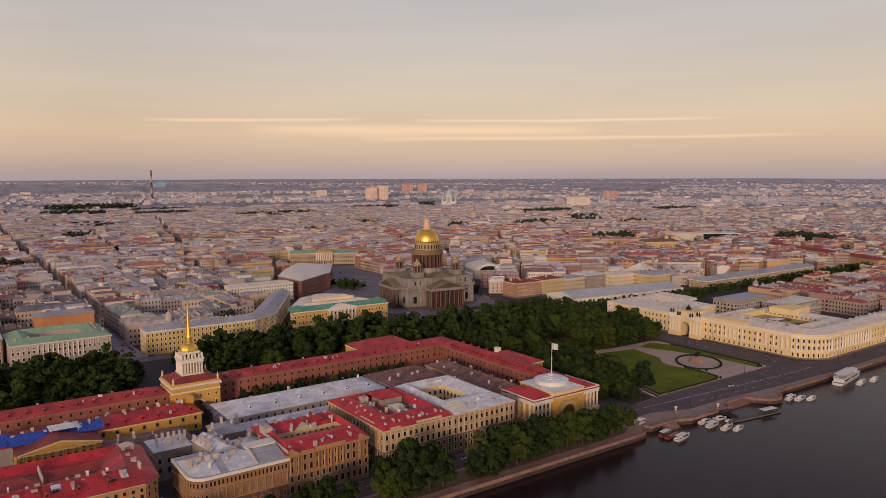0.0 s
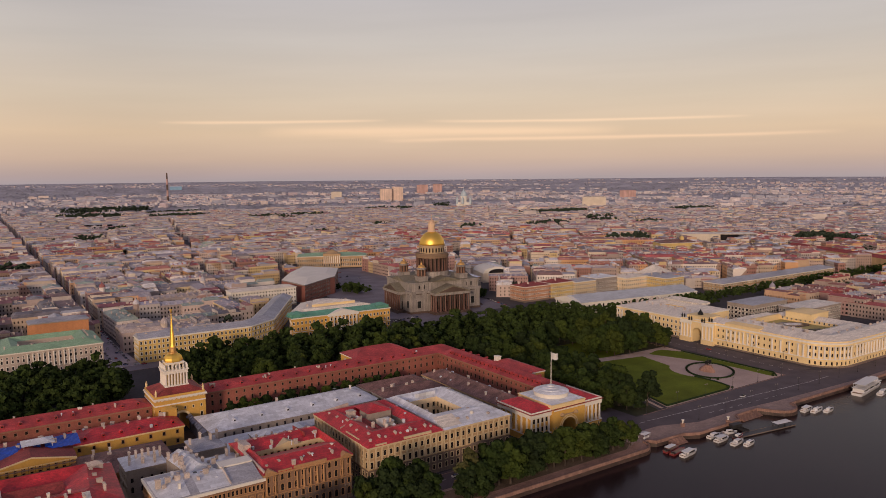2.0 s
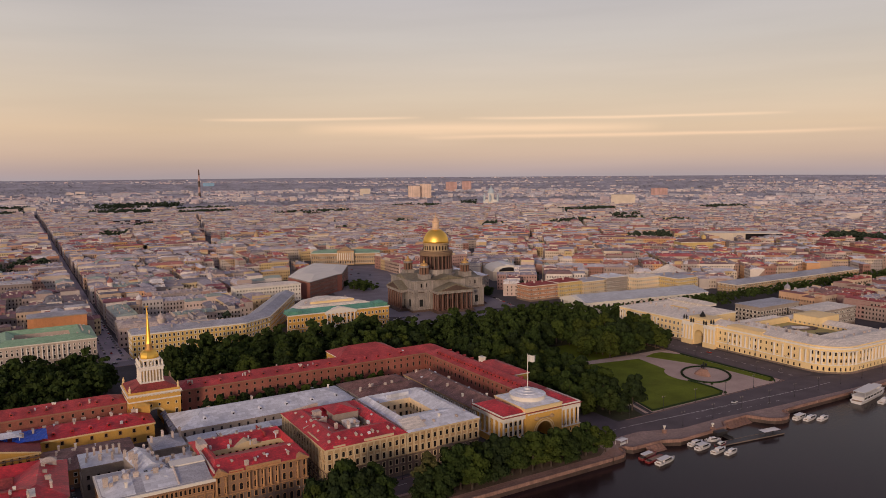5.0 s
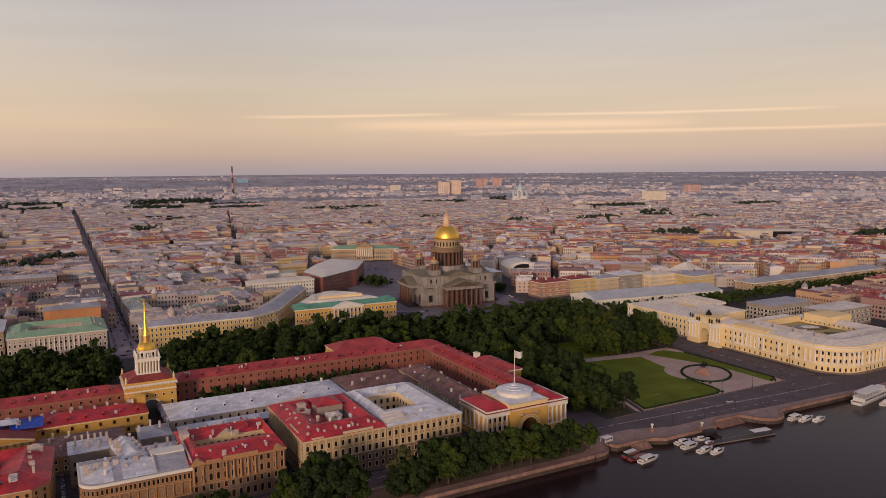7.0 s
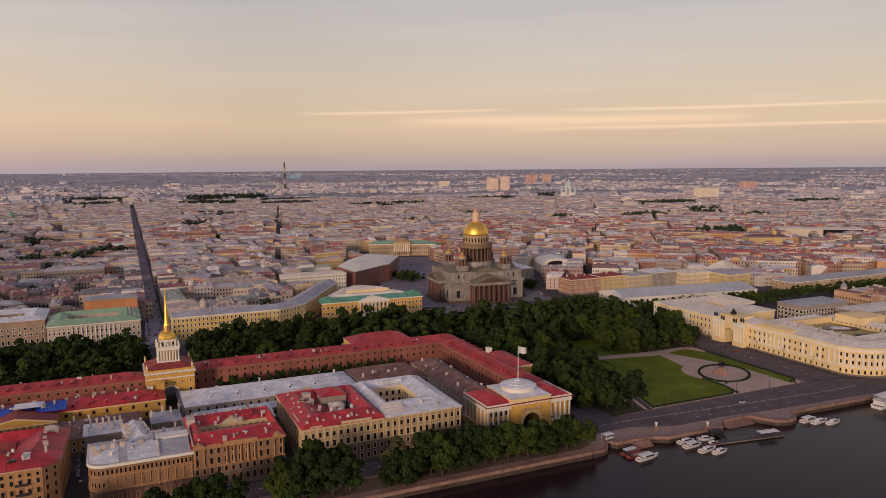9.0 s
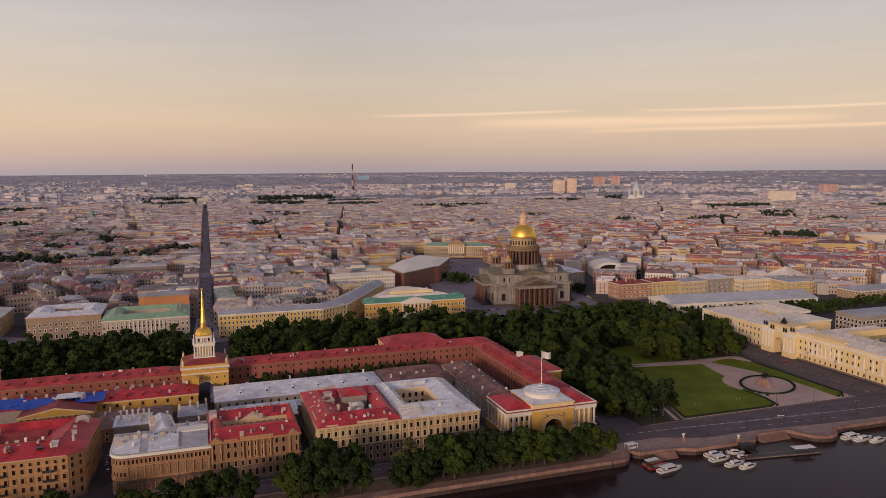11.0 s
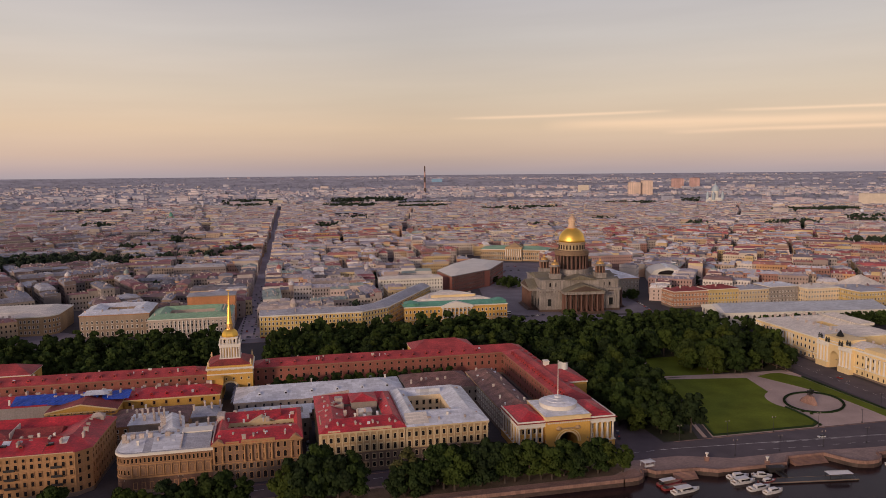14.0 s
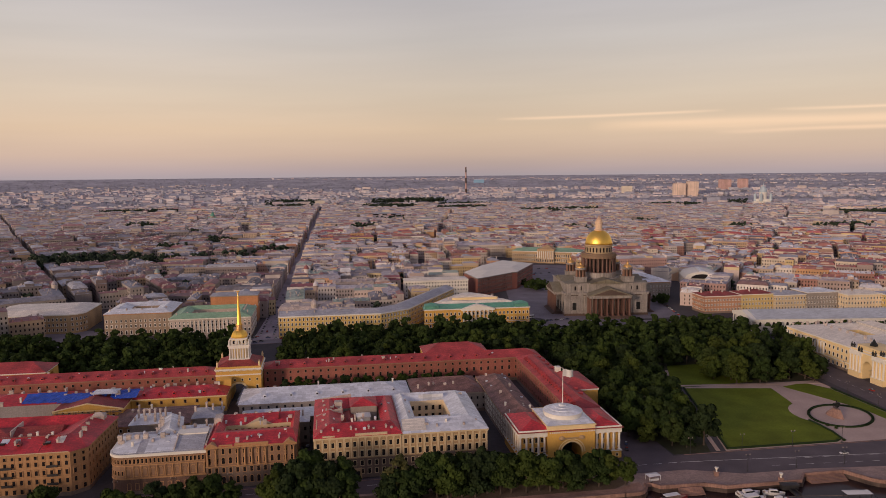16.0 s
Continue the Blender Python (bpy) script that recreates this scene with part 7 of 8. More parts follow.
# ---- the city ----
KEEP_OUT = [(1120, 1300, 420, 530), (965, 1052, 392, 470), (606, 660, 346, 376), (686, 964, 100, 138), (510, 562, 346, 398), (684, 724, 202, 242), (196, 320, 294, 350), (-265, 440, -1200, 168), (140, 440, 140, 190), (-84, -10, 176, 234), (-58, -10, 234, 270), (-148, -85, 200, 258), (-265, -170, 226, 293), (12, 108, 166, 193), (100, 140, 166, 206), (148, 256, 174, 260), (232, 346, 346, 526), (148, 230, 346, 376),
            (250, 450, 180, 300), (318, 405, 290, 640), (340, 480, 590, 720), (404, 470, 296, 376), (440, 665, -180, 58), (430, 1600, 60, 98), (440, 630, 86, 165), (446, 680, 148, 228)]
STREETS = [((146, 190), (206, 306), 6), ((128, 188), (190, 302), 16), ((3, 150), (38, 2660), 4), ((190, 560), (500, 2080), 3), ((470, 380), (1690, 2040), 0), ((-90, 850), (-300, 2900), 2), ((-700, 420), (900, 760), 1), ((-900, 1250), (1100, 1480), 1),
           ((470, 58), (1700, 58), 8), ((1195, 307), (1088, 66), 18), ((1180, 316), (1073, 75), 16), ((640, -178), (1700, -182), 16), ((-160, 180), (-190, 420), 5)]
PARKS = [(862, 1906, 170, 40), (300, 2330, 110, 110), (-75, 2450, 90, 45), (560, 2170, 105, 50), (416, 2700, 170, 60), (-335, 735, 92, 44), (-212, 712, 38, 26), (-132, 735, 26, 20), (-80, 748, 17, 14), (-32, 805, 24, 20), (-225, 905, 26, 18), (-155, 1020, 26, 24), (1095, 620, 58, 36), (-85, 2720, 120, 40), (616, 2410, 110, 46), (821, 1795, 44, 24), (1671, 2190, 40, 28), (1575, 1165, 70, 24), (1400, 320, 40, 60),
         (1260, 1045, 76, 34), (1465, 1040, 62, 28), (1400, 380, 66, 30), (-600, 2200, 140, 60), (1350, 2100, 120, 60), (1700, 1500, 160, 54), (2200, 1300, 120, 56), (-420, 1500, 44, 34), (640, 1150, 30, 26), (150, 1330, 30, 24), (1500, 900, 50, 36),
         (250, 1600, 60, 24), (880, 1300, 50, 26), (-250, 1230, 40, 20), (1020, 1080, 34, 24)]



def to_line(x, y, a, b):
    dx, dy = b[0] - a[0], b[1] - a[1]
    s = max(0, min(1, ((x - a[0]) * dx + (y - a[1]) * dy) / (dx * dx + dy * dy)))
    return math.hypot(x - a[0] - s * dx, y - a[1] - s * dy)


def free(x, y, r):
    if any(x0 - r < x < x1 + r and y0 - r < y < y1 + r for x0, x1, y0, y1 in KEEP_OUT):
        return False
    if any(to_line(x, y, a, b) < w + r for a, b, w in STREETS):
        return False
    return not any(((x - px) / (rx + r)) ** 2 + ((y - py) / (ry + r)) ** 2 < 1 for px, py, rx, ry in PARKS)


def seen(x, y):
    a = math.degrees(math.atan2(x - HUB[0], y - HUB[1]))
    return -31 < a < 72


rng = random.Random(77)
houses = []      # x, y, turn, half length, half depth, height, rise


def district(x_of, y_of, us, vs, turn, belongs):
    """Closed blocks of houses round courts on a street grid that is turned by turn."""
    c, s = math.cos(turn), math.sin(turn)

    def put(u, v, hl, hd, quarter, lift, eaves):
        x, y = x_of + u * c - v * s, y_of + u * s + v * c
        far = math.hypot(x - HUB[0], y - HUB[1])
        if far > 3000 or not seen(x, y) or not belongs(x, y) or not free(x, y, min(hl, hd) + 1.0):
            return
        if not free(x + (c if quarter == 0 else -s) * hl * 0.8, y + (s if quarter == 0 else c) * hl * 0.8, 2) or not free(x - (c if quarter == 0 else -s) * hl * 0.8, y - (s if quarter == 0 else c) * hl * 0.8, 2):
            return
        if x > 640 and y < 60:
            lift -= 4.5
        houses.append((x, y, turn + quarter * math.pi / 2 + rng.gauss(0, 0.02), hl, hd, max(7.0, rng.gauss(eaves + lift, rng.choice((0.8, 1.6, 3.4)))), rng.uniform(1.2, 3.0)))

    for v0, v1 in zip(vs, vs[1:]):
        step = [u + (rng.uniform(-40, 40) if not -2 < u < 14 else 0) for u in us]
        for u0, u1 in zip(step, step[1:]):
            if u1 - u0 < 44:
                continue
            a0, a1, b0, b1 = u0 + 4.5 + rng.uniform(0, 3), u1 - 4.5, v0 + 4.5 + rng.uniform(0, 3), v1 - 4.5
            d = rng.uniform(8.0, 11.5)
            eaves = rng.gauss(18.0, 1.6)
            for fixed, horizontal in ((b0 + d, True), (b1 - d, True), (a0 + d, False), (a1 - d, False)):
                p, end = (a0, a1) if horizontal else (b0 + 2 * d, b1 - 2 * d)
                while p < end - 8:
                    w = min(rng.choice((rng.uniform(16, 30), rng.uniform(28, 60), rng.uniform(40, 82))), end - p)
                    if end - p - w < 9:
                        w = end - p
                    if horizontal:
                        put(p + w / 2, fixed, w / 2, d, 0, 0.0, eaves)
                    else:
                        put(fixed, p + w / 2, w / 2, d, 1, 0.0, eaves)
                    p += w
            for _ in range(rng.randint(5, 10)):
                w, q = rng.uniform(10, 30), rng.randint(0, 1)
                put(rng.uniform(a0 + 22, a1 - 22) if a1 - a0 > 46 else (a0 + a1) / 2, rng.uniform(b0 + 20, b1 - 20) if b1 - b0 > 42 else (b0 + b1) / 2, w, rng.uniform(5, 7.5), q, -1.5, eaves)


def grid(a, b, low, high):
    out = [a]
    while out[-1] < b:
        out.append(out[-1] + rng.uniform(low, high))
    return out


def right_of_avenue(x, y):
    return (x - 470) * (2040 - 380) - (y - 380) * (1690 - 470) > 0


district(-4.8, 120, [4.2 - u for u in grid(0, 2000, 100, 175)][::-1] + [9.8] + grid(126, 2300, 100, 175), grid(0, 2700, 80, 124), -0.0141, lambda x, y: x > -70 - 0.3 * (y - 200) and not (right_of_avenue(x, y) and x > 440))
district(-180, 250, grid(-2600, 1400, 100, 170), grid(-1600, 3600, 80, 126), 0.42, lambda x, y: x <= -70 - 0.3 * (y - 200))
district(470, 380, grid(0, 3000, 100, 170), grid(-1400, 3000, 80, 126), math.atan2(1660, 1220) - math.pi / 2 + 0.0, lambda x, y: right_of_avenue(x, y) and x > 440 and y > 100)
district(640, -172, grid(0, 2600, 80, 130), [0, 70, 140, 228], 0.0, lambda x, y: x > 640 and y < 60)
houses.sort(key=lambda h: math.hypot(h[0] - HUB[0], h[1] - HUB[1]))


def house_parts(h, stack=True, panes=2):
    """Three meshes of a street house, round its own middle: walls, roof with chimneys, rows of panes."""
    _, _, _, hl, hd, high, rise = h
    wall = Geo().prism(rect(-hl, hl, -hd, hd), 0, high)
    form = rng.random()
    roof = Geo()
    if form < 0.62 or not stack:
        roof.hip(-hl, hl, -hd, hd, high + 0.02, rise, 0.45, 0, rng.choice((0.0, 0.5, 0.85)))
        top = high + rise
    elif form < 0.82:
        # steep lower slope and a flat top
        e, q = 0.4, min(2.2, hd * 0.3)
        roof.loft([[(-hl - e, -hd - e, high), (hl + e, -hd - e, high), (hl + e, hd + e, high), (-hl - e, hd + e, high)],
                   [(-hl + q, -hd + q, high + 3.0), (hl - q, -hd + q, high + 3.0), (hl - q, hd - q, high + 3.0), (-hl + q, hd - q, high + 3.0)],
                   [(-hl + q * 2, 0 - 0.3, high + 4.0), (hl - q * 2, -0.3, high + 4.0), (hl - q * 2, 0.3, high + 4.0), (-hl + q * 2, 0.3, high + 4.0)]])
        top = high + 3.6
    else:
        # two roofs of different height on one house
        c = hl * rng.uniform(-0.3, 0.3)
        lift = rng.uniform(1.5, 4.5)
        wall.box(c, hl, -hd, hd, high, high + lift)
        roof.hip(c, hl, -hd, hd, high + lift, rise, 0.3, 0, 0.8)
        roof.hip(-hl, c - 0.4, -hd, hd, high + 0.02, rise * 0.8, 0.4, 0, 0.8)
        top = high + rise * 0.8
    if stack and rng.random() < 0.55:
        s = rng.choice((-1, 1))
        wall.box(min(s * hl, s * (hl - 0.5)), max(s * hl, s * (hl - 0.5)), -hd, hd, high, top + 0.9)
    if stack and rng.random() < 0.2:
        x, w = rng.uniform(-hl * 0.4, hl * 0.4), rng.uniform(2.5, 5)
        wall.box(x - w, x + w, -hd + 0.3, hd - 0.3, high, high + 3.2)
        roof.hip(x - w, x + w, -hd + 0.3, hd - 0.3, high + 3.2, 1.6, 0.3)
    if stack:
        for _ in range(rng.randint(4, 6 + int(hl / 5))):
            x, y, w = rng.uniform(-hl * 0.85, hl * 0.85), rng.uniform(-hd * 0.7, hd * 0.7), rng.uniform(0.4, 1.4)
            roof.box(x - w, x + w, y - 0.45, y + 0.45, high + 0.3, top + rng.uniform(-0.2, 1.6), 1)
        if rng.random() < 0.4:
            n = int(hl / 3)
            for k in range(n):
                x = -hl + (k + 0.5) * 2 * hl / n
                roof.box(x - 0.7, x + 0.7, -hd + 0.6, -hd * 0.4, high + 0.2, high + 1.9, 0)
        if rng.random() < 0.25:
            x, w = rng.uniform(-hl * 0.5, hl * 0.5), rng.uniform(1.5, 4)
            roof.box(x - w, x + w, -hd * 0.5, hd * 0.5, high, top + 0.9, 0)
    side_panes = rng.random() < 0.4
    pane = Geo()
    if panes:
        floors = max(2, int((high - 2.2) / 4.0))
        n = max(2, int(hl * 2 / 3.2))
        for f in range(floors):
            z = 1.8 + f * (high - 2.0) / floors
            for i in range(n):
                x = -hl + (i + 0.5) * 2 * hl / n
                for y, w in ((-hd - 0.05, 0.62), (hd + 0.05, -0.62)):
                    if panes > 1 or (y < 0) == (math.cos(h[2]) > -0.2):
                        pane.face([(x - w, y, z), (x + w, y, z), (x + w, y, z + 2.1), (x - w, y, z + 2.1)])
            if panes > 1 and side_panes:
                for y in (-hd * 0.5, 0, hd * 0.5):
                    for x, w in ((hl + 0.05, 0.6), (-hl - 0.05, -0.6)):
                        pane.face([(x, y - w, z), (x, y + w, z), (x, y + w, z + 2.1), (x, y - w, z + 2.1)])
    return wall, roof, pane


TONES = ("stuccoed street house with a metal roof and chimneys", "old city house with rows of windows and sheet roof", "plain courtyard house of faded stucco with metal roof")
for i, h in enumerate(houses[:300]):
    wall, roof, pane = house_parts(h)
    t = thing("house", TONES[i % 3], "house", (h[0], h[1], 0), math.degrees(h[2]), "city houses")
    old = (h[0] < 0 and h[1] < 560) or noise.noise(Vector((h[0] * 0.006, h[1] * 0.006, 1.0))) > 0.3
    part("wall", wall, OLD_TOWN_WALL if h[0] < -45 else HOUSE_WALL, t)
    part("roof", roof, [HOUSE_RED_ROOF if h[0] > 640 and h[1] < 60 else OLD_TOWN_ROOF if old else HOUSE_ROOF, CHIMNEY], t)
    tagged(part("glazing", pane, GLASS, t), kind="stuff")


def joined_houses(name, hs, label, stack, panes, wall_mat=CITY_WALL, roof_mat=CITY_ROOF, shrink=False):
    g = Geo()
    for h in hs:
        z = land_height(h[0], h[1])
        m = Matrix.Translation((h[0], h[1], z)) @ Matrix.Rotation(h[2], 4, "Z")
        for k, piece in enumerate(house_parts(h, stack, panes)):
            if piece.v:
                a = np.array(piece.v) @ np.array(m.to_3x3()).T + np.array(m.translation)
                o = len(g.v)
                g.v += [tuple(p) for p in a]
                g.f += [tuple(i + o for i in f) for f in piece.f]
                g.m += [(0, 1, 2)[k] if not (k == 1 and mm == 1) else 3 for mm in piece.m]
    me = g.mesh(name, [wall_mat, roof_mat, GLASS, CHIMNEY])
    return tagged(part(name, me, None), label, "city", kind="stuff")


middle = [h for h in houses[300:] if math.hypot(h[0] - HUB[0], h[1] - HUB[1]) < 1750]
outer_city = [h for h in houses[300:] if math.hypot(h[0] - HUB[0], h[1] - HUB[1]) >= 1750]
red_quarter = [h for h in middle if noise.noise(Vector((h[0] * 0.004, h[1] * 0.004, 7.0))) > (0.16 if h[0] < 620 else -0.55)]
old_quarter = [h for h in middle if h[0] < -20 - 0.15 * (h[1] - 300) and h[1] < 1300]
red_quarter = [h for h in red_quarter if not (h[0] < -20 - 0.15 * (h[1] - 300) and h[1] < 1300)]
chosen = set(red_quarter) | set(old_quarter)
middle = [h for h in middle if h not in chosen]
joined_houses("red_roof_quarter", red_quarter, "old city quarter with many rusty red sheet roofs", True, 2, RED_QUARTER_WALL, RED_QUARTER_ROOF)
joined_houses("old_town_quarter", old_quarter, "dark old town quarter with maroon and grey roofs", True, 2, OLD_QUARTER_WALL, OLD_QUARTER_ROOF)
joined_houses("city_quarter", middle, "packed old city quarter of stucco houses and sheet roofs", True, 2)
joined_houses("outer_city", [h for h in outer_city if math.hypot(h[0] - HUB[0], h[1] - HUB[1]) < 2200], "outer city of stuccoed houses and sheet roofs, haze mixed into the colours", True, 1, OUTER_WALL, OUTER_ROOF)
joined_houses("outer_suburb", [h for h in outer_city if math.hypot(h[0] - HUB[0], h[1] - HUB[1]) >= 2200], "outer city of low houses and roofs, haze mixed into the colours", True, 0, OUTER_WALL, OUTER_ROOF)

# far rim: smaller and smaller towards the horizon
rng = random.Random(99)
# these pale, bluish base colours carry the distance haze
FAR_WALL = mat("hazed_far_plaster", (0.4, 0.35, 0.33), var=0.15, palette=[(0.55, 0.50, 0.52), (0.46, 0.45, 0.50), (0.68, 0.61, 0.60), (0.52, 0.43, 0.45), (0.60, 0.51, 0.47), (0.44, 0.44, 0.50)], island=True)
FAR_ROOF = mat("hazed_far_roof", (0.36, 0.33, 0.34), var=0.2, palette=[(0.50, 0.47, 0.52), (0.44, 0.43, 0.49), (0.56, 0.52, 0.55), (0.46, 0.39, 0.42), (0.40, 0.40, 0.46)], island=True)
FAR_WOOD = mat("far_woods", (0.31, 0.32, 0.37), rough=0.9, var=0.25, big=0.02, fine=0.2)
far = []
far_wood = []
for _ in range(12000):
    a, r = radians(rng.uniform(-31, 72)), 2950 + 1780 * rng.random() ** 0.8
    x, y = HUB[0] + r * math.sin(a), HUB[1] + r * math.cos(a)
    s = 0.72 * (152 - land_height(x, y)) / 152
    green = noise.noise(Vector((a * 2.2, (r - 2900) * 0.0055, 3.0))) + 0.5 * noise.noise(Vector((a * 9.0, (r - 2900) * 0.016, 8.0)))
    edge = 0.06 - 0.45 * max(0.0, (r - 3700) / 1000) * (1.0 if a < 0.12 else 0.45)
    if green > edge:
        if rng.random() < 0.8:
            far_wood.append((x, y, 1.0 * s + 0.12))
        continue
    if rng.random() < 0.1:
        far.append((x, y, rng.uniform(-0.3, 0.3) + rng.choice((0, 1.57)), rng.uniform(20, 50) * s, 8 * s, rng.uniform(16, 32) * s, 1.0 * s))
    else:
        far.append((x, y, rng.uniform(-0.4, 0.4) + rng.choice((0, 1.57)), rng.uniform(10, 40) * s, rng.uniform(6, 11) * s, rng.uniform(8, 15) * s, 2.4 * s))
joined_houses("far_city", far, "distant city and apartment blocks, haze put into their colours", False, 0, FAR_WALL, FAR_ROOF)
ob = joined_crowns("far_woods", far_wood, "distant woods below the horizon, tinted bluish for haze", 3.0, FAINT)
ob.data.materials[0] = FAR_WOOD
park_trees = []
for px, py, rx, ry in PARKS:
    n = int(rx * ry * math.pi / 95)
    for _ in range(n):
        a, q = rng.uniform(0, 6.28), math.sqrt(rng.random())
        park_trees.append((px + rx * q * math.cos(a), py + ry * q * math.sin(a), rng.uniform(1.2, 1.9)))
court_green = []
for _ in range(210):
    h = rng.choice(houses[:3600])
    for _ in range(rng.randint(2, 6)):
        x, y = h[0] + 15 * math.sin(h[2]) + rng.uniform(-9, 9), h[1] - 15 * math.cos(h[2]) + rng.uniform(-9, 9)
        if free(x, y, 7):
            court_green.append((x, y, rng.uniform(0.9, 1.45)))
near_green = [p for p in park_trees + court_green if math.hypot(p[0] - HUB[0], p[1] - HUB[1]) < 1900]
joined_crowns("city_trees", near_green, "clumps of dark trees between the houses", 1.0, SMALL).data.materials[0] = CITY_LEAF
joined_crowns("outer_trees", [p for p in park_trees + court_green if p not in near_green], "clumps of dark trees between far houses", 1.0, FAINT).data.materials[0] = CITY_LEAF
square_trees = [(318 + rng.uniform(-14, 22), 395 + rng.uniform(-26, 30), 0.72) for _ in range(34)] + [(430 + rng.uniform(-10, 10), 262 + rng.uniform(-14, 14), 0.8) for _ in range(9)]
joined_crowns("square_trees", square_trees, "group of dark trees on the cathedral square")


# ---- landmarks far off ----
def far_box(name, label, az, r, width, deep, top, material, roof_mat, bottom=None, category="building"):
    x, y = HUB[0] + r * math.sin(radians(az)), HUB[1] + r * math.cos(radians(az))
    t = thing(name, label, category, (x, y, 0), -az)
    z = land_height(x, y) if bottom is None else bottom
    part("wall", Geo().box(-width / 2, width / 2, -deep / 2, deep / 2, z - 2, top), material, t)
    part("roof", Geo().hip(-width / 2, width / 2, -deep / 2, deep / 2, top, 2.0, 0.4), roof_mat, t)
    return t


CREAM = mat("cream_plaster", (0.62, 0.54, 0.44), var=0.1, streaky=0.15)
APRICOT = mat("apricot_panels", (0.64, 0.49, 0.40), var=0.12, sheets=(6, 4))
BRICK_FAR = mat("dull_red_panels", (0.48, 0.31, 0.28), var=0.15, sheets=(6, 4))
far_box("slab_block", "long white slab block standing out of the roofs", 44.2, 2960, 92, 24, 56, CREAM, CREAM)
far_box("apartment_block", "large apricot apartment block far away", 28.2, 3500, 58, 26, 84, APRICOT, APRICOT)
far_box("apartment_block", "tall apricot apartment block far away", 29.1, 3520, 54, 26, 92, APRICOT, APRICOT)
far_box("apartment_block", "dull red apartment block far away", 47.0, 3600, 76, 26, 66, BRICK_FAR, BRICK_FAR)
far_box("apartment_block", "dull red apartment block on the skyline", 31.2, 3900, 60, 26, 95, BRICK_FAR, BRICK_FAR)
far_box("apartment_block", "dull red apartment block on the skyline", 32.4, 3920, 50, 26, 98, BRICK_FAR, BRICK_FAR)
far_box("apartment_block", "pale pink apartment block far away", 24.4, 3600, 50, 26, 70, CREAM, CREAM)
far_box("works_hall", "pale blue works hall by the chimney", 12.9, 4330, 62, 30, 96, mat("pale_blue_cladding", (0.22, 0.38, 0.52), var=0.1), GREY_ROOF)
far_box("theatre", "pale theatre closing the end of the long street", 0.9, 3160, 40, 30, 27, CREAM, CREAM)
far_box("glass_block", "dark glass office block among old roofs", 6.5, 2240, 70, 30, 22, GLASS, DARK_GREY_ROOF)
hall2 = thing("theatre_hall", "pale modern theatre with a dark glass side", "building", (1215, 478, 0), -38)
part("wall", Geo().box(-82, -4, -18, 26, 0, 25), CREAM, hall2)
part("roof", Geo().hip(-82, -4, -18, 26, 25, 1.5, 0.4), PALE_ROOF, hall2)
part("glass_block", Geo().box(-4, 70, -20, 26, 0, 24), GLASS, hall2, "dark glass block")
part("glass_block_roof", Geo().box(-4.4, 70.4, -20.4, 26.4, 24, 25.4), PALE_ROOF, hall2)
yellow_house = wing("street_house", "long bright yellow house with a worn brown roof", -37, 37, 0, 36, 22, 5.0, LEMON, BROWN_ROOF, ROW_FLOORS, 3.6, "fl", WHITE)
yellow_house.matrix_basis = pose(1008, 416, 0, 0, 0, -27.6)
part("roof_turret", Geo().box(8, 14, 14, 20, 24, 31).hip(8, 14, 14, 20, 31, 3, 0.3), LEMON, yellow_house)
for x0, x1, y0, y1, label in ((612, 654, 349, 372, "low dark glazed hall with a flat roof"), (692, 820, 104, 132, "long boulevard house with a plain grey roof"), (821, 958, 104, 132, "long boulevard house with a pale grey roof")):
    wing("glazed_hall" if x0 < 640 else "boulevard_house", label, x0, x1, y0, y1, 14 if x0 < 640 else 11.5, 0.8 if x0 < 640 else 4.0, GLASS if x0 < 640 else SAND, DARK_GREY_ROOF, () if x0 < 640 else ROW_FLOORS[:2], 4.0, "fl", WHITE)
works = thing("works_range", "long sand-coloured works range with a red roof", "building", (1141, 186, 0), -24.0)
part("wall", Geo().box(-9, 9, -135, 135, 0, 15), SAND, works)
part("roof", Geo().hip(-9, 9, -135, 135, 15, 4.5, 0.6, 0, 0.9), OLD_RED_ROOF, works)
part("white_strip", Geo().box(-14, -9.6, -20, 130, 0, 12), WHITE, works)
x, y = HUB[0] + 3650 * math.sin(radians(12.1)), HUB[1] + 3650 * math.cos(radians(12.1))
stack = thing("power_chimney", "tall striped power station chimney on the horizon", "chimney", (x, y, 0))
zb, zt = land_height(x, y), 168
for k in range(5):
    z0, z1 = zb + (zt - zb) * k / 5, zb + (zt - zb) * (k + 1) / 5
    part("shaft", Geo().lathe([(5.6 - 0.5 * k, z0), (5.1 - 0.5 * k, z1)], n=12), BRICK_FAR if k % 2 else DARK_STONE, stack)


def church(label, x, y, wall_mat, dome_mat, size, turn=0.0):
    t = thing("church", label, "church", (x, y, 0), turn)
    part("wall", Geo().box(-12, 12, -12, 12, 0, 20).box(-18, 18, -8, 8, 0, 16).box(-8, 8, -18, 18, 0, 16), wall_mat, t)
    part("drum", Geo().lathe([(8, 20), (8, 34), (8.6, 34.5), (8.6, 36)], n=20), wall_mat, t)
    part("dome", Geo().lathe([(8.3, 36), (8.2, 40), (6.6, 45), (3.6, 49), (1.4, 50.5), (1.3, 54), (0.3, 55), (0.1, 60)], n=20), dome_mat, t)
    for sx in (-1, 1):
        for sy in (-1, 1):
            part("small_dome", Geo().lathe([(3, 16), (3, 27), (3.3, 27.5), (2.8, 31), (1.2, 33), (0.1, 37)], (sx * 12, sy * 12), 12), dome_mat, t)
    t.scale = (size, size, size)
    return t


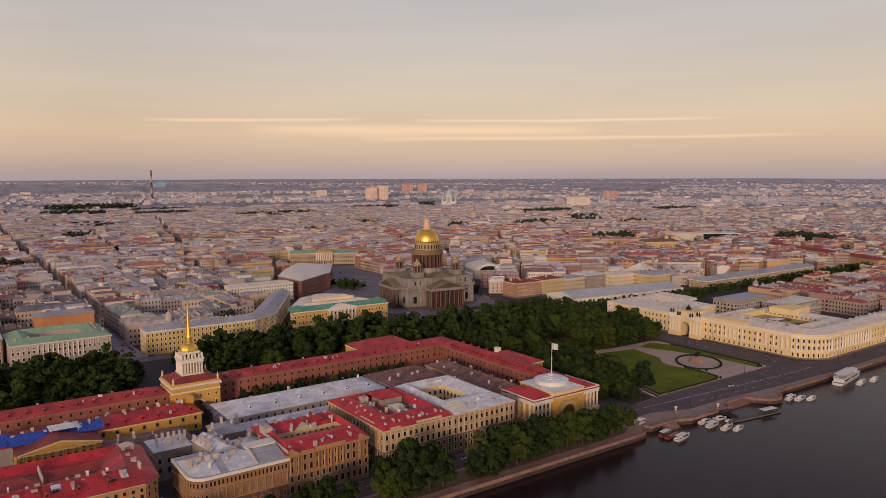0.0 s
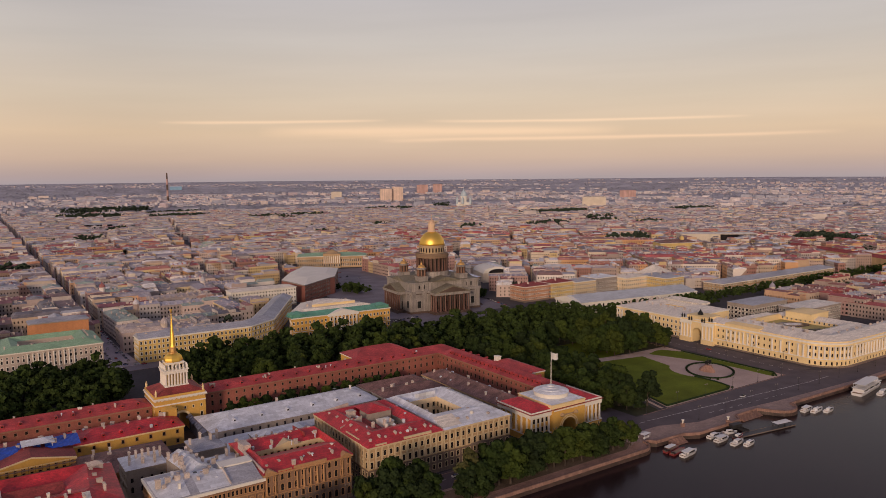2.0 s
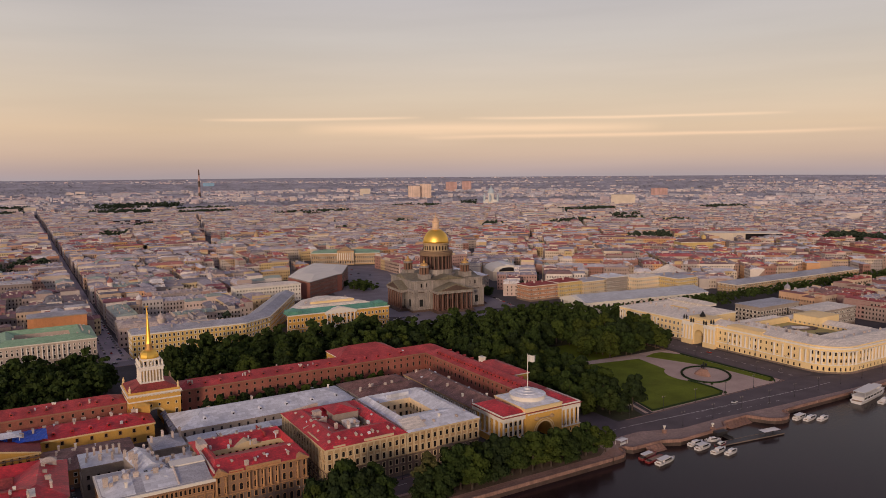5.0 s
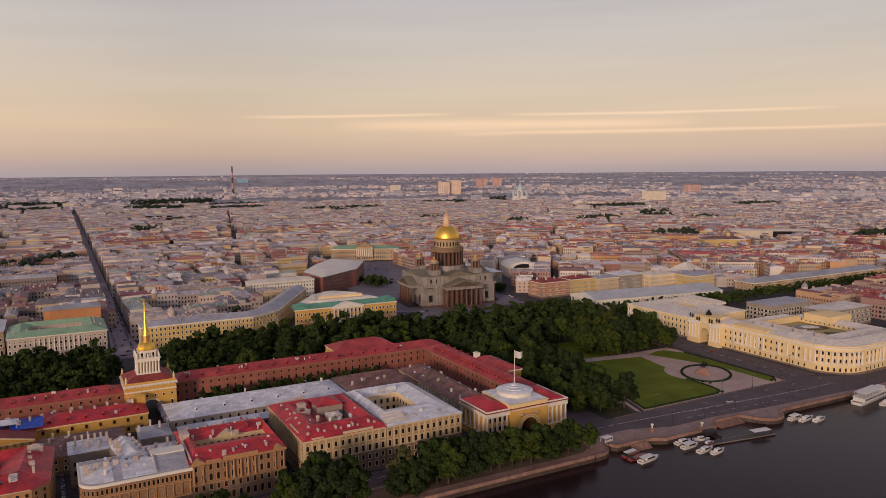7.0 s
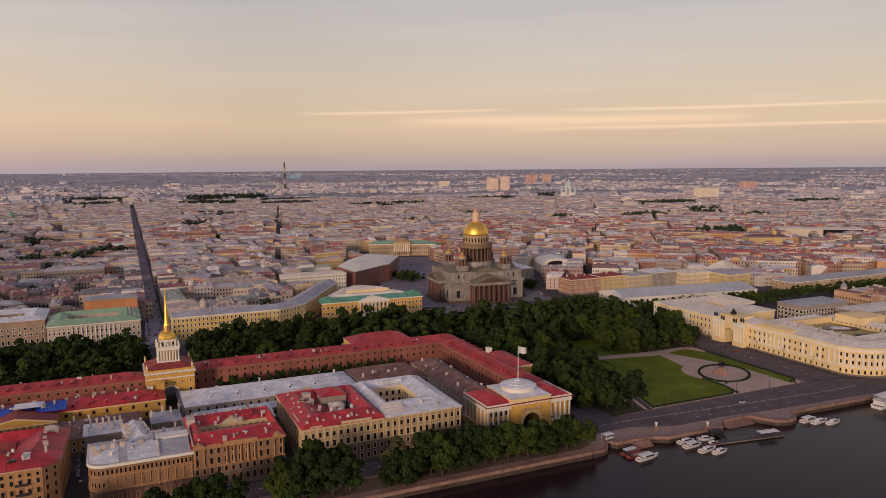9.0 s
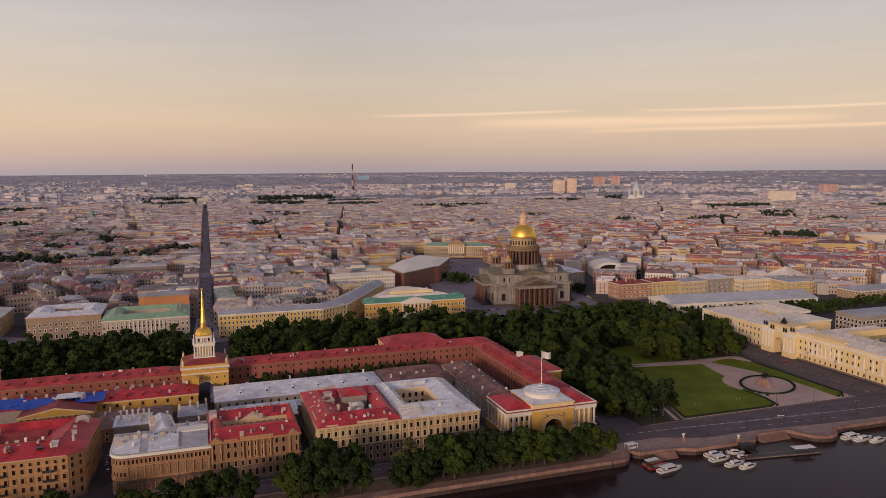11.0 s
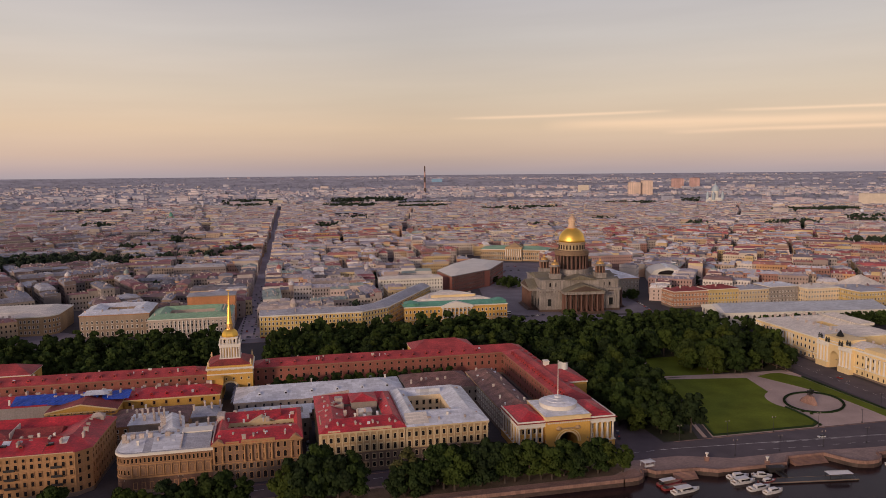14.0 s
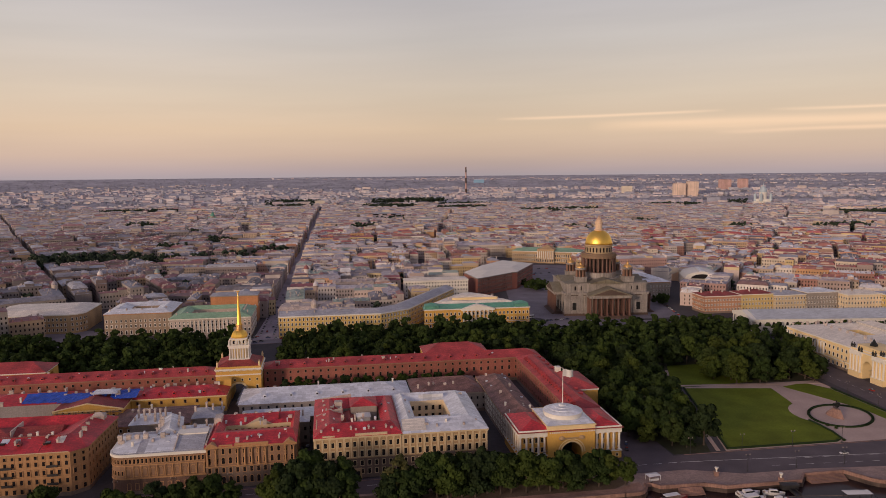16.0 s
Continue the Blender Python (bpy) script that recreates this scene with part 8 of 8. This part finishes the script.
BLUE_DOME = mat("pale_blue_dome", (0.42, 0.50, 0.55), rough=0.5, var=0.1)
church("white cathedral with pale blue domes at an avenue's end", 1690, 2046, WHITE, BLUE_DOME, 1.65)
church("yellow church with a tall bell tower", 373, 1000, SAND, SAND, 0.62)
church("church with green copper roofs among the houses", -268, 1690, GREY_WALL, TEAL_ROOF, 0.72)
church("pale church with grey domes far off", 1640, 1250, CREAM, GREY_ROOF, 0.6)
church("small green-domed church among roofs", 36, 1010, CREAM, TEAL_ROOF, 0.42)

# ---- on the water ----
def hull_mesh(long, wide, high, bow=0.45):
    g = Geo()
    rings = []
    for i in range(9):
        s = i / 8
        w = wide / 2 * (1.0 if s < 1 - bow else max(0.04, 1 - ((s - 1 + bow) / bow) ** 2.0)) * (0.9 if i == 0 else 1)
        x, up = -long / 2 + long * s, high * (1 + 0.25 * s * s)
        rings.append([(x, -w * 0.75, -0.5), (x, w * 0.75, -0.5), (x, w, up), (x, w * 0.86, up), (x, w * 0.8, up * 0.82), (x, -w * 0.8, up * 0.82), (x, -w * 0.86, up), (x, -w, up)])
    g.loft(rings)
    for i, f in enumerate(g.f[:64]):
        if i % 8 == 4:
            g.m[i] = 1
    return g


def motor_boat(label, x, y, turn, long, wide, hull, cabin=True, canopy=False):
    t = thing("boat", label, "boat", (x, y, -2.5), turn, "moored boats")
    part("hull", hull_mesh(long, wide, 1.1), [hull, DECK], t)
    if cabin:
        k = long * 0.16
        part("cabin", Geo().loft([[(-k * 1.5, -wide * 0.34, 0.8), (k * 1.6, -wide * 0.3, 0.8), (k * 1.6, wide * 0.3, 0.8), (-k * 1.5, wide * 0.34, 0.8)],
                                  [(-k * 1.3, -wide * 0.3, 2.3), (k * 0.8, -wide * 0.26, 2.3), (k * 0.8, wide * 0.26, 2.3), (-k * 1.3, wide * 0.3, 2.3)]]), HULL_WHITE, t)
        part("windscreen", Geo().loft([[(k * 1.45, -wide * 0.29, 1.25), (k * 1.52, -wide * 0.29, 1.25), (k * 1.52, wide * 0.29, 1.25), (k * 1.45, wide * 0.29, 1.25)],
                                       [(k * 0.98, -wide * 0.25, 2.1), (k * 1.05, -wide * 0.25, 2.1), (k * 1.05, wide * 0.25, 2.1), (k * 0.98, wide * 0.25, 2.1)]]), GLASS, t)
        for sy in (-1, 1):
            part("side_window", Geo().obox((0, sy * wide * 0.325), 0, k * 1.2, 0.04, 1.25, 2.0), GLASS, t)
        part("foredeck", Geo().loft([[(k * 1.6, -wide * 0.36, 0.95), (long * 0.4, -wide * 0.1, 1.2), (long * 0.4, wide * 0.1, 1.2), (k * 1.6, wide * 0.36, 0.95)],
                                     [(k * 1.6, -wide * 0.34, 1.2), (long * 0.4, -wide * 0.08, 1.35), (long * 0.4, wide * 0.08, 1.35), (k * 1.6, wide * 0.34, 1.2)]]), HULL_WHITE, t)
    if canopy:
        part("canopy", Geo().box(-long * 0.4, long * 0.15, -wide * 0.42, wide * 0.42, 2.6, 2.8), HULL_WHITE, t)
        for px in (-long * 0.38, long * 0.13):
            for py in (-wide * 0.4, wide * 0.4):
                part("post", Geo().box(px - 0.05, px + 0.05, py - 0.05, py + 0.05, 0.8, 2.6), DARK_METAL, t)
    part("bench", Geo().box(-long * 0.42, -long * 0.3, -wide * 0.35, wide * 0.35, 0.7, 1.3).box(-long * 0.42, -long * 0.4, -wide * 0.35, wide * 0.35, 1.3, 1.8), DARK_METAL if hull is HULL_RED else HULL_WHITE, t)
    return t


for args in (("dark red open passenger boat moored by the steps", 219, -196, 8, 14, 3.6, HULL_RED, False, True), ("dark red wooden passenger boat moored at the quay", 219, -200.5, 8, 14, 3.6, HULL_RED, False, False),
             ("white excursion boat with a dark cabin at the quay", 222, -205.5, 8, 15.5, 4.2, HULL_WHITE, True, True), ("white motor yacht with a low cabin", 256, -197, 2, 12, 3.8, HULL_WHITE, True, False),
             ("white motor boat beside the landing stage", 268, -199, -18, 10, 3.0, HULL_WHITE, True, False), ("white cabin cruiser moored at the stage", 255, -203, 4, 13, 4.2, HULL_WHITE, True, True),
             ("dark wooden launch beside the white boats", 266, -206, 6, 10, 3.0, HULL_RED, True, False), ("white motor yacht at the end of the group", 258, -211, 8, 13, 4.0, HULL_WHITE, True, False),
             ("white motor boat with a dark screen", 262, -216, 8, 11, 3.4, HULL_WHITE, True, False), ("white motor boat moored at the quay wall", 346, -202, 6, 14, 4.0, HULL_WHITE, True, True),
             ("white excursion boat moored at the quay", 350, -206.5, 6, 14, 4.0, HULL_WHITE, True, False), ("white launch moored outermost at the quay", 356, -211, 6, 12, 3.6, HULL_WHITE, True, False),
             ("white motor yacht beside the big passenger ship", 424, -212, 12, 18, 4.6, HULL_WHITE, True, False), ("white cabin boat beside the passenger ship", 440, -214, 12, 16, 4.4, HULL_WHITE, True, False)):
    motor_boat(*args)
ship = thing("passenger_ship", "white two-deck river passenger ship moored at the quay", "ship", (424, -202, -2.5), 8)
part("hull", hull_mesh(44, 8.5, 2.0, 0.25), [HULL_WHITE, DECK], ship)
part("lower_cabin", Geo().box(-19, 13, -3.6, 3.6, 1.7, 4.4), HULL_WHITE, ship)
part("upper_deck", Geo().box(-20, 15, -4.0, 4.0, 4.4, 4.6), HULL_WHITE, ship)
part("roof", Geo().box(-18, 8, -3.8, 3.8, 7.1, 7.3), HULL_WHITE, ship)
part("wheelhouse", Geo().box(9, 13, -2.4, 2.4, 4.6, 7.0), HULL_WHITE, ship)
for i in range(12):
    for s in (-1, 1):
        part("window", Geo().box(-18 + i * 2.5, -16.3 + i * 2.5, s * 3.62 - 0.03, s * 3.62 + 0.03, 2.4, 3.7), GLASS, ship)
        if i % 2 == 0:
            part("post", Geo().box(-17.5 + i * 2.2, -17.35 + i * 2.2, s * 3.7 - 0.08, s * 3.7 + 0.08, 4.6, 7.1), HULL_WHITE, ship)
part("railing", Geo().box(-20, 15, -4.0, -3.95, 5.4, 5.5).box(-20, 15, 3.95, 4.0, 5.4, 5.5).box(-20, -19.95, -4, 4, 5.4, 5.5), HULL_WHITE, ship)
stage = thing("landing_stage", "long dark floating landing stage with a white canopy", "landing stage", (289, -208.5, -2.5), -8)
part("deck", Geo().box(-23, 23, -2.4, 2.4, -0.4, 0.7), DARK_METAL, stage)
part("edge", Geo().box(-23.2, 23.2, -2.6, -2.4, 0.3, 0.8).box(-23.2, 23.2, 2.4, 2.6, 0.3, 0.8), PLINTH, stage)
part("canopy", Geo().hip(8, 20, -2.2, 2.2, 3.4, 0.5, 0.3), HULL_WHITE, stage)
for px in (8.5, 14, 19.5):
    for py in (-2, 2):
        part("post", Geo().box(px - 0.1, px + 0.1, py - 0.1, py + 0.1, 0.7, 3.4), DARK_METAL, stage)
part("gangway", Geo().box(-14, -11, 2.4, 17, 0.7, 1.0).box(-14, -13.9, 2.4, 17, 1.0, 2.0).box(-11.1, -11, 2.4, 17, 1.0, 2.0), DARK_METAL, stage)
part("shed", Geo().box(-17, -9, 9, 12, 0.7, 3.2).hip(-17, -9, 9, 12, 3.2, 0.6, 0.4), DARK_METAL, stage)
kiosk = thing("kiosk", "small white canopy kiosk on the quay corner", "kiosk", (216, -179, 0), 10)
part("canopy", Geo().hip(-3.2, 3.2, -2, 2, 2.7, 0.5, 0.2), HULL_WHITE, kiosk)
part("counter", Geo().box(-2.6, 2.6, -1.4, -0.8, 0, 1.1), HULL_WHITE, kiosk)
for px in (-3, 3):
    for py in (-1.8, 1.8):
        part("post", Geo().box(px - 0.08, px + 0.08, py - 0.08, py + 0.08, 0, 2.7), HULL_WHITE, kiosk)
for x, y in ((276, -192), (249, -180)):
    v = thing("stone_vase", "pale stone vase on a pedestal beside the landing", "vase", (x, y, 0))
    part("pedestal", Geo().box(-0.9, 0.9, -0.9, 0.9, 0, 2.0).box(-1.1, 1.1, -1.1, 1.1, 2.0, 2.3), QUAY_STONE, v)
    part("vase", Geo().lathe([(0.5, 2.3), (0.25, 2.8), (0.8, 3.8), (1.0, 4.4), (0.7, 4.5)], n=10), WHITE, v)

# ---- lamps, cars, bushes ----
lamp = thing("street_lamp", "dark iron street lamp with two pale lanterns", "street lamp", (-40, -176, 0), group="street lamps")
part("pole", Geo().lathe([(0.32, 0), (0.28, 0.9), (0.12, 1.1), (0.09, 8.6)], n=8), DARK_METAL, lamp)
arm = part("arm", Geo().box(-1.1, 1.1, -0.06, 0.06, 8.3, 8.45), DARK_METAL, lamp)
for sx in (-1.05, 1.05):
    part("lantern", Geo().lathe([(0.12, 8.45), (0.22, 8.7), (0.25, 9.0), (0.1, 9.2)], (sx, 0), 8), GREY_WALL, arm)
for x, y in [(-40 + i * 26, -156.0) for i in range(10)] + [(240 + i * 27, -178 - (1 if i > 3 else 0)) for i in range(1, 10)] + [(250 + i * 30, -151.4) for i in range(6)] + [(405 - 1.5, -130 + i * 28) for i in range(6)] \
        + [(439.5 - 1.5, -130 + i * 26) for i in range(5)]:
    copy_thing(lamp, pose(x, y, 0.05))
car = thing("car", "small saloon car parked at the kerb", "car", (-49, -118, 0), 90, "parked cars")
part("body", Geo().loft([[(-2.1, -0.85, 0.3), (2.1, -0.85, 0.3), (2.1, 0.85, 0.3), (-2.1, 0.85, 0.3)], [(-2.15, -0.88, 0.75), (2.2, -0.86, 0.65), (2.2, 0.86, 0.65), (-2.15, 0.88, 0.75)],
                         [(-2.05, -0.82, 0.98), (2.0, -0.8, 0.86), (2.0, 0.8, 0.86), (-2.05, 0.82, 0.98)]]), CAR_PAINT, car)
part("cabin", Geo().loft([[(-1.7, -0.78, 0.96), (0.95, -0.78, 0.9), (0.95, 0.78, 0.9), (-1.7, 0.78, 0.96)], [(-1.2, -0.64, 1.42), (0.25, -0.64, 1.45), (0.25, 0.64, 1.45), (-1.2, 0.64, 1.42)]]), GLASS, car)
part("roof", Geo().box(-1.2, 0.25, -0.64, 0.64, 1.43, 1.48), CAR_PAINT, car)
tyre = Geo()
tyre.lathe([(0.31, -0.1), (0.31, 0.1)], n=10)
tyre.v = [(x, z, y + 0.31) for x, y, z in tyre.v]
tyre = tyre.mesh("wheel", [RUBBER])
for x in (-1.3, 1.3):
    for y in (-0.82, 0.82):
        part("wheel", tyre, None, car).location = (x, y, 0)
rng = random.Random(4)
parked = [(-50.5, -108 + i * 6.5, 90) for i in range(5)] + [(47, -140 + i * 7, 90) for i in range(6)] + [(146, -100 + i * 8, 90) for i in range(3)] + [(-3.5 + i * 0.15, 190 + i * 11, 91) for i in range(20)] + [(8.5 + i * 0.14, 186 + i * 10, 91) for i in range(24)] + [(1.5 + 0.27 * i + 4 * (i % 2), 200 + i * 21, 91) for i in range(14)] \
    + [(-14 + rng.uniform(0, 34), 158 + i * 3.2, rng.uniform(-20, 20)) for i in range(8)] + [(219, -140, 70), (222, -132, 70), (216, -112, 90), (330, -166, 178), (180, -160, 0), (96, -161, 0), (420, 20, 80), (425, -70, 88)] \
    + [(300 + rng.uniform(0, 110), 540 + rng.uniform(-40, 50), rng.uniform(0, 180)) for i in range(16)] + [(270 + i * 6, 196 + i * 1.0, 30) for i in range(6)] + [(420 + i * 2, 200 + i * 9, 80) for i in range(6)]
for x, y, a in parked:
    copy_thing(car, pose(x, y, 0.08, 0, 0, a))
bus = thing("bus", "white touring coach standing by the square", "bus", (262, 214, 0), 10)
part("body", Geo().box(-7, 7, -1.25, 1.25, 0.5, 3.3), HULL_WHITE, bus)
part("window_band", Geo().box(-6.8, 7.02, -1.28, 1.28, 1.7, 2.7), GLASS, bus)
for x in (-4.5, 4.5):
    for y in (-1.1, 1.1):
        part("wheel", Geo().obox((x, y), 0, 0.5, 0.15, 0, 1.0), RUBBER, bus)
bush = thing("flower_bush", "round dark bush on the lawn", "bush", (350, -126, 0), group="bushes")
v, f = crown(5, 4, 30, 1, 0.9, 0.5, 0.7, 0.25)
part("crown", quick_mesh("bush", v * 0.6, f, [LEAF]), None, bush)
for x, y in ((352, -131), (341, -147), (399, -146), (394, -148), (343, -149)):
    copy_thing(bush, pose(x, y, 0, 0, 0, x * 7))

# corner turrets on a few street corners
turret = thing("corner_turret", "small corner turret with a grey dome on a street house", "turret", (0, 0, 0), group="turrets")
part("drum", Geo().lathe([(3.2, 12), (3.2, 24), (3.6, 24.3), (3.6, 24.9)], n=12), HOUSE_WALL, turret)
part("dome", Geo().lathe([(3.4, 24.9), (3.2, 26.6), (2.2, 28.4), (0.6, 29.6), (0.3, 31), (0.05, 33.5)], n=12), HOUSE_ROOF, turret)
placed = 0
for h in houses[20:280:17]:
    m = pose(h[0] + math.cos(h[2]) * h[3] * 0.86 + math.sin(h[2]) * h[4] * 0.7, h[1] + math.sin(h[2]) * h[3] * 0.86 - math.cos(h[2]) * h[4] * 0.7, h[5] - 20.0)
    if placed == 0:
        turret.matrix_basis = m
    else:
        copy_thing(turret, m)
    placed += 1

# hall with a white barrel roof, and a pavilion under a pale pyramid roof
barrel = thing("barrel_hall", "white hall with a round barrel roof and glazed end", "hall", (536, 372, 0), -20)
part("wall", Geo().box(-22, 22, -24, 24, 0, 13), CREAM, barrel)
vault = Geo()
vault.loft([[(x, -24.5 + 49 * k, 13 + 8.5 * math.sqrt(max(0, 1 - (x / 22.4) ** 2))) for x in [-22.4 + 44.8 * i / 14 for i in range(15)]] for k in (0, 1)])
part("roof", vault, WHITE, barrel)
part("arched_window", Geo().loft([[(14 * math.cos(math.pi * i / 10), y, 13.2 + 5.6 * math.sin(math.pi * i / 10)) for i in range(11)] for y in (-24.9, -24.4)]), GLASS, barrel)
part("ridge_light", Geo().box(-3, 3, -20, 20, 21.2, 22.4).hip(-3, 3, -20, 20, 22.4, 0.8, 0.2), GREY_ROOF, barrel)
tent = thing("pyramid_hall", "low hall under a pale pyramid roof", "hall", (704, 222, 0), 12)
part("wall", Geo().box(-19, 19, -17, 17, 0, 12.5), CREAM, tent)
part("roof", Geo().loft([[(-20, -18, 12.5), (20, -18, 12.5), (20, 18, 12.5), (-20, 18, 12.5)], [(-1.2, -1, 24), (1.2, -1, 24), (1.2, 1, 24), (-1.2, 1, 24)]]), PALE_ROOF, tent)
part("finial", Geo().lathe([(0.9, 23.8), (0.9, 25.6), (0.1, 27)], n=8), DARK_METAL, tent)
